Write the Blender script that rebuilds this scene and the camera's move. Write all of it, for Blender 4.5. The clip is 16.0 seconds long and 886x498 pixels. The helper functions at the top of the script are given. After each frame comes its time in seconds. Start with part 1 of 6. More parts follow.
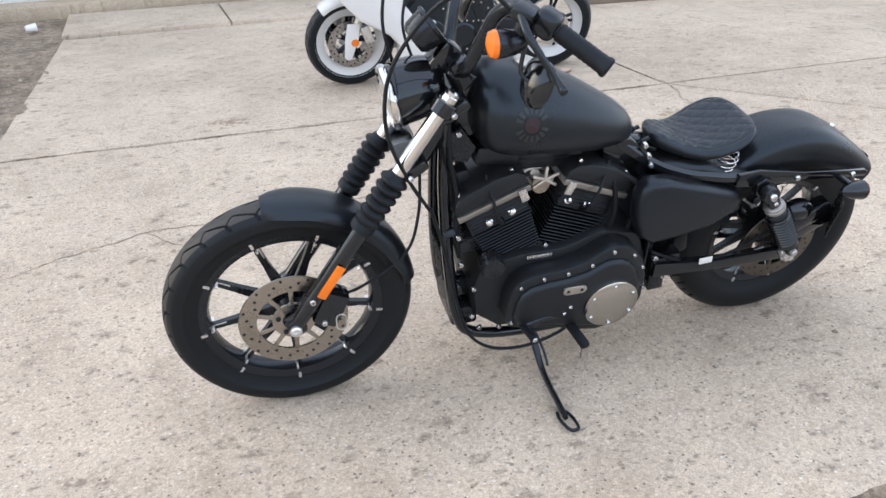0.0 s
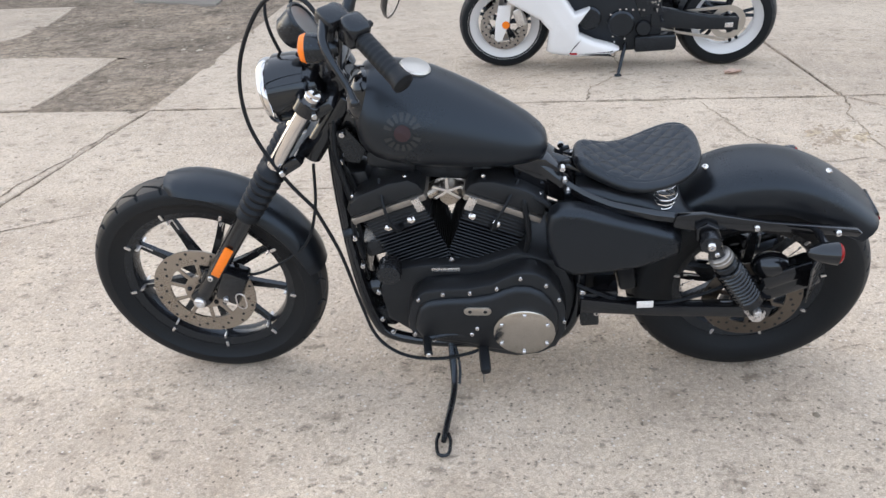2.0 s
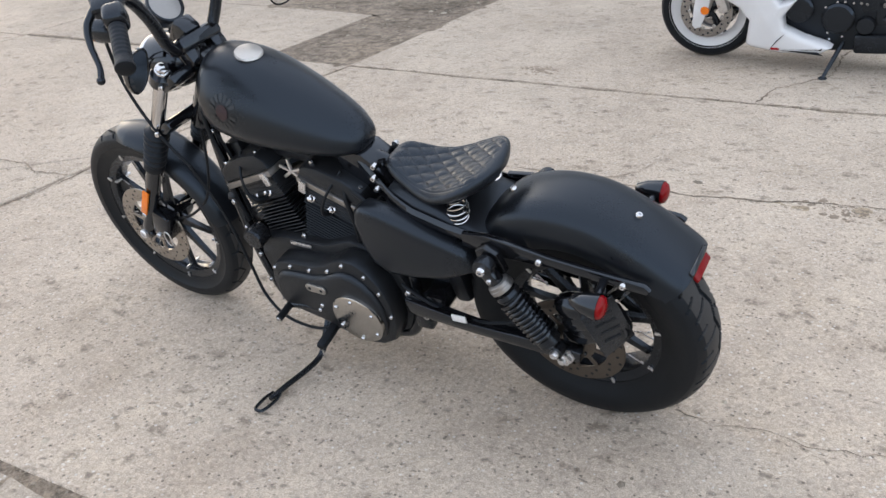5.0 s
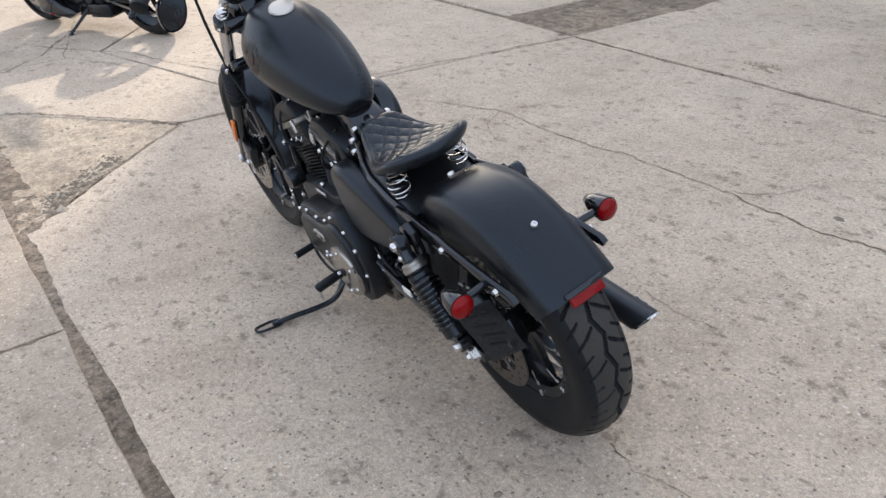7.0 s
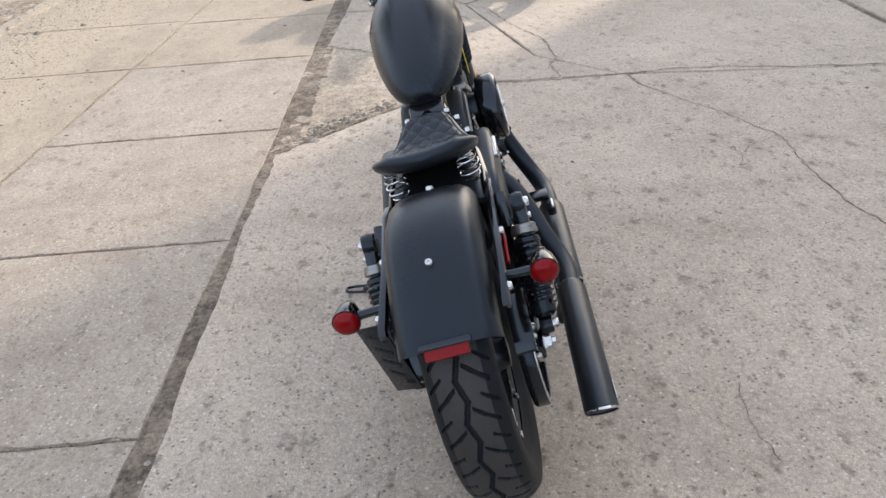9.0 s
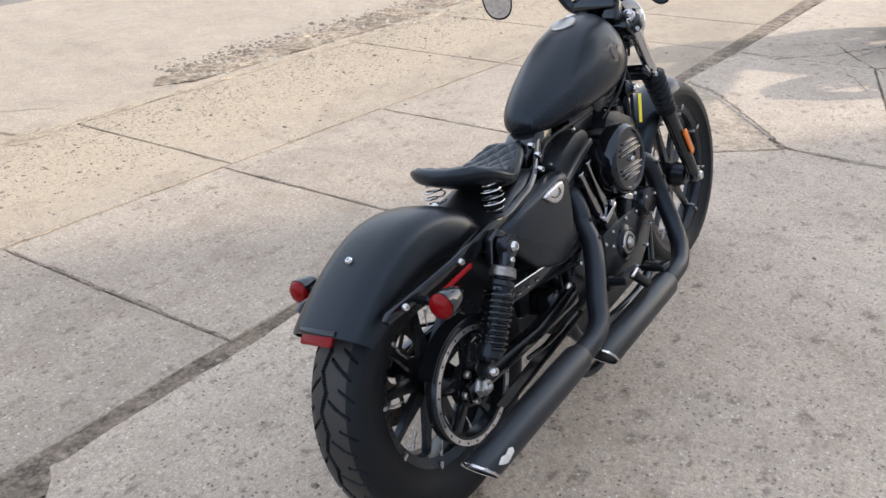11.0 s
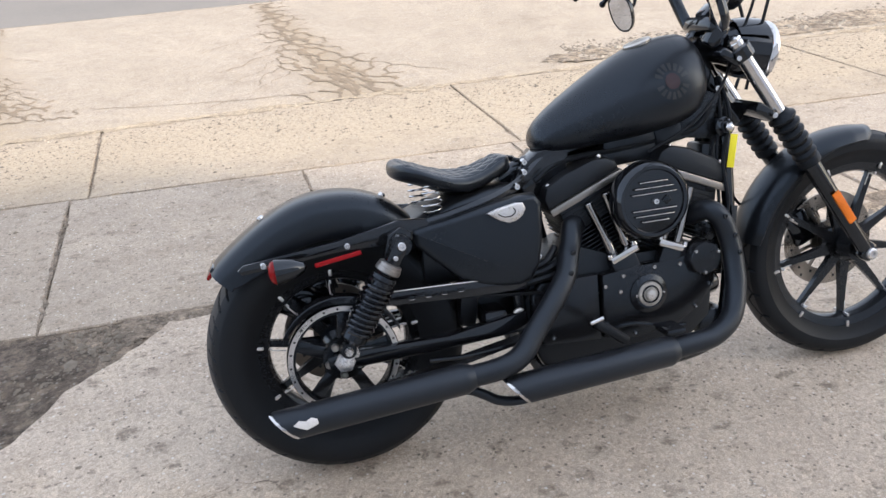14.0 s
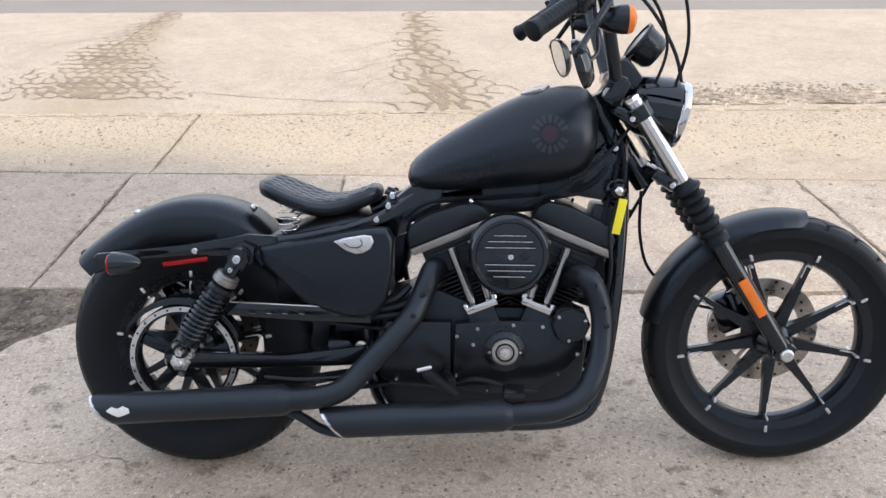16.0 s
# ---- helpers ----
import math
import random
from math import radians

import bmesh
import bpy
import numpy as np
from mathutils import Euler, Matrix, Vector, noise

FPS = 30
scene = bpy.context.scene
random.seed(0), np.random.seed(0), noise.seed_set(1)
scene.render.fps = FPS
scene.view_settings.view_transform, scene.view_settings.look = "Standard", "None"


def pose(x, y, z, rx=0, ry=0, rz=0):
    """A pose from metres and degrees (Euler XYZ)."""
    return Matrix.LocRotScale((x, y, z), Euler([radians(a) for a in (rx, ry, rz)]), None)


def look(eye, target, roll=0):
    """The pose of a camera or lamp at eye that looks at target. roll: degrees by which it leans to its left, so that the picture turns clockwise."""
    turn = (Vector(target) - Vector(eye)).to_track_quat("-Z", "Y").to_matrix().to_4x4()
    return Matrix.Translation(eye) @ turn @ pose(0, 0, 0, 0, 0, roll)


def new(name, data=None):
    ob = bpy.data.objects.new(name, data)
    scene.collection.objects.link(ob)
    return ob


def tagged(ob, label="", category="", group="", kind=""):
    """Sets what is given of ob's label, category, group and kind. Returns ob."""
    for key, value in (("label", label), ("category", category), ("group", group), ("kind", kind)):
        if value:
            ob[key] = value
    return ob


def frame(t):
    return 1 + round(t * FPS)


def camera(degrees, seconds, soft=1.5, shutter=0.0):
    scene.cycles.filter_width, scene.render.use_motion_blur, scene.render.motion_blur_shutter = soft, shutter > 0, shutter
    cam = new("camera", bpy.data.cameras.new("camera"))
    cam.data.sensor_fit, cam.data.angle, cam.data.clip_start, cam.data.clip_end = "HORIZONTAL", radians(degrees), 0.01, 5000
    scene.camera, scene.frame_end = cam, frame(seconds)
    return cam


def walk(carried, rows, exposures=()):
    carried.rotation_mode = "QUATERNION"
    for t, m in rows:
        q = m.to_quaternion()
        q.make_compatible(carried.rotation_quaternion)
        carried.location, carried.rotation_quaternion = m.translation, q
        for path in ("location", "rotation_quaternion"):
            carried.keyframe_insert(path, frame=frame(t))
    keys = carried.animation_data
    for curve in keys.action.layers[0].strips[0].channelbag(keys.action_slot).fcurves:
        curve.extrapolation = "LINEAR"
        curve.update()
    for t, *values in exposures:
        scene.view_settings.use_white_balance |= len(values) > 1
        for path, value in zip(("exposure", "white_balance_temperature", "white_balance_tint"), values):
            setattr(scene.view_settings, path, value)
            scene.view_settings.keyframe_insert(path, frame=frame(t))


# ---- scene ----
cam = camera(57.0, 16.0)
METRES, EYE, TILT, LEAN, TURN = 7.46, 1.397, 0.0, 0.0, -18.7
ROWS = [
    (0.0, 0.0, 0.0, 0.0, -1.0, -25.88, 2.06),
    (0.5, 0.0338, 0.0027, -0.0, 3.48, -26.56, 2.44),
    (1.0, 0.0588, 0.0175, -0.0003, 7.05, -26.67, 3.07),
    (1.5, 0.0898, 0.0278, 0.0013, 13.14, -26.23, 2.5),
    (2.0, 0.1236, 0.0318, 0.0014, 19.49, -26.87, 2.47),
    (2.5, 0.1491, 0.0433, 0.0022, 22.72, -27.36, 3.09),
    (3.0, 0.1774, 0.051, 0.0042, 27.86, -27.17, 3.01),
    (3.5, 0.2027, 0.0641, 0.0032, 33.62, -27.39, 3.27),
    (4.0, 0.2188, 0.0854, 0.0025, 37.61, -27.28, 3.51),
    (4.5, 0.2476, 0.1074, 0.0025, 42.01, -27.46, 4.07),
    (7.0, 0.3369, 0.229, -0.0012, 71.98, -28.44, 3.46),
    (7.5, 0.3431, 0.2644, 0.0006, 80.52, -28.34, 3.34),
    (8.0, 0.3481, 0.3025, -0.0002, 89.99, -28.65, 3.14),
    (10.5, 0.2749, 0.4506, -0.0017, 130.24, -26.93, 2.19),
    (11.0, 0.257, 0.4759, -0.0016, 141.27, -26.39, 0.36),
    (11.5, 0.2327, 0.4857, -0.0026, 149.71, -26.38, -0.25),
    (12.0, 0.2067, 0.5039, -0.0016, 158.28, -26.29, 0.21),
    (12.5, 0.1805, 0.5253, 0.001, 165.91, -26.31, 0.9),
    (13.0, 0.1542, 0.5286, 0.0014, 170.91, -26.07, 0.98),
    (13.5, 0.1235, 0.535, 0.0016, 176.47, -26.34, 1.96),
    (14.0, 0.0872, 0.5433, 0.003, 181.07, -26.6, 2.77),
    (14.5, 0.0611, 0.5348, 0.0019, 183.45, -26.28, 1.44),
    (15.0, 0.0333, 0.5312, 0.0046, 188.88, -25.62, 1.6),
    (15.5, 0.0008, 0.5337, 0.0053, 194.29, -25.61, 1.72),
    (16.0, -0.0174, 0.5211, 0.0044, 196.89, -25.25, 0.0),
]
walk(cam, [(t, pose(0, 0, EYE, TILT, LEAN, TURN) @ pose(METRES * x, METRES * y, METRES * z, 90 + pitch, roll, yaw)) for t, x, y, z, yaw, pitch, roll in ROWS],
     [(0.0, 1.04, 6520, 10), (1.5, 1.02, 6580, 10), (3.0, 0.97, 6620, 10), (4.5, 0.84, 6560, 10), (7.0, 0.5, 6460, 11), (7.5, 0.54, 6380, 11), (8.0, 0.42, 6380, 11), (10.5, 0.5, 6340, 11), (11.5, 0.6, 6380, 11), (13.0, 0.74, 6430, 12), (16.0, 0.75, 6440, 12)])

# ---- light: hazy low sun behind the long shop building, bright sky ----
SUN_AZ = Vector((-0.798, 0.603, 0)).normalized()
SUN_EL = radians(23)
world = bpy.data.worlds.new("sky")
scene.world = world
world.use_nodes = True
wn = world.node_tree.nodes
sky = wn.new("ShaderNodeTexSky")
sky.sky_type, sky.sun_disc = "NISHITA", False
sky.sun_elevation, sky.sun_rotation = SUN_EL, math.atan2(SUN_AZ.x, SUN_AZ.y)
sky.air_density, sky.dust_density, sky.ozone_density = 1.0, 3.0, 1.0
haze = wn.new("ShaderNodeMixRGB")
haze.inputs[0].default_value = 0.55
haze.inputs[2].default_value = (7.25, 7.6, 8.3, 1)
world.node_tree.links.new(sky.outputs[0], haze.inputs[1])
world.node_tree.links.new(haze.outputs[0], wn["Background"].inputs[0])
wn["Background"].inputs[1].default_value = 0.17
sun = new("sun", bpy.data.lights.new("sun", "SUN"))
sun.data.energy, sun.data.angle, sun.data.color = 3.3, radians(1.3), (1.0, 0.88, 0.74)
sun.matrix_world = look((0, 0, 0), tuple(-(SUN_AZ * math.cos(SUN_EL) + Vector((0, 0, math.sin(SUN_EL))))))


# ---- materials ----
def nodes_of(name):
    m = bpy.data.materials.new(name)
    m.use_nodes = True
    nt = m.node_tree
    return m, nt, nt.nodes["Principled BSDF"]


def ramp(nt, fac, stops):
    r = nt.nodes.new("ShaderNodeValToRGB")
    el = r.color_ramp.elements
    while len(el) < len(stops):
        el.new(0.5)
    for e, (p, c) in zip(el, stops):
        e.position, e.color = p, (*c, 1) if len(c) == 3 else c
    nt.links.new(fac, r.inputs[0])
    return r.outputs[0]


def tex(nt, coord, scale, detail=6, rough=0.6, kind="noise"):
    if kind == "noise":
        n = nt.nodes.new("ShaderNodeTexNoise")
        n.inputs["Detail"].default_value, n.inputs["Roughness"].default_value = detail, rough
        out = n.outputs["Fac"]
    else:
        n = nt.nodes.new("ShaderNodeTexVoronoi")
        n.voronoi_dimensions = "2D"
        red = nt.nodes.new("ShaderNodeSeparateColor")
        nt.links.new(n.outputs["Color"], red.inputs[0])
        out = math_node(nt, "DIVIDE", n.outputs["Distance"], math_node(nt, "ADD", red.outputs[0], 0.3))
    n.inputs["Scale"].default_value = scale
    nt.links.new(coord, n.inputs["Vector"])
    return out


def mixc(nt, fac, a, b, mode="MIX"):
    n = nt.nodes.new("ShaderNodeMixRGB")
    n.blend_type = mode
    for i, v in enumerate((fac, a, b)):
        if isinstance(v, (int, float)):
            n.inputs[i].default_value = v
        elif isinstance(v, tuple):
            n.inputs[i].default_value = (*v, 1)
        else:
            nt.links.new(v, n.inputs[i])
    return n.outputs[0]


def math_node(nt, op, a, b):
    n = nt.nodes.new("ShaderNodeMath")
    n.operation = op
    for i, v in enumerate((a, b)):
        if isinstance(v, (int, float)):
            n.inputs[i].default_value = v
        else:
            nt.links.new(v, n.inputs[i])
    return n.outputs[0]


def bump(nt, bsdf, height, strength=0.3, dist=0.01):
    b = nt.nodes.new("ShaderNodeBump")
    b.inputs["Strength"].default_value, b.inputs["Distance"].default_value = strength, dist
    nt.links.new(height, b.inputs["Height"])
    nt.links.new(b.outputs[0], bsdf.inputs["Normal"])


def simple(name, col, rough, metal=0.0, vary=0.15, scale=30.0, relief=0.0, rvary=0.1, coat=0.0, spec=0.5):
    """A plain material with two scales of variation in colour, gloss and relief."""
    m, nt, b = nodes_of(name)
    co = nt.nodes.new("ShaderNodeTexCoord").outputs["Object"]
    big, fine = tex(nt, co, scale * 0.15, 4), tex(nt, co, scale * 6, 3)
    both = mixc(nt, 0.4, big, fine)
    lo, hi = tuple(c * (1 - vary) for c in col), tuple(min(1, c * (1 + vary)) for c in col)
    nt.links.new(ramp(nt, both, [(0.3, lo), (0.7, hi)]), b.inputs["Base Color"])
    nt.links.new(ramp(nt, both, [(0.3, (max(0, rough - rvary),) * 3), (0.7, (min(1, rough + rvary),) * 3)]), b.inputs["Roughness"])
    b.inputs["Metallic"].default_value = metal
    b.inputs["Coat Weight"].default_value = coat
    b.inputs["Specular IOR Level"].default_value = spec
    if max(col) < 0.03:
        b.inputs["Specular Tint"].default_value = (0.64, 0.80, 1.0, 1)
    if relief:
        bump(nt, b, fine, relief, 0.002)
    return m


def concrete(name, light, dark, pits=1.0, sandy=0.0, tone=0.12, belt=None, fans=False):
    m, nt, b = nodes_of(name)
    co = nt.nodes.new("ShaderNodeTexCoord").outputs["Object"]
    rnd = nt.nodes.new("ShaderNodeObjectInfo").outputs["Random"]
    big, mid = tex(nt, co, 0.7, 6, 0.65), tex(nt, co, 5, 8, 0.7)
    fine, grit = tex(nt, co, 90, 4, 0.75), tex(nt, co, 260, 2, 0.6)
    col = ramp(nt, big, [(0.3, dark), (0.68, light)])
    col = mixc(nt, 0.5, col, ramp(nt, mid, [(0.3, (0.36, 0.34, 0.31)), (0.5, (0.5, 0.5, 0.5)), (0.75, (0.58, 0.57, 0.54))]), "OVERLAY")
    col = mixc(nt, 0.36, col, ramp(nt, fine, [(0.3, (0.26, 0.25, 0.24)), (0.5, (0.5, 0.5, 0.5)), (0.72, (0.76, 0.75, 0.73))]), "OVERLAY")
    col = mixc(nt, 0.5, col, ramp(nt, grit, [(0.35, (0.3, 0.29, 0.28)), (0.5, (0.5, 0.5, 0.5)), (0.68, (0.75, 0.74, 0.72))]), "OVERLAY")
    agg = nt.nodes.new("ShaderNodeTexVoronoi")
    agg.inputs["Scale"].default_value = 115
    nt.links.new(co, agg.inputs["Vector"])
    col = mixc(nt, 0.27, col, ramp(nt, agg.outputs["Color"], [(0.12, (0.2, 0.19, 0.18)), (0.36, (0.47, 0.47, 0.47)), (0.6, (0.53, 0.53, 0.52)), (0.85, (0.82, 0.81, 0.79))]), "OVERLAY")
    col = mixc(nt, tone, col, ramp(nt, rnd, [(0.0, (0.3, 0.29, 0.27)), (1.0, (0.7, 0.69, 0.67))]), "OVERLAY")
    # flat oval pits and blots, thinned out by a wide noise
    warp = nt.nodes.new("ShaderNodeMapping")
    nt.links.new(co, warp.inputs["Vector"])
    warp.inputs["Scale"].default_value = (1.0, 1.45, 1.0)
    warp.inputs["Rotation"].default_value = (0, 0, 0.5)
    shake = nt.nodes.new("ShaderNodeTexNoise")
    shake.inputs["Scale"].default_value, shake.inputs["Detail"].default_value = 38, 4
    nt.links.new(co, shake.inputs["Vector"])
    jitter = mixc(nt, 0.05, warp.outputs[0], shake.outputs["Color"], "ADD")
    cell = tex(nt, jitter, 12.5, kind="cell")
    where = tex(nt, co, 1.3, 3)
    pit = math_node(nt, "MULTIPLY", ramp(nt, cell, [(0.05, (1, 1, 1)), (0.17, (0, 0, 0))]), ramp(nt, tex(nt, co, 5.2, 3), [(0.46, (0, 0, 0)), (0.56, (1, 1, 1))]))
    small = math_node(nt, "MULTIPLY", ramp(nt, tex(nt, jitter, 26, kind="cell"), [(0.06, (1, 1, 1)), (0.22, (0, 0, 0))]), ramp(nt, tex(nt, co, 11, 3), [(0.46, (0, 0, 0)), (0.6, (1, 1, 1))]))
    spots = math_node(nt, "MULTIPLY", math_node(nt, "MAXIMUM", pit, small), 0.64 * pits)
    col = mixc(nt, spots, col, (0.125, 0.108, 0.092))
    # pale chips of stone
    chips = math_node(nt, "MULTIPLY", ramp(nt, tex(nt, co, 46, kind="cell"), [(0.08, (1, 1, 1)), (0.16, (0, 0, 0))]), ramp(nt, tex(nt, co, 14, 3), [(0.53, (0, 0, 0)), (0.6, (1, 1, 1))]))
    col = mixc(nt, math_node(nt, "MULTIPLY", chips, 0.5), col, (0.62, 0.6, 0.56))
    stain = ramp(nt, where, [(0.55, (0, 0, 0)), (0.75, (0.5, 0.5, 0.5))])
    col = mixc(nt, math_node(nt, "MULTIPLY", stain, 0.5), col, (0.22, 0.2, 0.18))
    # larger shallow scuffs where the skin has come off
    wide = mixc(nt, 0.10, warp.outputs[0], shake.outputs["Color"], "ADD")
    scuff = math_node(nt, "MULTIPLY", ramp(nt, tex(nt, wide, 6.5, kind="cell"), [(0.10, (1, 1, 1)), (0.24, (0, 0, 0))]), ramp(nt, tex(nt, co, 2.1, 4), [(0.43, (0, 0, 0)), (0.53, (1, 1, 1))]))
    scuff = math_node(nt, "MULTIPLY", scuff, ramp(nt, tex(nt, co, 42, 5, 0.7), [(0.38, (0, 0, 0)), (0.56, (1, 1, 1))]))
    col = mixc(nt, math_node(nt, "MULTIPLY", scuff, 0.72 * pits), col, (0.16, 0.132, 0.104))
    # sharp dark and white specks of bare aggregate
    speck = nt.nodes.new("ShaderNodeTexVoronoi")
    speck.inputs["Scale"].default_value = 74
    nt.links.new(co, speck.inputs["Vector"])
    tone_of = nt.nodes.new("ShaderNodeSeparateColor")
    nt.links.new(speck.outputs["Color"], tone_of.inputs[0])
    near = ramp(nt, speck.outputs["Distance"], [(0.22, (1, 1, 1)), (0.36, (0, 0, 0))])
    col = mixc(nt, math_node(nt, "MULTIPLY", near, ramp(nt, tone_of.outputs[0], [(0.86, (0, 0, 0)), (0.88, (0.75, 0.75, 0.75))])), col, (0.10, 0.088, 0.075))
    col = mixc(nt, math_node(nt, "MULTIPLY", near, ramp(nt, tone_of.outputs[1], [(0.90, (0, 0, 0)), (0.92, (0.7, 0.7, 0.7))])), col, (0.68, 0.66, 0.62))
    # broad pale and grey patches of worn skin
    skin = tex(nt, co, 2.6, 10, 0.8)
    col = mixc(nt, 0.35, col, ramp(nt, skin, [(0.36, (0.36, 0.35, 0.34)), (0.5, (0.5, 0.5, 0.5)), (0.64, (0.62, 0.61, 0.58))]), "OVERLAY")
    if belt or fans:
        place = nt.nodes.new("ShaderNodeSeparateXYZ")
        nt.links.new(co, place.inputs[0])
        px, py = place.outputs[0], place.outputs[1]
        ragged = math_node(nt, "SUBTRACT", tex(nt, co, 5, 10, 0.8), 0.5)
    if belt:
        # sand blown and washed into a strip between two lines across the lot
        y0, y1, amount = belt
        inside = math_node(nt, "MINIMUM", math_node(nt, "SUBTRACT", py, y0), math_node(nt, "SUBTRACT", y1, py))
        inside = math_node(nt, "ADD", math_node(nt, "MULTIPLY", inside, 1.6), math_node(nt, "MULTIPLY", ragged, 2.2))
        col = mixc(nt, math_node(nt, "MULTIPLY", ramp(nt, inside, [(0.0, (0, 0, 0)), (0.5, (1, 1, 1))]), amount), col, ramp(nt, tex(nt, co, 38, 8, 0.85), [(0.40, (0.25, 0.205, 0.150)), (0.50, (0.45, 0.375, 0.28)), (0.62, (0.56, 0.475, 0.36))]))
    if fans:
        # muddy run-off dried along the two broken places of the road
        for x0, slope, ye, w0, wk in ((0.84, -0.06, -1.42, 0.44, 0.072), (3.17, -0.11, -1.75, 0.70, 0.145)):
            off = math_node(nt, "ABSOLUTE", math_node(nt, "SUBTRACT", px, math_node(nt, "ADD", math_node(nt, "MULTIPLY", py, slope), x0)), 0)
            width = math_node(nt, "MAXIMUM", math_node(nt, "ADD", math_node(nt, "MULTIPLY", math_node(nt, "SUBTRACT", py, ye), wk), w0), 0.16)
            m_ = math_node(nt, "SUBTRACT", 1.0, math_node(nt, "DIVIDE", off, width))
            m_ = math_node(nt, "ADD", m_, math_node(nt, "MULTIPLY", ragged, 2.4))
            col = mixc(nt, math_node(nt, "MULTIPLY", ramp(nt, m_, [(0.15, (0, 0, 0)), (1.0, (1, 1, 1))]), 0.62), col, (0.30, 0.235, 0.155))
    if sandy:
        sand = ramp(nt, tex(nt, co, 9, 12, 0.95), [(0.42, (0, 0, 0)), (0.58, (1, 1, 1))])
        col = mixc(nt, math_node(nt, "MULTIPLY", sand, sandy), col, (0.47, 0.385, 0.275))
    nt.links.new(col, b.inputs["Base Color"])
    b.inputs["Roughness"].default_value = 0.88
    b.inputs["Specular IOR Level"].default_value = 0.25
    h = math_node(nt, "SUBTRACT", math_node(nt, "ADD", math_node(nt, "MULTIPLY", fine, 0.5), grit), math_node(nt, "MULTIPLY", spots, 1.2))
    bump(nt, b, h, 0.45, 0.004)
    return m


def soil(name, light, dark, lumps=0.8):
    m, nt, b = nodes_of(name)
    co = nt.nodes.new("ShaderNodeTexCoord").outputs["Object"]
    mid, fine = tex(nt, co, 4, 8, 0.75), tex(nt, co, 60, 5, 0.75)
    col = ramp(nt, mid, [(0.3, dark), (0.7, light)])
    col = mixc(nt, 0.7, col, ramp(nt, fine, [(0.3, (0.25, 0.25, 0.25)), (0.5, (0.5, 0.5, 0.5)), (0.7, (0.78, 0.77, 0.75))]), "OVERLAY")
    lump = tex(nt, co, 12, 8, 0.85)
    col = mixc(nt, lumps, col, ramp(nt, tex(nt, co, 1.1, 5, 0.6), [(0.36, (0.26, 0.25, 0.24)), (0.5, (0.5, 0.5, 0.5)), (0.64, (0.68, 0.67, 0.65))]), "OVERLAY")
    col = mixc(nt, lumps, col, ramp(nt, lump, [(0.40, (0.12, 0.11, 0.10)), (0.5, (0.5, 0.5, 0.5)), (0.60, (0.86, 0.85, 0.83))]), "OVERLAY")
    peb = ramp(nt, tex(nt, co, 34, kind="cell"), [(0.1, (1, 1, 1)), (0.22, (0, 0, 0))])
    col = mixc(nt, math_node(nt, "MULTIPLY", math_node(nt, "MULTIPLY", peb, ramp(nt, mid, [(0.45, (0, 0, 0)), (0.6, (1, 1, 1))])), 0.5), col, (0.4, 0.37, 0.33))
    nt.links.new(col, b.inputs["Base Color"])
    b.inputs["Roughness"].default_value = 0.92
    bump(nt, b, math_node(nt, "ADD", math_node(nt, "ADD", fine, lump), mid), 0.8, 0.014)
    return m


CONC = concrete("lot_concrete", (0.530, 0.460, 0.388), (0.398, 0.339, 0.282))
# concrete of the slab strip, with the shade lying on it put into its colour
CONC_SHADE = concrete("shaded_strip_concrete", (0.425, 0.372, 0.318), (0.318, 0.274, 0.230), pits=0.9, sandy=0.12)
CONC_OLD = concrete("worn_concrete", (0.415, 0.357, 0.294), (0.293, 0.250, 0.203), pits=0.8, sandy=0.4, belt=(-1.5, -0.25, 0.66))
ROAD = concrete("road_concrete", (0.415, 0.362, 0.303), (0.338, 0.293, 0.242), pits=0.35, sandy=0.25, belt=(-1.62, -1.2, 0.55), fans=True)
GRAVEL = soil("broken_concrete", (0.50, 0.425, 0.340), (0.36, 0.30, 0.235), 0.4)
SAND = soil("washed_sand", (0.50, 0.415, 0.305), (0.38, 0.31, 0.225), 0.35)
DIRT = soil("dirt", (0.315, 0.258, 0.202), (0.18, 0.145, 0.112), 0.6)
ASPHALT = simple("asphalt", (0.215, 0.198, 0.178), 0.9, vary=0.16, scale=5, relief=0.2)
WETDIRT = soil("damp_dirt", (0.205, 0.163, 0.127), (0.105, 0.083, 0.064))
JOINT = soil("joint_dirt", (0.30, 0.246, 0.192), (0.15, 0.120, 0.092))
DENIM = simple("black_denim_paint", (0.0078, 0.0088, 0.0110), 0.30, vary=0.12, scale=40, relief=0.03, rvary=0.05, spec=0.46)
BLACK = simple("gloss_black_paint", (0.006, 0.006, 0.007), 0.10, vary=0.2, coat=0.35, rvary=0.04, spec=0.5)
SATIN = simple("satin_black_metal", (0.010, 0.010, 0.011), 0.24, vary=0.2, relief=0.05, spec=0.5)
WRINKLE = simple("wrinkle_black", (0.010, 0.010, 0.0108), 0.40, vary=0.2, scale=80, relief=0.3, spec=0.45)
EXHAUST = simple("matt_black_exhaust", (0.0105, 0.0112, 0.0135), 0.40, vary=0.25, scale=25, relief=0.08)
# near-black for recesses: the shade inside tread grooves and slots, put into the colour
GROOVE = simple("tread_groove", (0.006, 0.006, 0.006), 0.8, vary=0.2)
RUBBER = simple("tyre_rubber", (0.0095, 0.0095, 0.010), 0.5, vary=0.25, scale=20, relief=0.12, spec=0.26)
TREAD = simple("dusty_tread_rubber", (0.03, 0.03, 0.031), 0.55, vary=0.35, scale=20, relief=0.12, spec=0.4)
GRIP = simple("soft_rubber", (0.008, 0.008, 0.0088), 0.5, vary=0.15, scale=60, relief=0.2, spec=0.3)
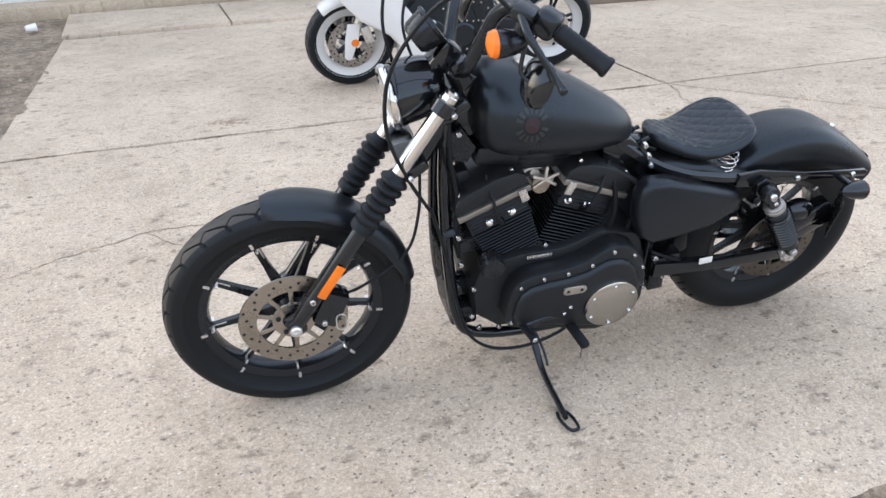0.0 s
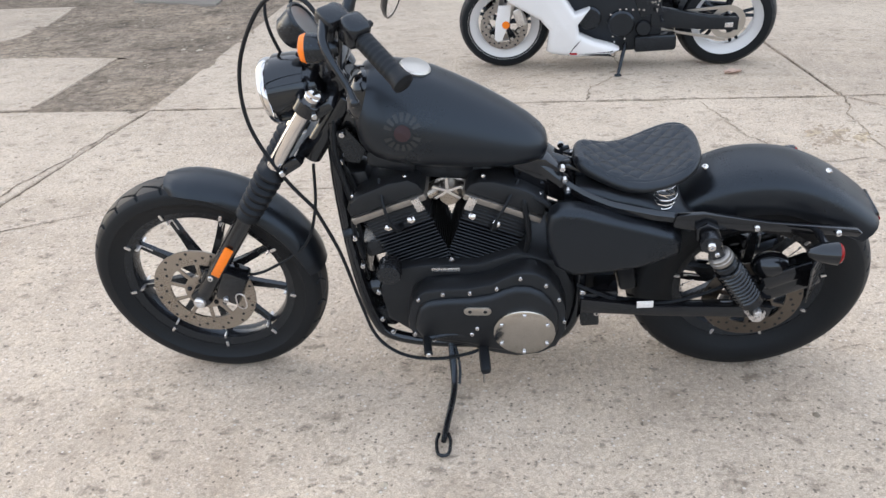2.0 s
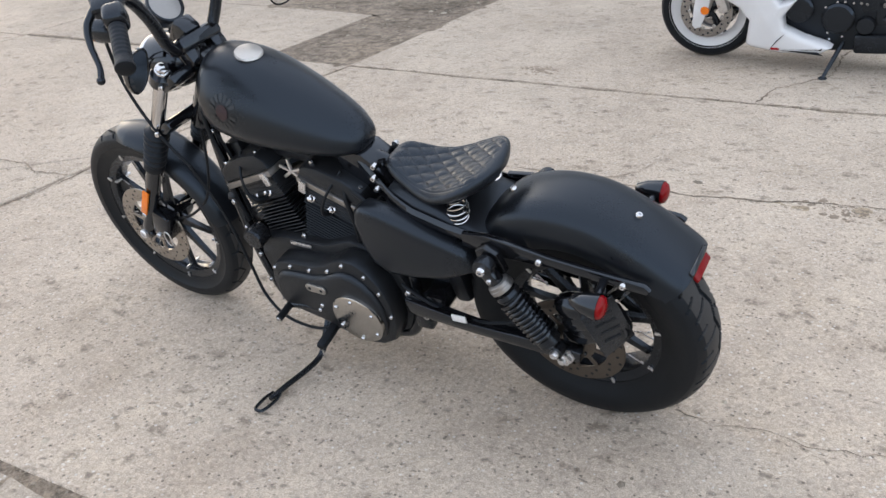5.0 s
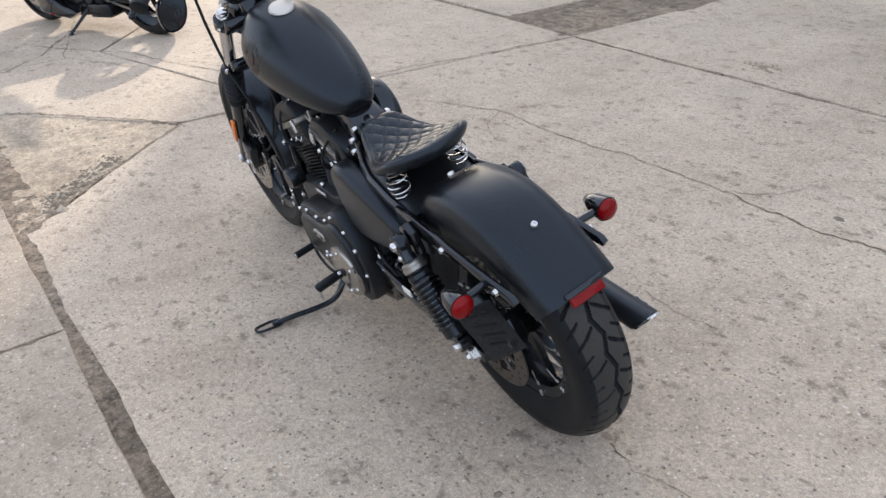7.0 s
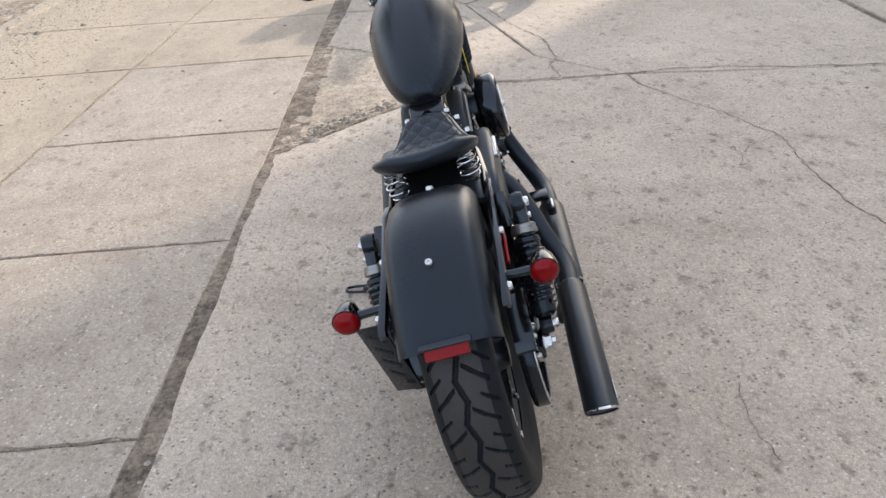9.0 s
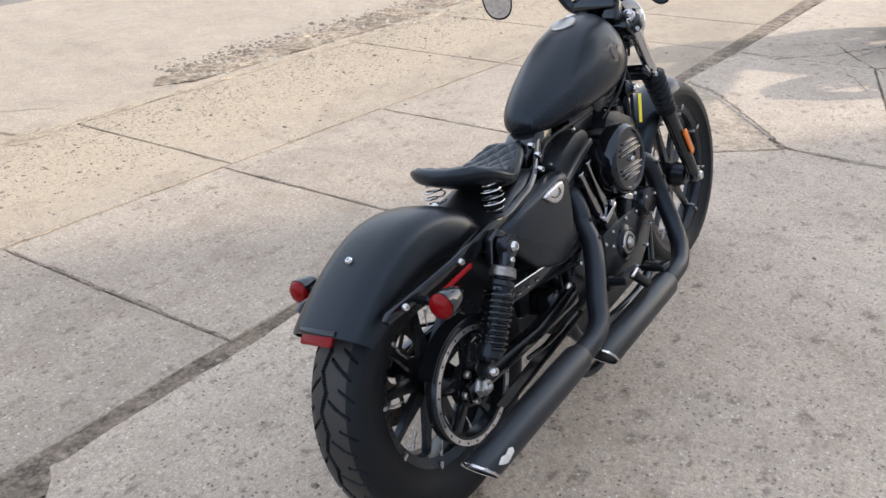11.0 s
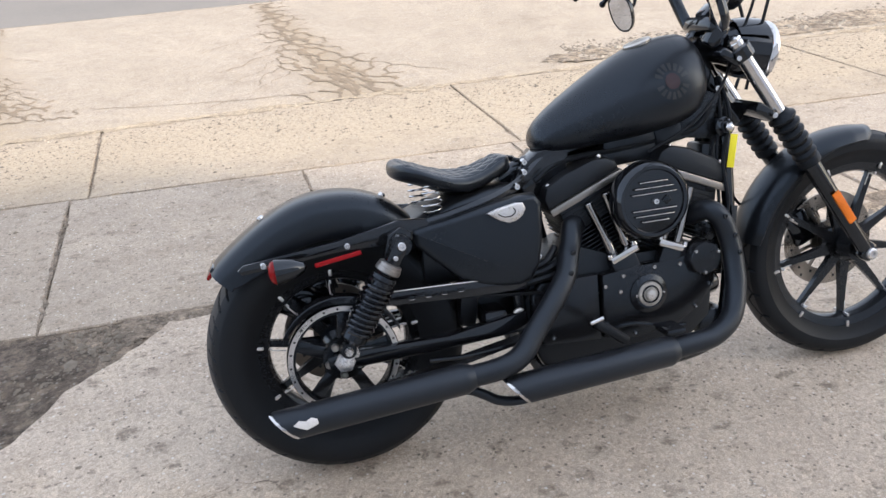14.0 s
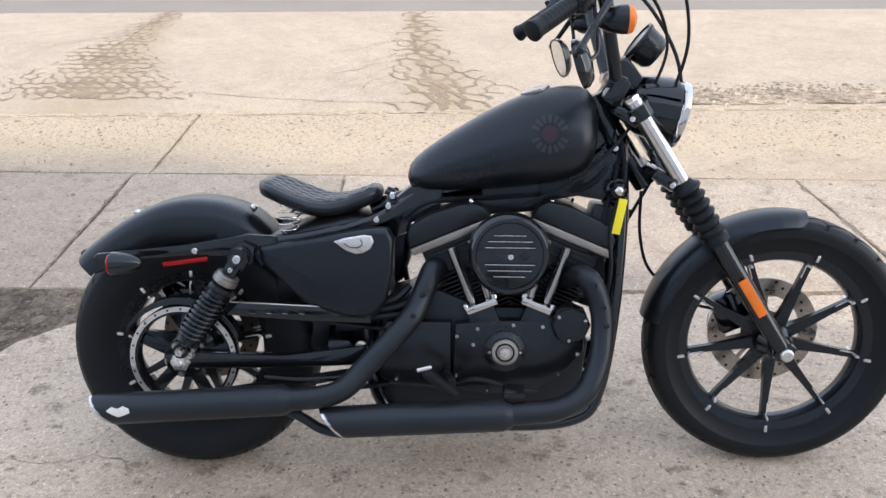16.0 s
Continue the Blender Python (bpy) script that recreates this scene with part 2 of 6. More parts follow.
LEATHER = simple("black_vinyl", (0.010, 0.0108, 0.0128), 0.30, vary=0.2, scale=60, relief=0.25, rvary=0.06)
CHROME = simple("chrome", (0.62, 0.63, 0.65), 0.14, 1.0, vary=0.06, rvary=0.05)
DERBY = simple("polished_cover", (0.46, 0.45, 0.43), 0.2, 1.0, vary=0.12, scale=30)
RODCHROME = simple("dark_chrome", (0.34, 0.34, 0.345), 0.12, 1.0, vary=0.1)
STEEL = simple("brushed_steel", (0.5, 0.49, 0.47), 0.34, 1.0, vary=0.15, scale=60, relief=0.1)
DISC = simple("brake_disc_steel", (0.36, 0.335, 0.305), 0.30, 1.0, vary=0.2, scale=50, relief=0.08)
DULLDISC = simple("dark_disc_steel", (0.15, 0.135, 0.12), 0.34, 1.0, vary=0.25, scale=50, relief=0.08)
STRIP = simple("dull_machined_aluminium", (0.30, 0.295, 0.29), 0.36, 0.9, vary=0.15, scale=50)
ALU = simple("bare_aluminium", (0.68, 0.68, 0.69), 0.3, 0.9, vary=0.12, scale=50)
AMBER = simple("amber_lens", (0.78, 0.18, 0.008), 0.2, vary=0.22, scale=60, coat=0.2)
RED = simple("red_lens", (0.2, 0.003, 0.005), 0.12, vary=0.2, spec=0.22)
REDBAR = simple("red_reflector", (0.3, 0.006, 0.01), 0.25, vary=0.1, spec=0.25)
YELLOW = simple("yellow_tag", (0.8, 0.72, 0.02), 0.55, vary=0.06)
WHITE = simple("white_plastic", (0.72, 0.73, 0.74), 0.3, vary=0.04)
WHITEP = simple("white_paint", (0.66, 0.67, 0.69), 0.22, vary=0.03, coat=0.5)
DECAL = simple("grey_decal", (0.024, 0.0235, 0.023), 0.4, vary=0.15)
DECALRED = simple("dull_red_decal", (0.026, 0.008, 0.008), 0.5, vary=0.2)
MIRROR = simple("mirror_glass", (0.85, 0.86, 0.88), 0.02, 1.0, vary=0.01, rvary=0.01)
SEATPAN = simple("seat_pan_black", (0.008, 0.008, 0.009), 0.35, vary=0.2)
WALL = simple("painted_siding", (0.70, 0.72, 0.74), 0.7, vary=0.08, scale=5, relief=0.1)
WOOD = simple("weathered_wood", (0.2, 0.16, 0.13), 0.8, vary=0.35, scale=12, relief=0.3)


# ---- mesh tools ----
class Shape:
    """Collects vertices and faces of one mesh."""

    def __init__(self):
        self.v, self.f = [], []

    def add(self, verts, faces, m=None):
        n = len(self.v)
        self.v += [tuple(m @ Vector(p)) if m else tuple(p) for p in verts]
        self.f += [tuple(i + n for i in f) for f in faces]
        return self

    def bm(self, bm, m=None):
        bm.verts.index_update()
        self.add([v.co for v in bm.verts], [[v.index for v in f.verts] for f in bm.faces], m)
        bm.free()
        return self

    def box(self, c, size, rot=(0, 0, 0), bev=0.003, seg=2):
        bm = bmesh.new()
        bmesh.ops.create_cube(bm, size=1)
        bmesh.ops.scale(bm, vec=size, verts=bm.verts)
        if bev:
            bmesh.ops.bevel(bm, geom=list(bm.edges), offset=min(bev, min(size) * 0.45), segments=seg, affect="EDGES", profile=0.5)
        return self.bm(bm, pose(*c, *rot))

    def prism(self, pts, y0, y1, bev=0.004, m=None, seg=2):
        """An outline in x and z, drawn out along y."""
        bm = bmesh.new()
        vs = [bm.verts.new((x, y0, z)) for x, z in pts]
        f = bm.faces.new(vs)
        r = bmesh.ops.extrude_face_region(bm, geom=[f])
        bmesh.ops.translate(bm, vec=(0, y1 - y0, 0), verts=[g for g in r["geom"] if isinstance(g, bmesh.types.BMVert)])
        bmesh.ops.recalc_face_normals(bm, faces=bm.faces)
        if bev:
            edges = [e for e in bm.edges if abs(e.verts[0].co.y - e.verts[1].co.y) < 1e-6]
            bmesh.ops.bevel(bm, geom=edges, offset=bev, segments=seg, affect="EDGES", profile=0.5)
        return self.bm(bm, m)

    def lathe(self, prof, p=(0, 0, 0), axis=(0, 1, 0), seg=32, closed=False):
        """A profile of (radius, height) turned about an axis through p."""
        q = Vector(axis).normalized().to_track_quat("Z", "Y").to_matrix().to_4x4()
        m = Matrix.Translation(p) @ q
        n = len(prof)
        verts = [(r * math.cos(a), r * math.sin(a), h) for a in (math.tau * i / seg for i in range(seg)) for r, h in prof]
        faces = []
        for i in range(seg):
            j = (i + 1) % seg
            for k in range(n if closed else n - 1):
                l = (k + 1) % n
                faces.append((i * n + k, j * n + k, j * n + l, i * n + l))
        if not closed:
            if prof[0][0] > 1e-5:
                faces.append(tuple(i * n for i in reversed(range(seg))))
            if prof[-1][0] > 1e-5:
                faces.append(tuple(i * n + n - 1 for i in range(seg)))
        return self.add(verts, faces, m)

    def cyl(self, p0, p1, r, r1=None, seg=20, bev=0.002):
        a, b = Vector(p0), Vector(p1)
        h = (b - a).length
        r1 = r if r1 is None else r1
        bev = min(bev, h * 0.3, r * 0.5, r1 * 0.5)
        return self.lathe([(r - bev, 0), (r, bev), (r1, h - bev), (r1 - bev, h)], a, b - a, seg)

    def ball(self, c, r, seg=16, m=None):
        r = (r, r, r) if isinstance(r, (int, float)) else r
        bm = bmesh.new()
        bmesh.ops.create_uvsphere(bm, u_segments=seg, v_segments=seg * 2 // 3, radius=1)
        bmesh.ops.scale(bm, vec=r, verts=bm.verts)
        bmesh.ops.translate(bm, vec=c, verts=bm.verts)
        return self.bm(bm, m)

    def tube(self, pts, r, seg=10, steps=7, caps=True):
        path = spline(pts, steps)
        rs = [r] * len(path) if isinstance(r, (int, float)) else list(np.interp(np.linspace(0, 1, len(path)), np.linspace(0, 1, len(r)), r))
        up, verts, faces = None, [], []
        for i, p in enumerate(path):
            d = (path[min(i + 1, len(path) - 1)] - path[max(i - 1, 0)]).normalized()
            if up is None:
                up = d.orthogonal().normalized()
            up = (up - d * up.dot(d)).normalized()
            s = d.cross(up)
            verts += [p + (up * math.cos(a) + s * math.sin(a)) * rs[i] for a in (math.tau * k / seg for k in range(seg))]
        for i in range(len(path) - 1):
            for k in range(seg):
                l = (k + 1) % seg
                faces.append((i * seg + k, i * seg + l, (i + 1) * seg + l, (i + 1) * seg + k))
        if caps:
            faces += [tuple(reversed(range(seg))), tuple(range((len(path) - 1) * seg, len(path) * seg))]
        return self.add(verts, faces)

    def rings(self, loops, closed=True, caps=True):
        """Skins equal loops of points one after another."""
        n, verts, faces = len(loops[0]), [p for l in loops for p in l], []
        for i in range(len(loops) - 1):
            for k in range(n if closed else n - 1):
                l = (k + 1) % n
                faces.append((i * n + k, i * n + l, (i + 1) * n + l, (i + 1) * n + k))
        if caps:
            faces += [tuple(reversed(range(n))), tuple(range((len(loops) - 1) * n, len(loops) * n))]
        return self.add(verts, faces)


def spline(pts, steps=7):
    """A smooth line through points (Catmull-Rom)."""
    p = [Vector(q) for q in pts]
    if len(p) < 3 or steps < 2:
        return p
    p = [p[0] * 2 - p[1]] + p + [p[-1] * 2 - p[-2]]
    out = []
    for i in range(1, len(p) - 2):
        for k in range(steps):
            t = k / steps
            out.append(0.5 * ((2 * p[i]) + (p[i + 1] - p[i - 1]) * t + (2 * p[i - 1] - 5 * p[i] + 4 * p[i + 1] - p[i + 2]) * t * t + (3 * p[i] - p[i - 1] - 3 * p[i + 1] + p[i + 2]) * t ** 3))
    return out + [p[-2]]


def mesh_of(name, s, mat, smooth=38):
    me = bpy.data.meshes.new(name)
    me.from_pydata(s.v, [], s.f)
    bm = bmesh.new()
    bm.from_mesh(me)
    bmesh.ops.recalc_face_normals(bm, faces=bm.faces)
    bm.to_mesh(me)
    bm.free()
    me.materials.append(mat)
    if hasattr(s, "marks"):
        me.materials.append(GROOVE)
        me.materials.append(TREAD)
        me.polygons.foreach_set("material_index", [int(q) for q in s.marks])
    if smooth:
        me.polygons.foreach_set("use_smooth", [True] * len(me.polygons))
        me.set_sharp_from_angle(angle=radians(smooth))
    return me


def part(name, s, mat, parent, label="", m=None, smooth=38):
    """One mesh object from a Shape, under a thing or a part."""
    if m is not None:
        s.v = [tuple(m @ Vector(p)) for p in s.v]
    ob = new(name, mesh_of(name, s, mat, smooth))
    ob.parent = parent
    return tagged(ob, label)


def bolt(p, axis, r=0.006, h=0.006):
    a = Vector(axis).normalized()
    return Shape().lathe([(r, 0), (r, h * 0.6), (r * 0.75, h), (r * 0.35, h), (r * 0.3, h * 0.6)], Vector(p), a, 10)


def structure(name, s, mat, label, parent=None, smooth=38):
    ob = new(name, mesh_of(name, s, mat, smooth))
    ob.parent = parent
    return tagged(ob, label, kind="structure")


# ---- ground: sheet to the horizon, slabs with open joints, road ----
g = Shape().rings([[(-900, -900, -0.045), (900, -900, -0.045)], [(-900, 900, -0.045), (900, 900, -0.045)]], closed=False, caps=False)
structure("ground", g, DIRT, "bare dark soil under the slabs reaching to the horizon")


def slab_shape(pts, top=0.0, thick=0.04, gap=0.007, wob=0.003):
    """A slab from its outline: edges subdivided and a little uneven, arris worn."""
    rnd = random.Random(round(sum(p[0] * 7 + p[1] * 13 for p in pts) * 100))
    c = sum((Vector(p) for p in pts), Vector((0, 0))) / len(pts)
    line = []
    for i, p in enumerate(pts):
        a, b = Vector(p), Vector(pts[(i + 1) % len(pts)])
        n = max(1, int((b - a).length / 0.045)) if wob > 0.008 else max(1, int((b - a).length / 0.1))
        nrm = Vector((-(b - a).y, (b - a).x)).normalized()
        if nrm.dot(c - (a + b) / 2) < 0:
            nrm = -nrm
        for k in range(n):
            q = a.lerp(b, k / n)
            q = q + nrm * (gap + (k > 0) * wob * (abs(rnd.gauss(0, 0.35)) + 2.2 * max(0, noise.noise(Vector((q.x * 3.3, q.y * 3.3, 2)))) + 1.1 * max(0, noise.noise(Vector((q.x * 11, q.y * 11, 4))))))
            line.append(q)
    s = Shape()
    s.rings([[(q.x, q.y, top - thick) for q in line], [(q.x, q.y, top - 0.006) for q in line],
             [(q.x + (c - q).normalized().x * 0.006, q.y + (c - q).normalized().y * 0.006, top) for q in line]])
    return s


fill = Shape().rings([[(-9, -1.4, -0.010), (9, -1.4, -0.010)], [(-9, 8.2, -0.010), (9, 8.2, -0.010)]], closed=False, caps=False)
structure("joint_fill", fill, JOINT, "packed dirt in the joints between the slabs")
pavement = tagged(new("pavement"), "worn grey concrete lot of large slabs with dirt-filled joints", kind="structure")


def slab(pts, mat=CONC, top=0.0, **kw):
    ob = new("slab", mesh_of("slab", slab_shape(pts, top, **kw), mat, smooth=20))
    ob.parent = pavement
    return ob


def yA(x):
    return 4.62 - 0.055 * (x - 0.3)     # joint behind the motorcycle


def yS(x):
    return 1.10 - 0.035 * x             # wide dirty joint at the road side


def yM(x):
    return -0.13 - 0.06 * (x - 0.3)     # joint nearer the road


EDGE = -1.34
# slabs the black motorcycle stands on
slab([(-1.27, 2.08), (-0.98, 1.72), (-0.42, yS(-0.4) + 0.012), (0.3, yS(0.3) + 0.004), (1.2, yS(1.2) + 0.015), (2.16, yS(2.1) + 0.024), (2.29, 1.2), (2.47, 1.36), (2.63, 1.6), (3.05, 1.95), (4.1, 2.2), (4.1, 3.1), (3.08, yA(3.08)), (-0.96, yA(-0.96)), (-1.08, 3.9), (-1.22, 2.95)], wob=0.009)
slab([(4.1, 2.2), (9, 2.4), (9, yA(9)), (3.08, yA(3.08)), (4.1, 3.1)])
slab([(-1.22, 2.95), (-1.08, 3.9), (-0.96, yA(-0.96)), (-1.75, 4.76), (-4.6, 4.9), (-4.6, 3.4), (-3.25, 2.25), (-1.7, 2.55)])
slab([(-1.27, 2.08), (-1.22, 2.95), (-1.7, 2.55), (-3.25, 2.25), (-3.3, 1.32), (-2.3, 1.24), (-2.05, 1.5)])
slab([(-4.6, 3.4), (-4.6, 4.9), (-9, 5.2), (-9, 1.6), (-3.3, 1.32), (-3.25, 2.25)])
# slabs beyond the joint, towards the shop
slab([(-0.97, yA(-0.97)), (3.08, yA(3.08)), (3.12, 8.05), (-0.78, 8.2), (-0.86, 6.6)])
slab([(3.08, yA(3.08)), (9, yA(9)), (9, 7.7), (3.12, 8.05)])
slab([(-1.74, 4.8), (-4.6, 4.95), (-4.7, 6.5), (-2.06, 6.2), (-1.68, 6.12)])
slab([(-4.6, 4.9), (-9, 5.2), (-9, 6.6), (-4.7, 6.5)])
slab([(-4.7, 6.5), (-9, 6.6), (-9, 8.6), (-4.8, 8.6)])
slab([(-4.7, 6.5), (-4.8, 8.6), (-3.0, 8.5), (-2.86, 7.5), (-3.0, 6.3)])
# older slabs between the lot and the road, the eastern ones in the shade-darkened concrete
xs = [-9, -6.2, -4.4, -3.3, -2.1, -0.76, 0.42, 1.5, 2.58, 4.2, 6.4, 9]
for a, b in zip(xs, xs[1:]):
    slab([(a, yM(a)), (b, yM(b)), (b, yS(b) - (0.024 if b > 1 else 0.010)), (a, yS(a) - (0.024 if a > 1 else 0.010))], CONC_OLD if b < -2 else CONC_SHADE, gap=0.002, wob=0.0045)
low = [-9, -6.2, -3.4, -2.1, 0.36, 2.5, 4.2, 6.4, 9]
for a, b in zip(low, low[1:]):
    slab([(a, EDGE), (b, EDGE), (b, yM(b)), (a, yM(a))], CONC_OLD, wob=0.003, gap=0.003)
# road
road = tagged(new("road"), "sunlit pale concrete road with cracked and crumbling edge", kind="structure")
for a, b in ((-60, -9), (-9, 8.6), (8.6, 60)):
    ob = new("slab", mesh_of("slab", slab_shape([(a, -5.35), (b, -5.35), (b, EDGE - 0.03), (a, EDGE - 0.03)], -0.004, wob=0.012), ROAD, smooth=20))
    ob.parent = road
structure("road_far_lane", slab_shape([(-60, -16), (60, -16), (60, -5.4), (-60, -5.4)], -0.012), ASPHALT, "grey asphalt lane along the far side of the road")
# far pavement on both ends of the lot
structure("pavement_far_west", slab_shape([(-60, EDGE), (-9, EDGE), (-9, 9), (-60, 9)], -0.006), CONC_OLD, "worn concrete further along the lot")
structure("pavement_far_east", slab_shape([(9, EDGE), (60, EDGE), (60, 8), (9, 8)], -0.006), CONC_OLD, "worn concrete further along the lot")


def patch(name, pts, mat, z, label, bumpy=0.012, step=0.05):
    """A rough filled patch with an uneven top, inside an outline."""
    P = [Vector(p) for p in pts]
    x0, x1 = min(p.x for p in P), max(p.x for p in P)
    y0, y1 = min(p.y for p in P), max(p.y for p in P)
    nx, ny = int((x1 - x0) / step) + 2, int((y1 - y0) / step) + 2
    def inside(x, y):
        c = False
        for i in range(len(P)):
            a, b = P[i], P[i - 1]
            if (a.y > y) != (b.y > y) and x < (b.x - a.x) * (y - a.y) / (b.y - a.y) + a.x:
                c = not c
        return c
    rp = random.Random(nx * 31 + ny)
    verts, faces, idx = [], [], {}
    for i in range(nx):
        for j in range(ny):
            x, y = x0 + i * step, y0 + j * step
            if step < 0.06:
                x, y = x + rp.uniform(-0.3, 0.3) * step, y + rp.uniform(-0.3, 0.3) * step
            h = z + bumpy * (noise.noise(Vector((x * 4, y * 4, 1))) + 0.6 * noise.noise(Vector((x * 14, y * 14, 5))))
            idx[i, j] = len(verts)
            verts.append((x, y, h))
    for i in range(nx - 1):
        for j in range(ny - 1):
            if inside(x0 + (i + 0.5) * step, y0 + (j + 0.5) * step):
                faces.append((idx[i, j], idx[i + 1, j], idx[i + 1, j + 1], idx[i, j + 1]))
    s = Shape().add(verts, faces)
    return structure(name, s, mat, label)


patch("broken_patch", [(-2.4, 1.12), (-2.3, 1.26), (-2.05, 1.55), (-1.2, 2.12), (-0.9, 1.75), (-0.36, 1.12)], GRAVEL, -0.0045, "broken crumbled concrete filled with gravel", 0.006, 0.028)
patch("dirt_patch", [(2.1, 0.98), (2.2, 1.1), (2.5, 1.5), (3.1, 2.1), (4.2, 2.3), (9, 2.5), (9, 0.75), (2.1, 0.95)], WETDIRT, -0.0085, "damp dark dirt where a slab is missing", 0.010)
patch("dirt_strip", [(-9, 1.25), (2.3, 0.93), (2.3, 1.13), (-9, 1.55)], JOINT, -0.0035, "dark dirt filling a wide slab joint", 0.003, 0.03)
patch("spalled_place", [(1.93, 3.36), (2.0, 3.42), (2.08, 3.47), (2.17, 3.43), (2.29, 3.40), (2.24, 3.31), (2.16, 3.26), (2.05, 3.32)], SAND, -0.0006, "spalled concrete with brown sand in it", 0.0022, 0.014)
patch("spalled_place", [(2.58, 3.76), (2.70, 3.90), (2.86, 3.95), (3.02, 3.86), (2.93, 3.74), (2.82, 3.66), (2.70, 3.70)], SAND, -0.0006, "spalled concrete with brown sand in it", 0.0022, 0.014)
structure("grey_slab", slab_shape([(-2.47, 8.66), (-1.47, 8.2), (-1.48, 9.3), (-2.38, 9.7)], 0.012, wob=0.02), ASPHALT, "flat grey slab in the dirt by the shop")
patch("dirt_yard", [(-1.8, 4.75), (-0.9, 4.62), (-0.7, 9.6), (-9, 10.2), (-9, 8.5), (-3.0, 8.4), (-3.0, 6.2), (-2.0, 6.15), (-1.6, 6.1)], DIRT, -0.007, "muddy dirt beside the slabs in front of the shop", 0.016)

# ---- the black motorcycle: x forward, y left, z up, from the rear tyre's foot ----
BIKE = Matrix.Translation((1.699, 1.970, 0.0)) @ pose(0, 0, 0, -14, 0, 176.5)
bike = tagged(new("motorcycle"), "matt black cruiser motorcycle leaning on its side stand on the concrete", "motorcycle")
bike.matrix_world = BIKE
# front end, set almost straight; origin at the front axle
FRONT = pose(1.472, 0.029, 0.342, 3.2, 0, -1.3)
UNF = FRONT.inverted()
LEFT, RIGHT = 1, -1


def fp(x, y, z):
    """A place of the motorcycle, in the front end's own frame."""
    return UNF @ Vector((x, y, z))


def groove(depth, th, w, half, n, kind):
    """How deep the tread is cut at an angle and at a place across the tyre."""
    d = 0.0
    u = th / math.tau * n
    if kind == "rear":
        zig = half * 0.09 * (abs((u * 2) % 2 - 1) * 2 - 1)
        if abs(w - zig) < 0.005:
            d = depth
        for side in (1, -1):
            s = w * side
            if half * 0.16 < s < half * 0.76:
                ph = (u + (0.5 if side < 0 else 0) - s / half * 0.75) % 1
                if ph < 0.11:
                    d = depth
            if half * 0.46 < s < half * 0.84:
                ph = (u + (0.5 if side < 0 else 0) + 0.5 - s / half * 0.75) % 1
                if ph < 0.09:
                    d = depth
    else:
        for side in (1, -1):
            q = w * side / half
            ph = (u + (0.5 if side < 0 else 0)) % 1
            zig = 0.24 + 0.36 * ph / 0.72 if ph < 0.72 else 0.60 - 0.36 * (ph - 0.72) / 0.28
            if 0.12 < q < 0.9 and (abs(q - zig) < 0.042 or (0.58 < q < 0.88 and abs(ph - 0.72 - 0.35 * (q - 0.6)) < 0.055)):
                d = depth
    return d


def tyre(R, half, bead, n, kind, nseg=960):
    """A tyre about the y axis at the origin: crown, shoulders, walls, bead."""
    prof = []
    fine = 32 if nseg > 300 else 10
    for k in range(-fine, fine + 1):
        w = half * 0.96 * k / fine
        prof.append((R - (1 - math.sqrt(max(0, 1 - (w / (half * 1.12)) ** 2))) * half * 0.95, w, True))
    side = [(R - half * 0.72, half * 1.0), (R - half * 1.0, half * 0.985), (bead + 0.02, half * 0.86), (bead + 0.004, half * 0.72), (bead - 0.008, half * 0.66)]
    prof = [(r, -w, False) for r, w in reversed(side)] + prof + [(r, w, False) for r, w in side]
    loops = []
    for i in range(nseg):
        th = math.tau * i / nseg
        loops.append([((r - (groove(0.006, th, w, half, n, kind) if tread else 0)) * math.cos(th), w, (r - (groove(0.006, th, w, half, n, kind) if tread else 0)) * math.sin(th)) for r, w, tread in prof])
    s = Shape()
    s.rings(loops + [loops[0]], closed=False, caps=False)
    n0, m0 = len(prof), len(side)
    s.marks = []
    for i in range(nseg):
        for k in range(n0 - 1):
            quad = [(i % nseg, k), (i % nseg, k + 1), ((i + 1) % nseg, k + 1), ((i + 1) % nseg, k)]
            # faces inside a cut take the groove material, which paints their shade
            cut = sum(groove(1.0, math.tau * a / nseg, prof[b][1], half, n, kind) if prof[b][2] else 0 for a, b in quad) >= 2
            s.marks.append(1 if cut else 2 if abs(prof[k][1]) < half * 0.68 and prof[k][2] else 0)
    return s


def rim_shape(bead, half, well=0.024, lip=0.012):
    return Shape().lathe([(bead + lip * 0.6, -half * 0.72), (bead + lip, -half * 0.66), (bead - 0.004, -half * 0.6), (bead - 0.012, -half * 0.45), (bead - well, -half * 0.3), (bead - well, half * 0.3), (bead - 0.012, half * 0.45), (bead - 0.004, half * 0.6), (bead + lip, half * 0.66), (bead + lip * 0.6, half * 0.72), (bead - 0.03, half * 0.5), (bead - well - 0.012, half * 0.25), (bead - well - 0.012, -half * 0.25), (bead - 0.03, -half * 0.5)], (0, 0, 0), (0, 1, 0), 72, closed=True)


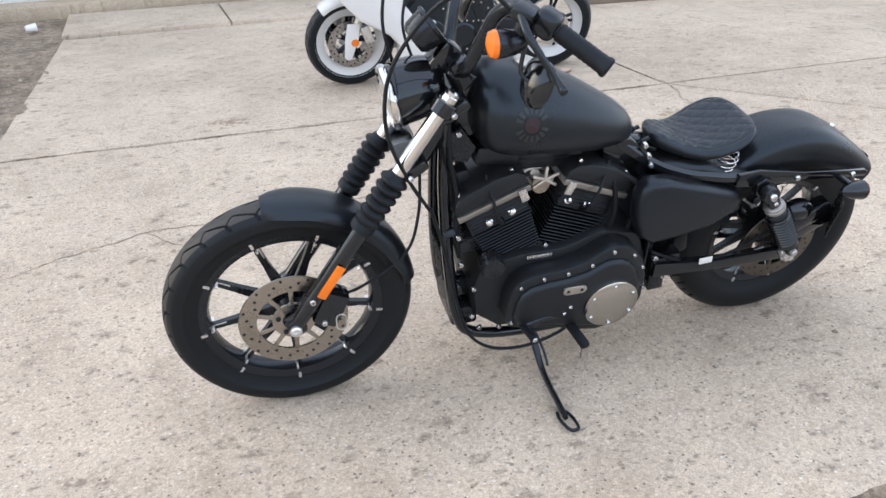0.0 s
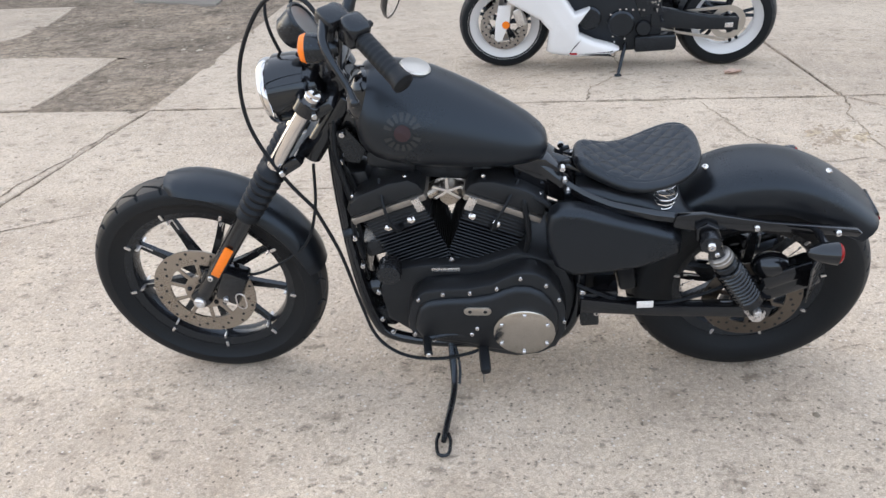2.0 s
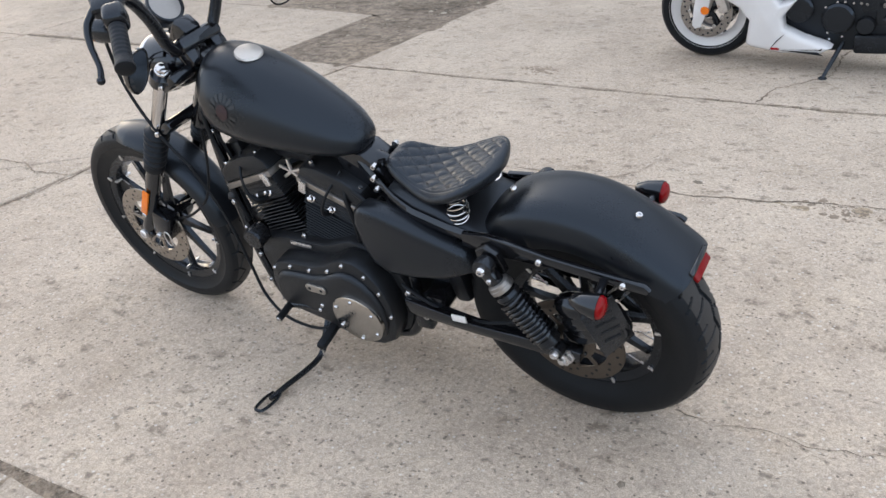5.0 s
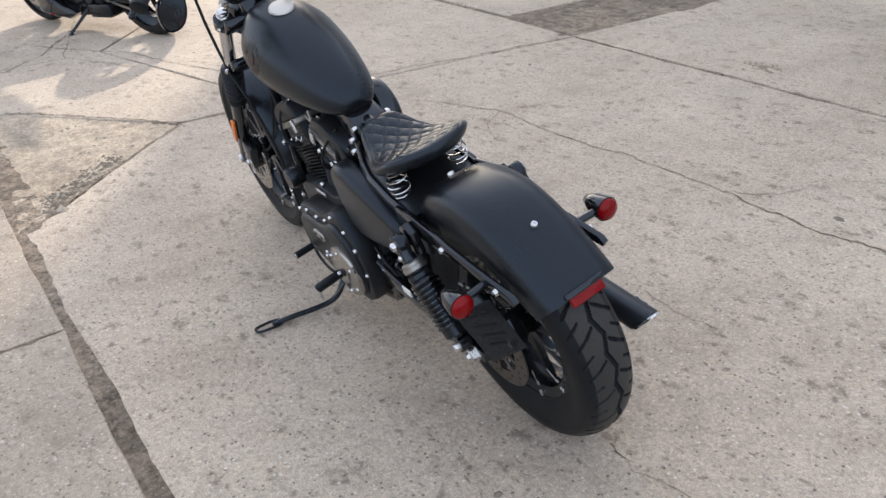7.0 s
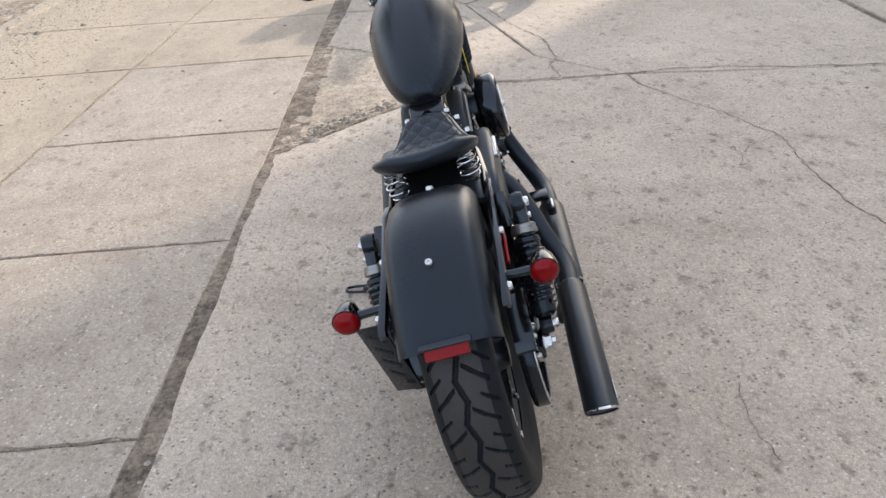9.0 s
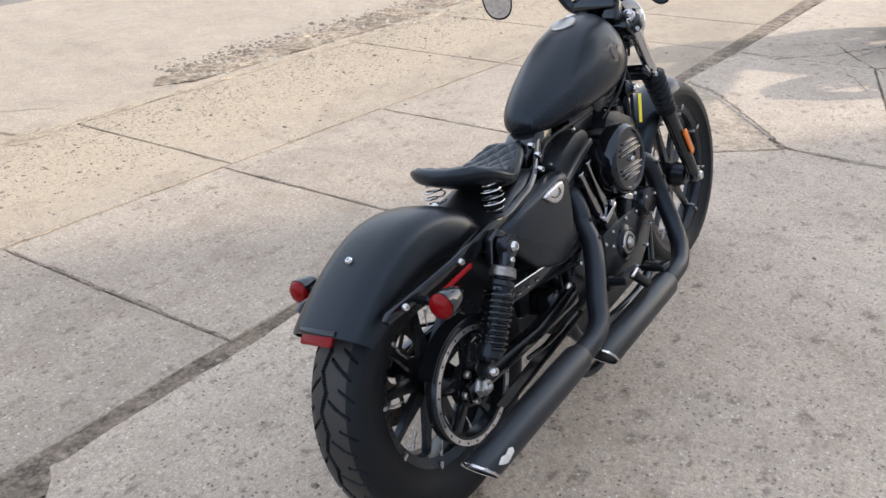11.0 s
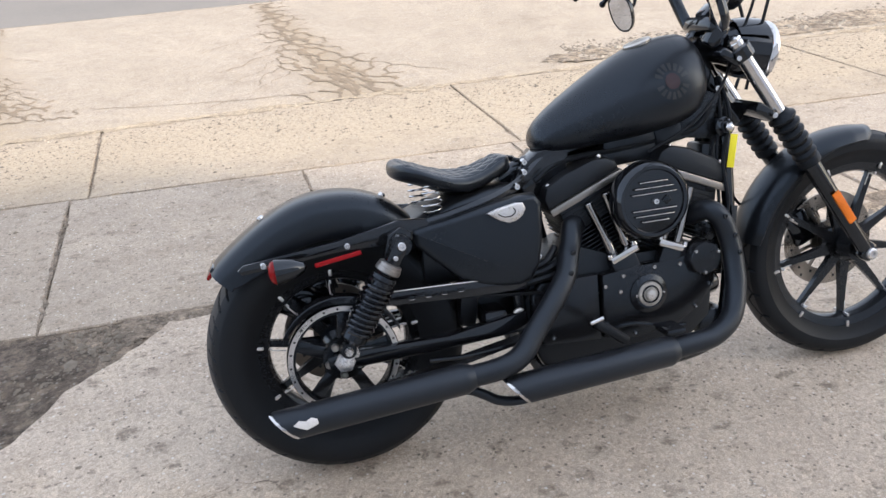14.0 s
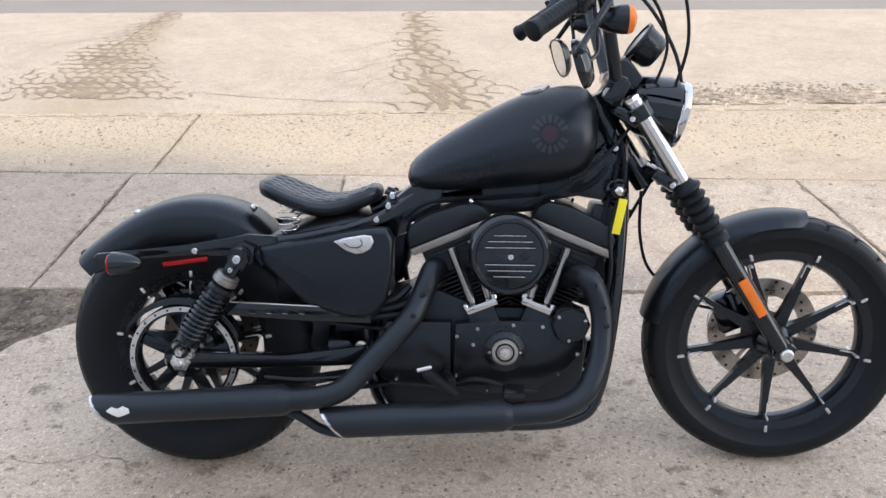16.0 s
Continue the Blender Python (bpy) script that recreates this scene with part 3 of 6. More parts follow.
def wheel(name, label, R, half, bead, n, kind, m, first, hub_r=0.034):
    """Nine slim split spokes with bare machined tips."""
    rim = part(name, rim_shape(bead, half), SATIN, bike, label, m)
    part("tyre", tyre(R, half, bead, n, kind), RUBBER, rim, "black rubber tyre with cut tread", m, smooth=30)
    part("hub", Shape().lathe([(0.018, -0.07), (hub_r, -0.068), (hub_r + 0.012, -0.03), (hub_r, 0), (hub_r + 0.012, 0.03), (hub_r, 0.068), (0.018, 0.07)], (0, 0, 0), (0, 1, 0), 28), SATIN, rim, "", m)
    for k in range(9):
        a = radians(first + 40 * k)
        turn = m @ Matrix.Rotation(-a, 4, "Y")
        sp = Shape()
        for sgn in (0,):
            sp.rings([[(hub_r + 0.0, 0.012 * sgn + 0.010, -0.016), (hub_r, 0.012 * sgn + 0.010, 0.016), (hub_r, 0.012 * sgn - 0.010, 0.016), (hub_r, 0.012 * sgn - 0.010, -0.016)],
                      [(bead * 0.6, 0.02 * sgn + 0.008, -0.009), (bead * 0.6, 0.02 * sgn + 0.008, 0.009), (bead * 0.6, 0.02 * sgn - 0.008, 0.009), (bead * 0.6, 0.02 * sgn - 0.008, -0.009)],
                      [(bead - 0.022, 0.033 * sgn + 0.007, -0.008), (bead - 0.022, 0.033 * sgn + 0.007, 0.008), (bead - 0.022, 0.033 * sgn - 0.007, 0.008), (bead - 0.022, 0.033 * sgn - 0.007, -0.008)]])
        spoke = part("spoke", sp, SATIN, rim, "", turn, smooth=25)
        for sgn in (1, -1):
            tip = Shape().box((bead - 0.012, (half * 0.58 + 0.004) * sgn, 0), (0.018, 0.006, 0.008), bev=0.002)
            tip.box((bead - 0.056, (0.0405 if kind == "rear" else 0.009) * sgn, 0.006), (0.036, 0.002, 0.003), bev=0.0008)
            tip.box((bead - 0.0365, (0.0405 + half * 0.58) / 2 * sgn if kind == "rear" else (0.009 + half * 0.58) / 2 * sgn, 0.003), (0.009, abs(half * 0.58 - (0.0405 if kind == "rear" else 0.009)) + 0.004, 0.005), bev=0.001)
            part("spoke_tip", tip, ALU, rim, "bare machined spoke tip", turn)
    return rim


def disc_ring(parent, r0, r1, y, m, label="drilled steel brake disc", metal=None):
    """A flat drilled disc ring with its carrier arms."""
    s = Shape().lathe([(r0, -0.0025), (r1 - 0.001, -0.0025), (r1, 0), (r1 - 0.001, 0.0025), (r0, 0.0025)], (0, y, 0), (0, 1, 0), 64, closed=True)
    d = part("brake_disc", s, metal or DISC, parent, label, m)
    holes = Shape()
    for k in range(36):
        a = math.tau * k / 36
        rr = r0 + (r1 - r0) * (0.3, 0.55, 0.8)[k % 3]
        for sg in (1, -1):
            holes.lathe([(0.0042, 0), (0.0042, 0.0006)], (rr * math.cos(a), y + 0.0026 * sg, rr * math.sin(a)), (0, sg, 0), 8)
    tagged(part("disc_hole", holes, WRINKLE, parent, "dark drilled holes", m), kind="stuff")
    car = part("disc_carrier", Shape().lathe([(0.030, -0.003), (0.056, -0.003), (0.056, 0.003), (0.030, 0.003)], (0, y, 0), (0, 1, 0), 40, closed=True), metal or DISC, parent, "", m)
    for k in range(10):
        a = math.tau * k / 10 + 0.3
        part("carrier_arm", Shape().box(((0.05 + r0) / 2 * math.cos(a), y, (0.05 + r0) / 2 * math.sin(a)), (r0 - 0.04, 0.005, 0.012), (0, -math.degrees(a), 0), 0.002), metal or DISC, parent, "", m)
    for k in range(5):
        a = math.tau * k / 5 + 0.3
        part("disc_bolt", bolt((0.042 * math.cos(a), y + 0.003, 0.042 * math.sin(a)), (0, 1, 0), 0.007, 0.006), SATIN, parent, "", m)
    return d


REAR = pose(0, 0, 0.318)
rw = wheel("rear_wheel", "black cast rear wheel with nine spokes", 0.318, 0.071, 0.205, 24, "rear", REAR, 10)
fw = wheel("front_wheel", "black cast front wheel with nine spokes", 0.329, 0.051, 0.249, 26, "front", FRONT, 30)
disc_ring(rw, 0.088, 0.13, 0.098, REAR, "dark drilled brake disc", DULLDISC)
disc_ring(fw, 0.096, 0.143, 0.070, FRONT)
# drive pulley
pu = part("drive_pulley", Shape().lathe([(0.113, -0.016), (0.130, -0.016), (0.133, -0.012), (0.133, 0.012), (0.130, 0.016), (0.113, 0.016)], (0, -0.115, 0), (0, 1, 0), 72, closed=True), SATIN, rw, "", REAR)
part("pulley_edge", Shape().lathe([(0.119, -0.001), (0.131, -0.001), (0.131, 0.001), (0.119, 0.001)], (0, -0.1325, 0), (0, 1, 0), 72, closed=True), ALU, rw, "bare steel pulley rim face", REAR)
holes = Shape()
for k in range(24):
    a = math.tau * k / 24
    holes.lathe([(0.003, 0), (0.003, 0.0006)], (0.125 * math.cos(a), -0.1336, 0.125 * math.sin(a)), (0, -1, 0), 8)
tagged(part("pulley_hole", holes, WRINKLE, rw, "", REAR), kind="stuff")
web = Shape().lathe([(0.02, 0), (0.05, 0), (0.05, 0.02), (0.02, 0.02)], (0, -0.125, 0), (0, 1, 0), 24, closed=True)
for k in range(5):
    a = math.tau * k / 5 + 0.2
    web.box((0.082 * math.cos(a), -0.115, 0.082 * math.sin(a)), (0.08, 0.014, 0.03), (0, -math.degrees(a), 0), 0.004)
part("pulley_web", web, SATIN, rw, "", REAR)
for k in range(5):
    a = math.tau * k / 5 + 0.8
    part("pulley_bolt", bolt((0.037 * math.cos(a), -0.128, 0.037 * math.sin(a)), (0, -1, 0), 0.0095, 0.012), STEEL, rw, "", REAR)

# fenders
def fender(path, section, thick=0.003):
    """A curved mudguard: a section (side, depth) swept along a line in x and z."""
    line = spline([(x, 0, z) for x, z in path], 8)
    loops = []
    for i, p in enumerate(line):
        d = (line[min(i + 1, len(line) - 1)] - line[max(i - 1, 0)]).normalized()
        n = Vector((-d.z, 0, d.x))
        if n.z < 0 and abs(n.z) > 0.05:
            n = -n
        t = i / (len(line) - 1)
        sec = section(t)
        outer = [p + Vector((0, w, 0)) - n * h for w, h in sec]
        inner = [p + Vector((0, w * (1 - thick / 0.09), 0)) - n * (h + thick) for w, h in reversed(sec)]
        loops.append(outer + inner)
    return Shape().rings(loops)


def rear_sec(t):
    deep = np.interp(t, [0, 0.12, 0.3, 0.75, 1], [0.03, 0.075, 0.105, 0.085, 0.05])
    w = np.interp(t, [0, 0.2, 1], [0.088, 0.097, 0.1])
    half = [(0, 0), (w * 0.4, 0.001), (w * 0.68, 0.006), (w * 0.86, 0.017), (w * 0.96, 0.033), (w, 0.055), (w * 1.01, max(0.06, deep))]
    return [(-a, b) for a, b in reversed(half[1:])] + half


rf = part("rear_fender", fender([(0.24, 0.575), (0.205, 0.626), (0.15, 0.671), (0.08, 0.696), (0.0, 0.701), (-0.075, 0.686), (-0.15, 0.650), (-0.21, 0.610), (-0.258, 0.572), (-0.274, 0.555)], rear_sec), DENIM, bike, "matt black bobbed rear fender", smooth=50)
for p, ax in (((-0.142, 0, 0.655), (-0.5, 0, 0.85)), ((0.152, 0.0, 0.671), (0.45, 0, 0.88))):
    part("fender_bolt", bolt(p, ax, 0.009, 0.008), CHROME, rf, "bright fender bolt")


def front_sec(t):
    deep = np.interp(t, [0, 0.15, 0.5, 0.85, 1], [0.03, 0.04, 0.045, 0.03, 0.012])
    w = 0.066 * np.interp(t, [0, 0.06, 0.86, 0.95, 1], [0.85, 1, 1, 0.86, 0.6])
    half = [(0, 0), (w * 0.4, 0.002), (w * 0.7, 0.008), (w * 0.9, 0.019), (w, 0.034), (w * 1.01, max(0.035, deep))]
    return [(-a, b) for a, b in reversed(half[1:])] + half


part("front_fender", fender([(0.342 * math.cos(radians(a)), 0.342 * math.sin(radians(a))) for a in range(170, 80, -8)], front_sec), DENIM, bike, "matt black short front fender", FRONT, smooth=50)

# tank
def interp(x, xs, ys):
    return float(np.interp(x, xs, ys))


TX = [0.540, 0.546, 0.56, 0.59, 0.63, 0.68, 0.725, 0.77, 0.812, 0.86, 0.912, 0.945, 0.968, 0.982, 0.991, 0.995]
TT = [0.765, 0.785, 0.803, 0.828, 0.855, 0.886, 0.912, 0.935, 0.954, 0.968, 0.977, 0.978, 0.970, 0.955, 0.925, 0.895]
TB = [0.752, 0.736, 0.728, 0.724, 0.724, 0.726, 0.729, 0.732, 0.737, 0.744, 0.753, 0.764, 0.778, 0.797, 0.828, 0.860]
TW = [0.018, 0.040, 0.056, 0.076, 0.092, 0.106, 0.116, 0.124, 0.130, 0.134, 0.132, 0.126, 0.114, 0.098, 0.070, 0.035]
loops = []
for x, zt, zb, w in zip(TX, TT, TB, TW):
    ring = []
    for k in range(40):
        a = math.tau * k / 40
        c, s = math.cos(a), math.sin(a)
        yy = math.copysign(abs(c) ** (0.72 if s > 0 else 0.55), c) * w
        zz = math.copysign(abs(s) ** 0.78, s)
        zc = zb + (zt - zb) * 0.42
        z = zc + zz * ((zt - zc) if zz > 0 else (zc - zb))
        if zz > 0:
            yy *= 1 - 0.30 * zz ** 1.5
        else:
            yy *= 1 - 0.10 * zz * zz
        ring.append((x, yy, z))
    loops.append(ring)
tank = part("fuel_tank", Shape().rings(loops), DENIM, bike, "matt black teardrop fuel tank with faded round emblem", smooth=60)
part("fuel_cap", Shape().lathe([(0.030, -0.012), (0.032, 0.004), (0.036, 0.006), (0.037, 0.012), (0.034, 0.016), (0.012, 0.019), (0.0001, 0.019)], (0.85, 0, 0.955), (-0.28, 0, 0.96), 36), STEEL, tank, "polished round fuel cap")


def tank_side(x, z, side):
    """Depth of the tank's flank at a place."""
    i = interp(x, TX, TW)
    zt, zb = interp(x, TX, TT), interp(x, TX, TB)
    zc = zb + (zt - zb) * 0.42
    s = (z - zc) / ((zt - zc) if z > zc else (zc - zb))
    s = max(-0.999, min(0.999, s))
    sn = abs(s) ** (1 / 0.78)
    c = math.sqrt(1 - sn * sn) ** 0.72
    return side * i * c * ((1 - 0.30 * abs(s) ** 1.5) if s > 0 else (1 - 0.10 * s * s))


for side in (LEFT, RIGHT):
    ex, ez = 0.873, 0.868
    core = Shape()
    def on(r, a):
        x, z = ex + r * math.cos(a), ez + r * math.sin(a)
        return (x, tank_side(x, z, side) + side * 0.0012, z)
    for k in range(16):
        if k in (0, 8):
            continue
        a0, a1 = math.tau * (k - 0.30) / 16, math.tau * (k + 0.30) / 16
        part("emblem_bar", Shape().add([on(0.026, a0), on(0.044, a0), on(0.044, a1), on(0.026, a1)], [(0, 1, 2, 3)]), DECAL, tank, "worn grey lettering bar")
    for k in range(24):
        core.add([on(0.0, 0), on(0.019, math.tau * k / 24), on(0.019, math.tau * (k + 1) / 24)], [(0, 1, 2)])
    part("emblem_core", core, DECALRED, tank, "faded dull red disc")

# seat: quilted solo saddle
def eased(xs, ys, n=600):
    """A smooth curve through rough numbers."""
    g_ = np.linspace(xs[0], xs[-1], n)
    v = np.interp(g_, xs, ys)
    w_ = np.hanning(61)
    w_ /= w_.sum()
    v = np.convolve(np.concatenate([[v[0]] * 30, v, [v[-1]] * 30]), w_, "valid")
    return lambda x: float(np.interp(x, g_, v))


S0, S1 = 0.174, 0.479
seat_wide = eased([S0, 0.20, 0.23, 0.26, 0.29, 0.32, 0.36, 0.40, 0.44, S1], [0.116, 0.122, 0.126, 0.127, 0.124, 0.116, 0.099, 0.082, 0.069, 0.060])
seat_top = eased([S0, 0.20, 0.23, 0.27, 0.31, 0.35, 0.39, 0.43, 0.46, S1], [0.751, 0.747, 0.736, 0.719, 0.706, 0.702, 0.709, 0.724, 0.736, 0.738])
seat_s, NX, NY = Shape(), 210, 150
loops = []
for i in range(NX + 1):
    u = -math.cos(math.pi * i / NX)
    x = (S0 + S1) / 2 + (S1 - S0) / 2 * u * 0.9999
    end = (1 - abs(u) ** 5) if u < 0 else (1 - abs(u) ** 9)
    w = seat_wide(x) * math.sqrt(max(1e-6, end))
    rim = math.sqrt(max(1e-6, 1 - abs(u) ** 14))
    ra, rb = [], []
    for j in range(NY + 1):
        v = math.sin(math.pi / 2 * (-1 + 2 * j / NY))
        y = w * v
        edge = (1 - abs(v) ** 5) ** 0.5 * rim
        wing = 0.013 * (abs(y) / 0.128) ** 2 * interp(x, [0.17, 0.3, 0.42], [1, 0.7, 0])
        mid = seat_top(x) + wing - 0.022
        a, b = x / 0.047 + y / 0.041, x / 0.047 - y / 0.041
        da, db = abs(a - round(a)), abs(b - round(b))
        field = max(0, min(1, (0.80 - abs(v)) / 0.06)) * max(0, min(1, (x - S0 - 0.022) / 0.01)) * max(0, min(1, (S1 - 0.020 - x) / 0.01))
        q = field * (0.0052 * (16 * da * (1 - da) * db * (1 - db)) ** 0.45 - 0.0026)
        q -= 0.0022 * math.exp(-((abs(v) - 0.84) / 0.018) ** 2) * (abs(u) < 0.9)
        ra.append((x, y, mid + 0.022 * edge + q))
        rb.append((x, y * 0.985, mid - 0.024 * edge))
    loops.append(ra + list(reversed(rb))[1:-1])
seat_s.rings(loops)
seat = part("seat", seat_s, LEATHER, bike, "black quilted vinyl solo seat on springs", smooth=70)
for y in (-0.085, 0.085):
    pts = [(0.259 + (0.017 + 0.009 * math.sin(math.pi * t / 60)) * math.cos(t * 0.5), y + (0.017 + 0.009 * math.sin(math.pi * t / 60)) * math.sin(t * 0.5), 0.622 + 0.072 * t / 60) for t in range(61)]
    part("seat_spring", Shape().tube(pts, 0.0022, 7, 3), CHROME, seat, "chrome barrel-shaped coil seat spring")
    part("spring_base", Shape().cyl((0.259, y, 0.600), (0.259, y, 0.626), 0.019), SATIN, seat, "")


def rail_line(x):
    """Height and half width of the frame rail beside the seat."""
    return interp(x, [0.16, 0.28, 0.40, 0.46, 0.50, 0.56, 0.61], [0.598, 0.616, 0.638, 0.655, 0.672, 0.712, 0.735]), interp(x, [0.16, 0.28, 0.38, 0.44, 0.50, 0.56, 0.61], [0.121, 0.121, 0.112, 0.094, 0.066, 0.045, 0.035])


for s in (1, -1):
    loops = []
    for k in range(24):
        x = 0.16 + 0.45 * k / 23
        z, w = rail_line(x)
        h = interp(x, [0.16, 0.45, 0.61], [0.024, 0.027, 0.036])
        loops.append([(x, s * (w - 0.013), z - h / 2), (x, s * (w - 0.013), z + h / 2 - 0.003), (x, s * (w - 0.009), z + h / 2), (x, s * (w - 0.004), z + h / 2 - 0.003), (x, s * w, z + h / 2 - 0.010), (x, s * w, z - h / 2)])
    part("seat_rail", Shape().rings(loops), BLACK, bike, "gloss black flat frame rail beside the seat", smooth=30)
loops = []
for k in range(20):
    x = 0.185 + 0.285 * k / 19
    z, w = rail_line(x)
    up = interp(x, [0.185, 0.21, 0.25, 0.32, 0.40, 0.44, 0.47], [0.004, 0.012, 0.020, 0.034, 0.030, 0.018, 0.004])
    w -= 0.013
    half = [(w, -0.012), (w * 0.985, 0.2 * up), (w * 0.93, 0.55 * up), (w * 0.80, 0.86 * up), (w * 0.55, up), (w * 0.2, up * 1.04)]
    loops.append([(x, p, z + q) for p, q in half] + [(x, -p, z + q) for p, q in reversed(half)])
part("battery_cover", Shape().rings(loops), SEATPAN, bike, "satin black cover under the seat", smooth=50)
for y in (0.03, -0.03):
    part("seat_bracket", Shape().tube([(0.50, y, 0.68), (0.505, y, 0.71), (0.485, y, 0.72)], 0.006, 8, 3), SATIN, seat, "")
for k, p in enumerate(((0.505, 0.046, 0.712), (0.500, 0.064, 0.690), (0.492, 0.072, 0.664), (0.505, -0.046, 0.712), (0.497, -0.066, 0.690), (0.47, -0.084, 0.660))):
    part("seat_bolt", bolt(p, (0, 1 if p[1] > 0 else -1, 0), 0.009, 0.012), CHROME, bike, "bright bolt")

# frame
def frame_tubes():
    fr = Shape()
    fr.tube([(1.04, 0, 0.84), (0.9, 0, 0.80), (0.7, 0, 0.735), (0.53, 0, 0.70), (0.45, 0, 0.67)], 0.022, 14)
    for s in (1, -1):
        fr.tube([(1.055, 0.025 * s, 0.84), (1.06, 0.045 * s, 0.66), (1.045, 0.07 * s, 0.42), (1.015, 0.08 * s, 0.23), (0.96, 0.09 * s, 0.165), (0.8, 0.1 * s, 0.150), (0.55, 0.1 * s, 0.165), (0.47, 0.1 * s, 0.23), (0.45, 0.09 * s, 0.4), (0.47, 0.085 * s, 0.62)], 0.0165, 12)
    return fr


part("frame", frame_tubes(), BLACK, bike, "gloss black tubular steel frame")
part("rear_frame_casting", Shape().prism([(0.455, 0.635), (0.49, 0.69), (0.545, 0.735), (0.63, 0.738), (0.62, 0.68), (0.55, 0.625), (0.50, 0.60)], -0.046, 0.046, 0.010), BLACK, bike, "gloss black frame casting behind the tank")
part("steering_neck", Shape().cyl((0.985, -0.004, 0.955), (1.062, -0.002, 0.80), 0.031, seg=24).box((1.0, 0, 0.83), (0.12, 0.05, 0.09), (0, 30, 0), 0.012), BLACK, bike, "")
for s in (1, -1):
    strut = Shape().prism([(-0.20, 0.553), (-0.208, 0.565), (-0.195, 0.576), (0.02, 0.600), (0.17, 0.628), (0.235, 0.622), (0.24, 0.585), (0.18, 0.575), (0.10, 0.572), (0.02, 0.573)], s * 0.112, s * 0.128, 0.004)
    st = part("fender_strut", strut, BLACK, bike, "black steel fender strut")
    for x, z in ((-0.150, 0.569), (0.042, 0.586)):
        part("strut_bolt", bolt((x, s * 0.128, z), (0, s, 0), 0.0085, 0.008), CHROME, st, "bright bolt")
part("side_reflector", Shape().box((0.018, -0.132, 0.560), (0.11, 0.006, 0.011), (0, -8, 0), 0.002), REDBAR, bike, "long red side reflector")

# shocks
for s in (1, -1):
    a, b = Vector((0.158, s * 0.172, 0.579)), Vector((0.010, s * 0.165, 0.352))
    d = (b - a).normalized()
    L = (b - a).length
    sh = part("shock_absorber", Shape().cyl(a + d * 0.03, a + d * 0.09, 0.018).cyl(a + d * 0.09, b - d * 0.045, 0.0285).cyl(b - d * 0.05, b - d * 0.02, 0.016).lathe([(0.024, -0.014), (0.027, 0), (0.024, 0.014)], a, (0, 1, 0), 20).lathe([(0.018, -0.014), (0.02, 0), (0.018, 0.014)], b, (0, 1, 0), 20), SATIN, bike, "black coil-over rear shock absorber")
    part("shock_collar", Shape().lathe([(0.023, 0), (0.028, 0.003), (0.028, 0.011), (0.030, 0.012), (0.030, 0.022), (0.027, 0.024)], a + d * 0.046, d, 28), STRIP, sh, "bare metal preload collar")
    part("shock_cup", Shape().lathe([(0.022, 0), (0.029, 0.004), (0.031, 0.014), (0.026, 0.02)], a + d * 0.074, d, 28), SATIN, sh, "")
    up = d.orthogonal().normalized()
    si = d.cross(up)
    n = 10 * 14
    pts = [a + d * (0.098 + (L - 0.145) * i / n) + (up * math.cos(i * math.tau / 14) + si * math.sin(i * math.tau / 14)) * 0.0305 for i in range(n + 1)]
    part("shock_spring", Shape().tube(pts, 0.0055, 8, 1), BLACK, sh, "gloss black coil spring")
    part("shock_foot", Shape().lathe([(0.03, 0), (0.03, 0.02), (0.02, 0.03)], b - d * 0.048, d, 24), SATIN, sh, "")
    part("shock_clevis", Shape().box(a + d * 0.022 + Vector((0, s * 0.002, 0)), (0.036, 0.030, 0.060), (0, 32, 0), 0.008), BLACK, sh, "")
    part("clevis_bolt", bolt(a + d * 0.030 + Vector((0, s * 0.017, 0)), (0, s, 0), 0.007, 0.006), CHROME, sh, "")
    part("shock_bracket", Shape().prism([(0.12, 0.55), (0.135, 0.60), (0.165, 0.615), (0.19, 0.60), (0.185, 0.565), (0.15, 0.535)], s * 0.13, s * 0.152, 0.004), BLACK, bike, "")
    part("shock_bolt", bolt(a + Vector((0, s * 0.013, 0)), (0, s, 0), 0.012, 0.012), CHROME, sh, "bright bolt")
    part("shock_bolt", bolt(b + Vector((0, s * 0.013, 0)), (0, s, 0), 0.011, 0.014), ALU, sh, "bright bolt")

# swingarm, axle, belt
sw = Shape()
for s in (1, -1):
    sw.prism([(0.45, 0.365), (0.45, 0.315), (0.25, 0.303), (0.02, 0.298), (-0.035, 0.300), (-0.04, 0.335), (0.02, 0.340), (0.25, 0.336)], s * 0.118, s * 0.150, 0.006)
sw.box((0.38, 0, 0.34), (0.06, 0.25, 0.06), bev=0.012)
swing = part("swingarm", sw, BLACK, bike, "black rectangular steel swingarm")
for s in (1, -1):
    part("axle_nut", Shape().lathe([(0.025, 0), (0.025, 0.004), (0.020, 0.004), (0.020, 0.016), (0.010, 0.018), (0.009, 0.026), (0.006, 0.027)], (0.0, s * 0.15, 0.318), (0, s, 0), 6), ALU, swing, "bare steel axle nut")
    part("adjuster_bolt", bolt((0.026, s * 0.15, 0.338), (0, s, 0), 0.011, 0.018), ALU, swing, "")
part("drive_belt", Shape().prism([(0.0, 0.456), (0.5, 0.40), (0.5, 0.393), (0.0, 0.449)], -0.128, -0.104, 0.001).prism([(0.0, 0.187), (0.5, 0.262), (0.5, 0.255), (0.0, 0.18)], -0.128, -0.104, 0.001), RUBBER, bike, "black toothed drive belt")
arc = [(0.152 * math.cos(radians(a)), 0.318 + 0.152 * math.sin(radians(a))) for a in range(150, 15, -9)]
bg = Shape()
bg.rings([[(x, -0.10, z), (x, -0.142, z), (x, -0.142, z - 0.012), (x, -0.138, z + 0.003), (x, -0.10, z + 0.003)] for x, z in arc])
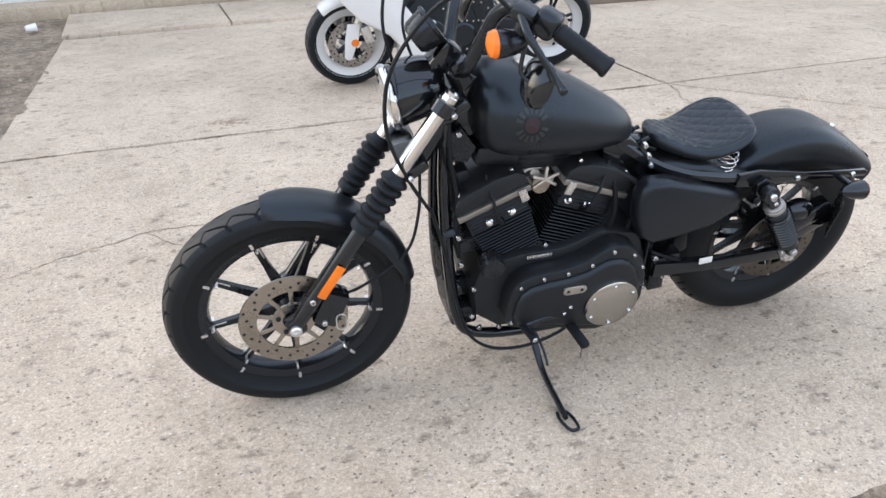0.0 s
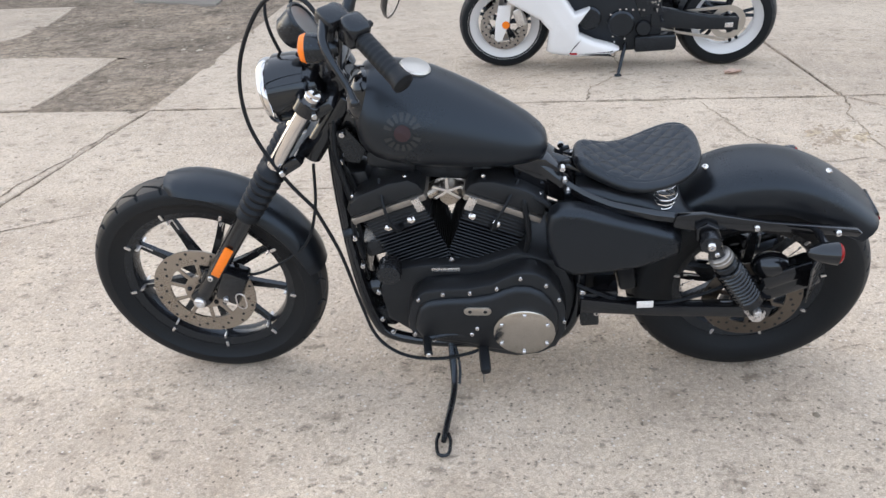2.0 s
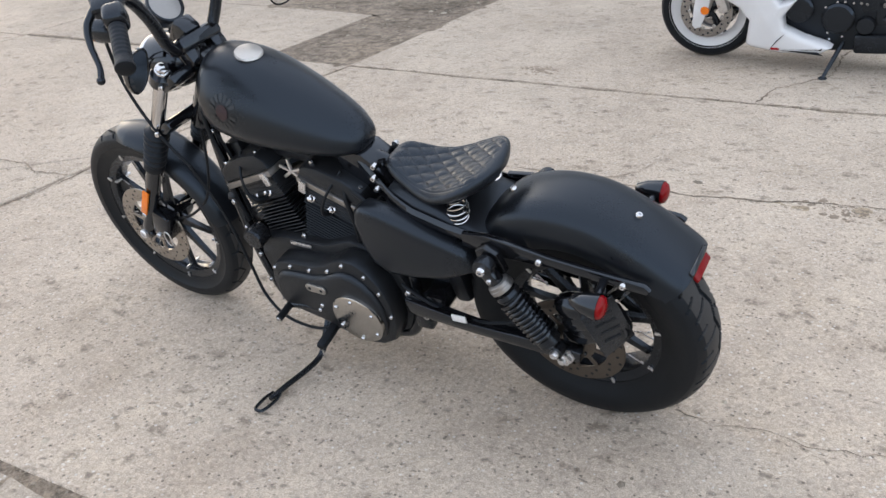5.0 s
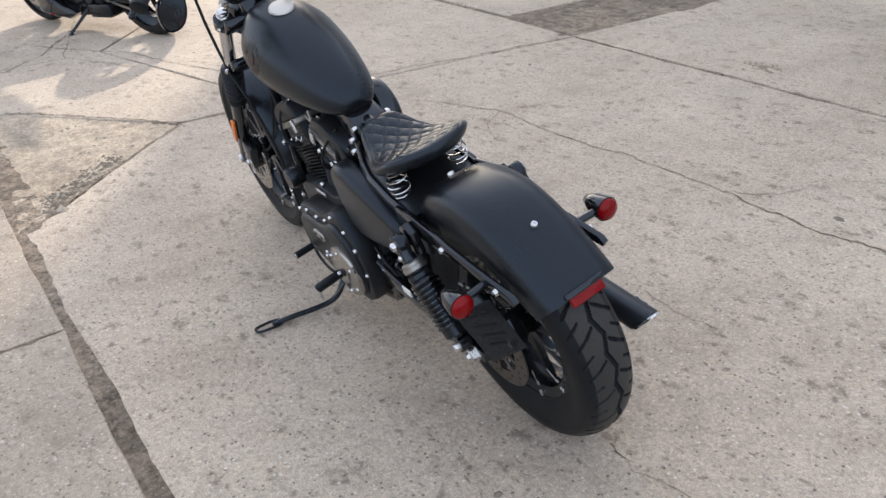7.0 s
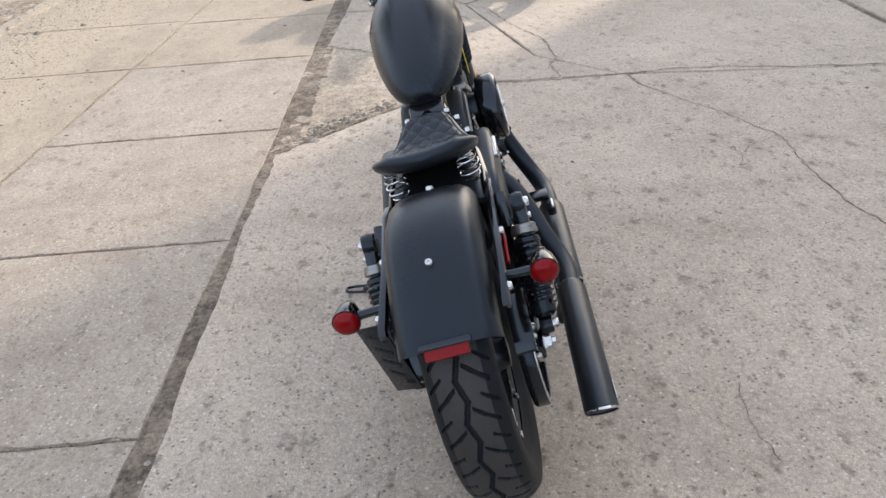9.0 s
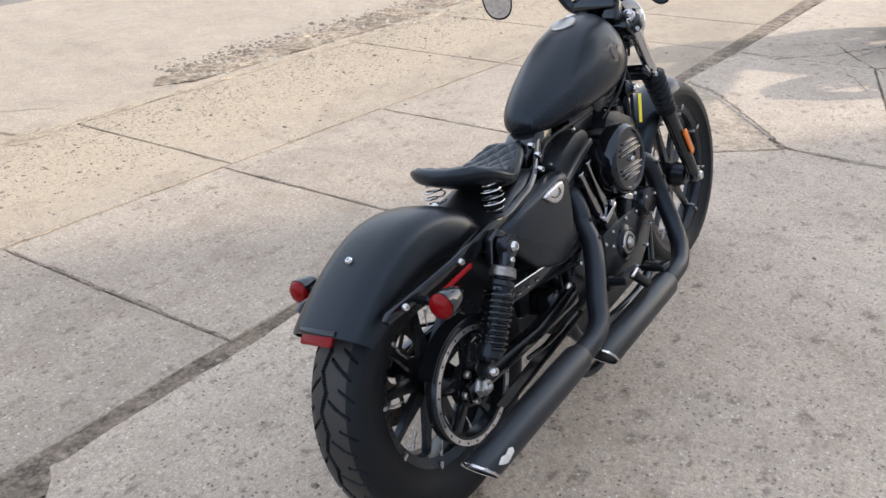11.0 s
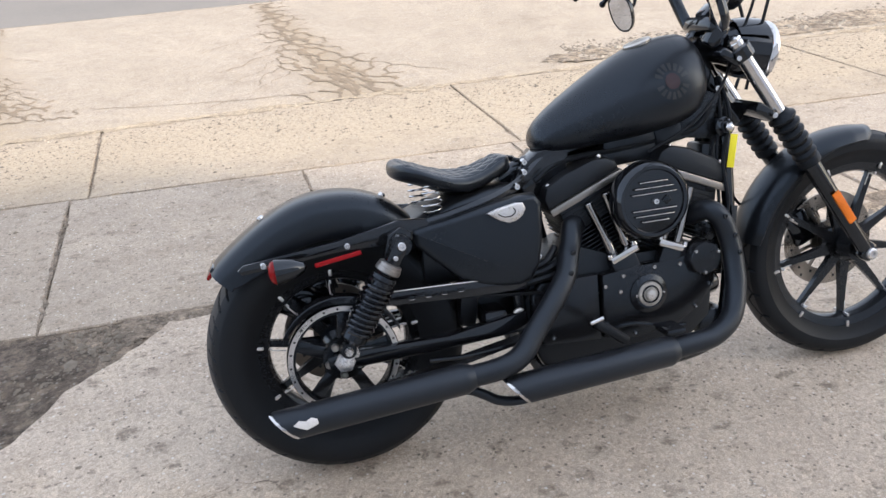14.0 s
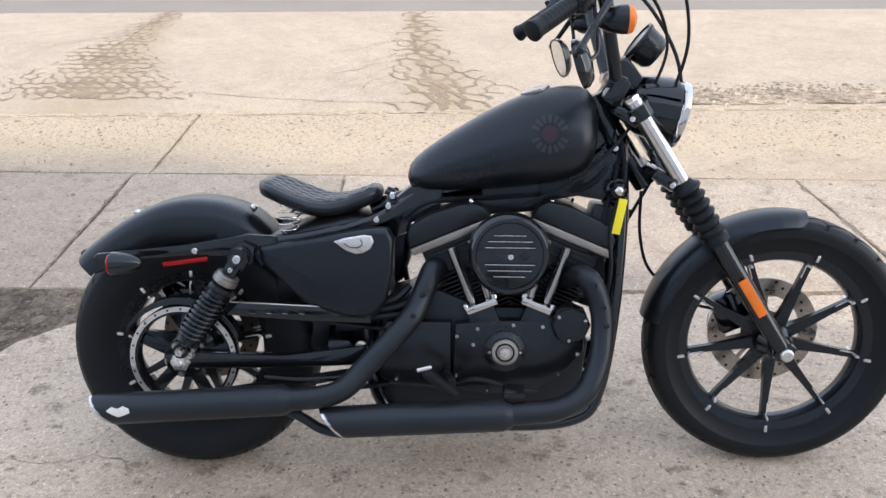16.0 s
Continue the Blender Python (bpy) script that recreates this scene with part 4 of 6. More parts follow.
bg.prism([(0.105, 0.464), (0.46, 0.450), (0.46, 0.416), (0.30, 0.420), (0.105, 0.432)], -0.132, -0.138, 0.0015)
guard = part("belt_guard", bg, BLACK, bike, "black belt guard with pressed slots")
# slots as darker plates on the face, their edge highlights as thin bright wires
for x in (0.175, 0.215, 0.255, 0.295):
    part("guard_slot", Shape().prism([(x - 0.010, 0.446), (x + 0.010, 0.445), (x + 0.006, 0.437), (x - 0.006, 0.438)], -0.1382, -0.1392, 0.0004), GROOVE, guard, "")
    part("slot_highlight", Shape().tube([(x - 0.006, -0.1395, 0.4375), (x + 0.006, -0.1395, 0.4365)], 0.0009, 6, 1), RODCHROME, guard, "")
part("guard_edge", Shape().tube([(0.11, -0.1385, 0.465), (0.3, -0.1385, 0.4575), (0.46, -0.1385, 0.451)], 0.0015, 6, 2), ALU, bike, "bright guard edge")
part("lower_debris_guard", Shape().prism([(0.05, 0.24), (0.45, 0.31), (0.45, 0.285), (0.08, 0.215)], -0.137, -0.14, 0), SATIN, bike, "")

# mufflers and pipes
PY = -0.232
def muffler(x0, x1, z0, z1, r):
    a, b = Vector((x0, PY, z0)), Vector((x1, PY, z1))
    s = Shape()
    s.lathe([(0.027, -0.012), (r - 0.004, 0), (r, 0.012), (r, (b - a).length)], a, b - a, 40)
    n = len(s.v)
    out = []
    for v in s.v:
        v = Vector(v)
        if (v - a).dot((b - a).normalized()) > (b - a).length - 0.01:
            v = v + (b - a).normalized() * ((v.z - b.z) / r * 0.028)
        out.append(tuple(v))
    s.v = out
    return s, a, b


def pipe_end(b, d, r):
    t = Shape().lathe([(r * 0.9, -0.03), (r * 0.93, 0.002), (r * 0.98, 0.004), (r * 1.0, 0.0), (r * 1.0, -0.006)], b, d, 40, closed=True)
    out = []
    for v in t.v:
        v = Vector(v)
        out.append(tuple(v + d * ((v.z - b.z) / r * 0.028 + 0.003)))
    t.v = out
    return t


ms, a, b = muffler(0.272, -0.152, 0.257, 0.226, 0.0365)
m1 = part("muffler", ms, EXHAUST, bike, "long matt black slash-cut muffler")
part("muffler_tip", pipe_end(b, (b - a).normalized(), 0.0365), CHROME, m1, "bright slash-cut tip")
part("muffler_badge", Shape().prism([(-0.138, 0.236), (-0.125, 0.246), (-0.11, 0.242), (-0.098, 0.249), (-0.085, 0.243), (-0.083, 0.232), (-0.097, 0.226), (-0.11, 0.222), (-0.125, 0.228)], PY - 0.0355, PY - 0.0375, 0.0005), WHITE, m1, "pale worn badge")
ms, a, b = muffler(0.785, 0.385, 0.229, 0.204, 0.0375)
m2 = part("muffler", ms, EXHAUST, bike, "long matt black slash-cut muffler")
part("muffler_tip", pipe_end(b, (b - a).normalized(), 0.0375), CHROME, m2, "bright slash-cut tip")
part("front_exhaust_pipe", Shape().tube([(0.935, -0.07, 0.52), (0.96, -0.115, 0.537), (0.985, -0.133, 0.515), (1.004, -0.14, 0.46), (1.008, -0.15, 0.41), (0.998, -0.175, 0.34), (0.965, -0.205, 0.277), (0.905, -0.226, 0.244), (0.84, PY, 0.236), (0.775, PY, 0.229)], 0.0265, 20, 6), EXHAUST, bike, "matt black exhaust heat shield pipe")
part("rear_exhaust_pipe", Shape().tube([(0.63, -0.05, 0.53), (0.606, -0.085, 0.54), (0.590, -0.108, 0.505), (0.578, -0.118, 0.475), (0.556, -0.148, 0.435), (0.51, -0.175, 0.385), (0.45, -0.20, 0.325), (0.405, -0.222, 0.283), (0.35, PY, 0.265), (0.265, PY, 0.257)], 0.0265, 20, 6), EXHAUST, bike, "matt black exhaust heat shield pipe")
part("crossover_pipe", Shape().tube([(0.20, -0.19, 0.225), (0.27, -0.198, 0.214), (0.31, -0.2, 0.195), (0.345, -0.2, 0.173), (0.392, -0.2, 0.163), (0.46, -0.2, 0.168)], 0.012, 12), EXHAUST, bike, "black pipe joining the two mufflers")
for x, y, z in ((0.984, -0.159, 0.523), (1.006, -0.165, 0.472), (1.014, -0.172, 0.428), (0.582, -0.141, 0.487), (0.562, -0.17, 0.445)):
    part("shield_screw", bolt((x, y, z), (0.2, -1, 0), 0.007, 0.004), SATIN, bike, "")

# ---- engine ----
engine = part("engine_case", Shape().prism([(0.47, 0.20), (0.46, 0.36), (0.50, 0.46), (0.62, 0.49), (0.72, 0.45), (0.85, 0.45), (0.96, 0.43), (0.985, 0.36), (0.97, 0.25), (0.90, 0.19), (0.70, 0.17), (0.52, 0.17)], -0.095, 0.11, 0.012), WRINKLE, bike, "black wrinkle-finish engine crankcase")
CR = Vector((0.792, 0, 0.275))


def cylinder(tilt, name):
    m = Matrix.Translation(CR) @ pose(0, 0, 0, 0, tilt, 0)
    core = part(name, Shape().cyl((0, 0, 0.13), (0, 0, 0.34), 0.06, seg=28).box((0, 0, 0.335), (0.165, 0.155, 0.09), bev=0.01), WRINKLE, bike, "black air-cooled cylinder with cooling fins", m)
    for i in range(20):
        h = 0.150 + i * 0.0106
        k = i * 0.74
        w = 0.152 + 0.0012 * k + (0.012 if k > 9 else 0)
        if k > 9:
            w -= 0.004 * (k - 9)
        fin = Shape()
        fin.box((0, 0.0, h), (w, 0.162 - (0.0 if k < 10 else 0.004), 0.0032), bev=0.0013, seg=1)
        ob = part("fin", fin, WRINKLE, core, "", m, smooth=20)
    rb = part("rocker_box", Shape().prism([(-0.105, 0.382), (-0.103, 0.412), (-0.085, 0.434), (-0.03, 0.443), (0.05, 0.439), (0.085, 0.426), (0.103, 0.407), (0.105, 0.382)], -0.088, 0.088, 0.012), WRINKLE, core, "black rocker cover", m)
    part("rocker_spacer", Shape().box((0, 0, 0.373), (0.208, 0.184, 0.019), bev=0.004), STRIP, core, "bare machined aluminium rocker strip", m)
    for sx in (-0.075, 0.075):
        for sy in (1, -1):
            part("rocker_bolt", bolt((sx, sy * 0.066, 0.430), (0, 0, 1), 0.0065, 0.008), CHROME, rb, "", m)
    for sx in ((-0.005, 0.06) if tilt < 0 else (-0.035, 0.03)):
        part("head_bolt", Shape().lathe([(0.010, 0), (0.010, 0.006), (0.0065, 0.008), (0.0065, 0.02), (0.003, 0.022)], (sx, 0.078, 0.315), (0, 0.8, 0.6), 12), CHROME, core, "bright head bolt", m)
    part("spark_plug_lead", Shape().tube([(0.0, 0.078, 0.305), (0.003, 0.104, 0.318), (0.006, 0.112, 0.35), (0.0, 0.098, 0.40), (-0.01, 0.06, 0.45)], [0.009, 0.0085, 0.004, 0.004, 0.004], 9, 6), GRIP, core, "black plug lead", m)
    part("head_bracket", Shape().box((0.081 if tilt < 0 else -0.078, 0.096, 0.362), (0.022, 0.006, 0.04), bev=0.002), ALU, core, "", m)
    lean = -0.026 if tilt > 0 else 0.014
    for px_ in (-0.022, 0.024):
        rod = Shape().cyl((px_ * 0.9 + lean * 0.5, -0.102, 0.205), (px_ * 1.1 + lean, -0.092, 0.35), 0.0118, seg=16)
        part("pushrod_tube", rod, RODCHROME, core, "chrome pushrod tube", m)
    part("lifter_block", Shape().box((lean * 0.5, -0.105, 0.196), (0.078, 0.05, 0.018), bev=0.004).cyl((lean * 0.5 - 0.036, -0.12, 0.2), (lean * 0.5 - 0.036, -0.12, 0.214), 0.008).cyl((lean * 0.5 + 0.036, -0.12, 0.2), (lean * 0.5 + 0.036, -0.12, 0.214), 0.008), CHROME, core, "chrome lifter base", m)
    part("lifter_body", Shape().box((0, -0.10, 0.155), (0.07, 0.05, 0.07), bev=0.006), SATIN, core, "", m)
    return core


cylinder(22.5, "front_cylinder")
cylinder(-22.5, "rear_cylinder")
# primary cover on the left
PRIM = [(0.903, 0.332), (0.887, 0.384), (0.858, 0.409), (0.806, 0.420), (0.737, 0.423), (0.680, 0.438), (0.636, 0.465), (0.607, 0.477), (0.569, 0.474), (0.536, 0.454), (0.506, 0.410), (0.487, 0.350), (0.486, 0.268), (0.508, 0.208), (0.553, 0.178), (0.617, 0.166), (0.682, 0.180), (0.752, 0.206), (0.825, 0.221), (0.890, 0.240), (0.907, 0.278)]
pc = part("primary_cover", Shape().prism(PRIM, 0.105, 0.172, 0.010), WRINKLE, bike, "black wrinkle-finish primary cover")
cx, cz = 0.70, 0.30
part("primary_face", Shape().prism([(cx + (x - cx) * 0.90, cz + (z - cz) * 0.78) for x, z in PRIM], 0.160, 0.188, 0.016, seg=3), WRINKLE, pc, "")
for x, z in ((0.871, 0.388), (0.806, 0.407), (0.736, 0.411), (0.667, 0.427), (0.607, 0.462), (0.542, 0.438), (0.508, 0.389), (0.492, 0.309), (0.888, 0.262), (0.84, 0.236)):
    part("cover_bolt", bolt((x, 0.169, z), (0, 1, 0), 0.0065, 0.009), CHROME, pc, "bright cover bolt")
for x, z in ((0.720, 0.297), (0.735, 0.275)):
    part("cover_plug", bolt((x, 0.187, z), (0, 1, 0), 0.0065, 0.006), CHROME, pc, "bright plug")
part("shift_shaft_boss", Shape().tube([(0.725, 0.178, 0.262), (0.79, 0.182, 0.268), (0.85, 0.186, 0.256)], 0.009, 10, 5), SATIN, pc, "black shift linkage across the cover")
dv = part("derby_cover", Shape().lathe([(0.082, 0), (0.081, 0.012), (0.076, 0.016), (0.02, 0.0185), (0.0001, 0.0185)], (0.596, 0.184, 0.287), (0, 1, 0), 56), DERBY, pc, "round brushed metal derby cover")
for k in range(6):
    a = math.tau * k / 6 + math.pi / 2
    part("derby_bolt", bolt((0.596 + 0.069 * math.cos(a), 0.199, 0.287 + 0.069 * math.sin(a)), (0, 1, 0), 0.006, 0.005), CHROME, dv, "")
oval = [(0.717 + sx * 0.022 + 0.0135 * math.cos(radians(a)), 0.363 + 0.0135 * math.sin(radians(a))) for sx, r in ((1, range(-90, 91, 18)), (-1, range(90, 271, 18))) for a in r]
ip = part("inspection_plate", Shape().prism(oval, 0.188, 0.194, 0.0015), STEEL, pc, "small oval bare metal inspection plate")
for sx in (1, -1):
    part("plate_screw", bolt((0.717 + sx * 0.02, 0.194, 0.363), (0, 1, 0), 0.005, 0.002), WRINKLE, ip, "")
badge = part("case_badge", Shape().box((0.800, 0.113, 0.438), (0.075, 0.006, 0.012), (0, 0, 0), 0.004), ALU, engine, "small bare metal badge with worn bars")
part("case_bolt", bolt((0.783, 0.10, 0.468), (0, 1, 0), 0.009, 0.01), CHROME, engine, "")
part("coil_horn", Shape().lathe([(0.0001, 0.03), (0.03, 0.028), (0.034, 0.018), (0.03, -0.02), (0.0001, -0.02)], (0.945, 0.125, 0.452), (0, 1, 0), 28), SATIN, engine, "round black cover")
vb = Shape()
for a0 in (20, 90, 160, 215, 325):
    vb.box((0.787 + 0.02 * math.cos(radians(a0)), 0.06, 0.655 + 0.02 * math.sin(radians(a0))), (0.040, 0.008, 0.009), (0, -a0, 0), 0.003)
part("manifold_bracket", vb, ALU, engine, "bare metal bracket between the cylinders")
part("intake_manifold", Shape().tube([(0.72, 0.0, 0.60), (0.785, -0.02, 0.615), (0.85, 0.0, 0.60)], 0.024, 16).cyl((0.785, 0.035, 0.62), (0.785, -0.1, 0.60), 0.027), DISC, engine, "dull cast intake manifold")
# two added blocks that keep bright ground from showing through the gaps
part("tank_gap_filler", Shape().box((0.775, -0.005, 0.692), (0.20, 0.075, 0.045), (0, -5, 0), 0.008), SEATPAN, bike, "added black block darkening the gap under the tank")
part("neck_gap_filler", Shape().box((1.005, -0.01, 0.61), (0.06, 0.085, 0.17), (0, 10, 0), 0.01), SEATPAN, bike, "added black block darkening the gap behind the frame tubes")
# right side: cam cover, gear cover, filter
CAM = [(0.97, 0.40), (0.93, 0.445), (0.86, 0.425), (0.74, 0.425), (0.66, 0.415), (0.655, 0.25), (0.74, 0.235), (0.86, 0.25), (0.93, 0.295), (0.97, 0.35)]
cc = part("cam_cover", Shape().prism(CAM, -0.09, -0.128, 0.008), SATIN, bike, "black cam cover with bright bolts")
part("sprocket_cover", Shape().prism([(0.652, 0.418), (0.50, 0.418), (0.475, 0.39), (0.473, 0.28), (0.50, 0.255), (0.652, 0.245)], -0.09, -0.122, 0.008), SATIN, bike, "black sprocket cover")
for x, z in ((0.955, 0.39), (0.87, 0.412), (0.80, 0.415), (0.715, 0.405), (0.665, 0.385), (0.665, 0.285), (0.74, 0.25), (0.83, 0.255), (0.91, 0.293), (0.955, 0.345), (0.52, 0.39), (0.52, 0.275), (0.705, 0.365)):
    part("cam_bolt", bolt((x, -0.126, z), (0, -1, 0), 0.006, 0.007), CHROME, cc, "bright bolt")
gc = part("timer_cover", Shape().lathe([(0.052, 0), (0.050, 0.006), (0.042, 0.010), (0.037, 0.013), (0.034, 0.012)], (0.781, -0.126, 0.349), (0, -1, 0), 40), SATIN, cc, "")
part("timer_plate", Shape().lathe([(0.033, 0), (0.031, 0.004), (0.016, 0.005), (0.014, 0.010), (0.0001, 0.010)], (0.781, -0.137, 0.349), (0, -1, 0), 40), STEEL, gc, "round brushed metal timer plate")
part("timer_ring", Shape().lathe([(0.018, 0), (0.024, 0), (0.023, 0.0028), (0.019, 0.0028)], (0.781, -0.1405, 0.349), (0, -1, 0), 32, closed=True), SATIN, gc, "dark ring on the timer plate")
part("timer_button", Shape().lathe([(0.012, 0), (0.011, 0.003), (0.0001, 0.004)], (0.781, -0.1465, 0.349), (0, -1, 0), 24), ALU, gc, "bright centre of the timer plate")
for sx in (1, -1):
    part("timer_screw", bolt((0.781 + sx * 0.037, -0.137, 0.349), (0, -1, 0), 0.004, 0.004), CHROME, gc, "")
of = part("oil_filter_housing", Shape().lathe([(0.047, 0), (0.047, 0.04), (0.042, 0.047), (0.0001, 0.048)], (0.935, -0.10, 0.42), (0, -1, 0), 8), SATIN, bike, "black faceted oil pump cover")
for k in range(3):
    a = math.tau * k / 3 + 0.4
    part("filter_bolt", bolt((0.935 + 0.036 * math.cos(a), -0.147, 0.42 + 0.036 * math.sin(a)), (0, -1, 0), 0.005, 0.005), CHROME, of, "")
# air cleaner
ac = part("air_cleaner", Shape().lathe([(0.07, 0), (0.093, 0.01), (0.097, 0.02), (0.097, 0.050), (0.095, 0.058), (0.086, 0.066), (0.079, 0.066), (0.076, 0.061), (0.0001, 0.064)], (0.785, -0.112, 0.592), (0, -1, 0), 56), BLACK, bike, "round gloss black air cleaner with bright ribs")
part("cleaner_neck", Shape().cyl((0.785, -0.05, 0.598), (0.785, -0.12, 0.592), 0.055, seg=32), SATIN, ac, "")
for dz, ln in ((0.048, 0.075), (0.034, 0.105), (0.020, 0.12), (-0.020, 0.12), (-0.034, 0.105), (-0.048, 0.075)):
    part("cleaner_rib", Shape().box((0.785, -0.176, 0.592 + dz), (ln, 0.008, 0.005), bev=0.0024), BLACK, ac, "")
    part("rib_edge", Shape().box((0.785, -0.1805, 0.592 + dz + 0.0005), (ln * 0.96, 0.002, 0.0016), bev=0.0006), ALU, ac, "bright machined rib edge")
part("cleaner_bolt", bolt((0.787, -0.176, 0.592), (0, -1, 0), 0.0085, 0.01), CHROME, ac, "bright bolt")
part("cleaner_emblem", Shape().prism([(0.806, 0.592), (0.819, 0.604), (0.832, 0.592), (0.819, 0.580)], -0.176, -0.1785, 0.0005), SATIN, ac, "")

# side covers
lc = part("left_side_cover", Shape().prism([(0.545, 0.60), (0.535, 0.635), (0.51, 0.652), (0.46, 0.648), (0.24, 0.578), (0.215, 0.56), (0.212, 0.515), (0.30, 0.468), (0.40, 0.447), (0.475, 0.44), (0.52, 0.47), (0.54, 0.53)], 0.085, 0.150, 0.022, seg=4), DENIM, bike, "matt black left side cover", smooth=50)
rc = part("oil_tank", Shape().prism([(0.195, 0.588), (0.20, 0.60), (0.30, 0.618), (0.46, 0.645), (0.50, 0.645), (0.515, 0.62), (0.512, 0.54), (0.50, 0.475), (0.475, 0.435), (0.445, 0.424), (0.40, 0.428), (0.35, 0.441), (0.30, 0.463), (0.20, 0.56)], -0.085, -0.142, 0.016, seg=4), DENIM, bike, "matt black right side oil tank", smooth=50)
plug_line = [(0.374, 0.616), (0.40, 0.624), (0.445, 0.632), (0.464, 0.630), (0.470, 0.616), (0.462, 0.600), (0.446, 0.589), (0.426, 0.586), (0.404, 0.594), (0.387, 0.606)]
tp = part("tank_plug", Shape().prism(plug_line, -0.136, -0.150, 0.004, seg=3), ALU, rc, "bright oil filler plug")
part("plug_seam", Shape().tube([(0.40, -0.1505, 0.612), (0.415, -0.1515, 0.603), (0.435, -0.1515, 0.604), (0.443, -0.1515, 0.614), (0.438, -0.1505, 0.622)], 0.0012, 6, 4), SATIN, tp, "dark curved seam")
part("battery_box", Shape().box((0.36, 0, 0.53), (0.28, 0.17, 0.17), bev=0.015), SEATPAN, bike, "")
part("gearbox_back", Shape().prism([(0.36, 0.44), (0.48, 0.46), (0.48, 0.28), (0.40, 0.30), (0.355, 0.36)], -0.05, 0.06, 0.01), SEATPAN, bike, "black gearbox back between engine and wheel")
part("inner_fender", Shape().box((0.335, 0, 0.42), (0.05, 0.15, 0.20), (0, 10, 0), 0.015), SEATPAN, bike, "")

# front fork
f_top, f_bot = fp(1.076, -0.008, 0.933), Vector((0, 0, 0))
fd = Vector((f_bot.x - f_top.x, 0, f_bot.z - f_top.z)).normalized()
fl = Vector((f_bot.x - f_top.x, 0, f_bot.z - f_top.z)).length
ft = Vector((f_top.x, 0, f_top.z))
for s in (1, -1):
    o = ft + Vector((0, s * 0.096, 0))
    leg = part("fork_leg", Shape().cyl(o + fd * 0.36, o + fd * (fl - 0.01), 0.0245, 0.0215, 24).box(o + fd * (fl - 0.005), (0.044, 0.038, 0.055), (0, 33, 0), 0.012), BLACK, bike, "gloss black lower fork leg", FRONT)
    part("fork_tube", Shape().cyl(o - fd * 0.02, o + fd * 0.24, 0.0195, seg=24), CHROME, leg, "polished fork tube", FRONT)
    boot = [(0.021, 0.0)]
    for k in range(6):
        b0 = 0.012 + k * 0.024
        boot += [(0.026, b0), (0.036 - 0.0006 * k, b0 + 0.008), (0.036 - 0.0006 * k, b0 + 0.013), (0.027, b0 + 0.022)]
    boot += [(0.031, 0.16), (0.031, 0.175)]
    part("fork_boot", Shape().lathe(boot, o + fd * 0.205, fd, 28), GRIP, leg, "ribbed black rubber fork gaiter", FRONT)
    part("fork_clamp", Shape().cyl(o - fd * 0.004, o + fd * 0.03, 0.030, seg=24), BLACK, leg, "", FRONT)
    part("fork_cap", Shape().lathe([(0.018, 0), (0.018, 0.012), (0.012, 0.015), (0.0001, 0.015)], o - fd * 0.016, -fd, 6), CHROME, leg, "", FRONT)
    part("fork_reflector", Shape().box(o + fd * 0.535 + Vector((0, s * 0.03, 0)), (0.024, 0.008, 0.105), (0, -33.4, 0), 0.003), AMBER, leg, "long amber reflector", FRONT)
    part("axle_end", Shape().lathe([(0.016, 0), (0.016, 0.014), (0.012, 0.018), (0.007, 0.018), (0.006, 0.012)], (0, s * 0.108, 0), (0, s, 0), 20), ALU, leg, "bare axle end", FRONT)
    for q in (0.017, 0.2):
        part("clamp_bolt", bolt(o + fd * q + Vector((-0.02, s * 0.022, -0.01)), (-0.4, s, 0), 0.008, 0.008), CHROME, leg, "", FRONT)
tree = Shape().box(ft + fd * 0.013 + Vector((-0.03, 0, -0.01)), (0.07, 0.22, 0.028), (0, 33, 0), 0.01)
tree.box(ft + fd * 0.19 + Vector((-0.03, 0, -0.01)), (0.07, 0.22, 0.03), (0, 33, 0), 0.01)
tree.cyl(ft + Vector((-0.062, 0, -0.03)), ft + fd * 0.2 + Vector((-0.062, 0, -0.03)), 0.028)
part("fork_yoke", tree, BLACK, bike, "black fork yokes", FRONT)
# brake caliper on the left leg
cal = Shape().box((-0.095, 0.085, 0.045), (0.07, 0.06, 0.105), (0, -25, 0), 0.012).box((-0.06, 0.095, 0.06), (0.09, 0.02, 0.05), (0, -25, 0), 0.008)
cp = part("front_brake_caliper", cal, BLACK, bike, "black front brake caliper", FRONT)
ring = [(-0.118 + 0.013 * math.cos(radians(a)), 0.117, (0.020 if sz > 0 else -0.006) + 0.013 * math.sin(radians(a))) for sz, r in ((1, range(0, 181, 30)), (-1, range(180, 361, 30))) for a in r]
part("caliper_trim", Shape().tube(ring + [ring[0]], 0.002, 6, 1), ALU, cp, "bright oval outline", FRONT)
for x, z in ((-0.05, 0.085), (-0.075, 0.01)):
    part("caliper_bolt", bolt((x, 0.112, z), (0, 1, 0), 0.009, 0.009), CHROME, cp, "", FRONT)
# headlamp
hc = fp(1.134, -0.004, 0.922)
hd = Vector((0.97, 0, -0.22)).normalized()
hl = part("headlamp", Shape().lathe([(0.0001, -0.08), (0.02, -0.078), (0.04, -0.071), (0.056, -0.056), (0.067, -0.034), (0.073, 0.0), (0.075, 0.045)], hc, hd, 48), BLACK, bike, "black bullet headlamp with bright ring", FRONT, smooth=60)
part("headlamp_ring", Shape().lathe([(0.075, 0.046), (0.079, 0.050), (0.080, 0.057), (0.078, 0.064), (0.071, 0.067), (0.069, 0.058)], hc, hd, 48), CHROME, hl, "polished headlamp ring", FRONT)
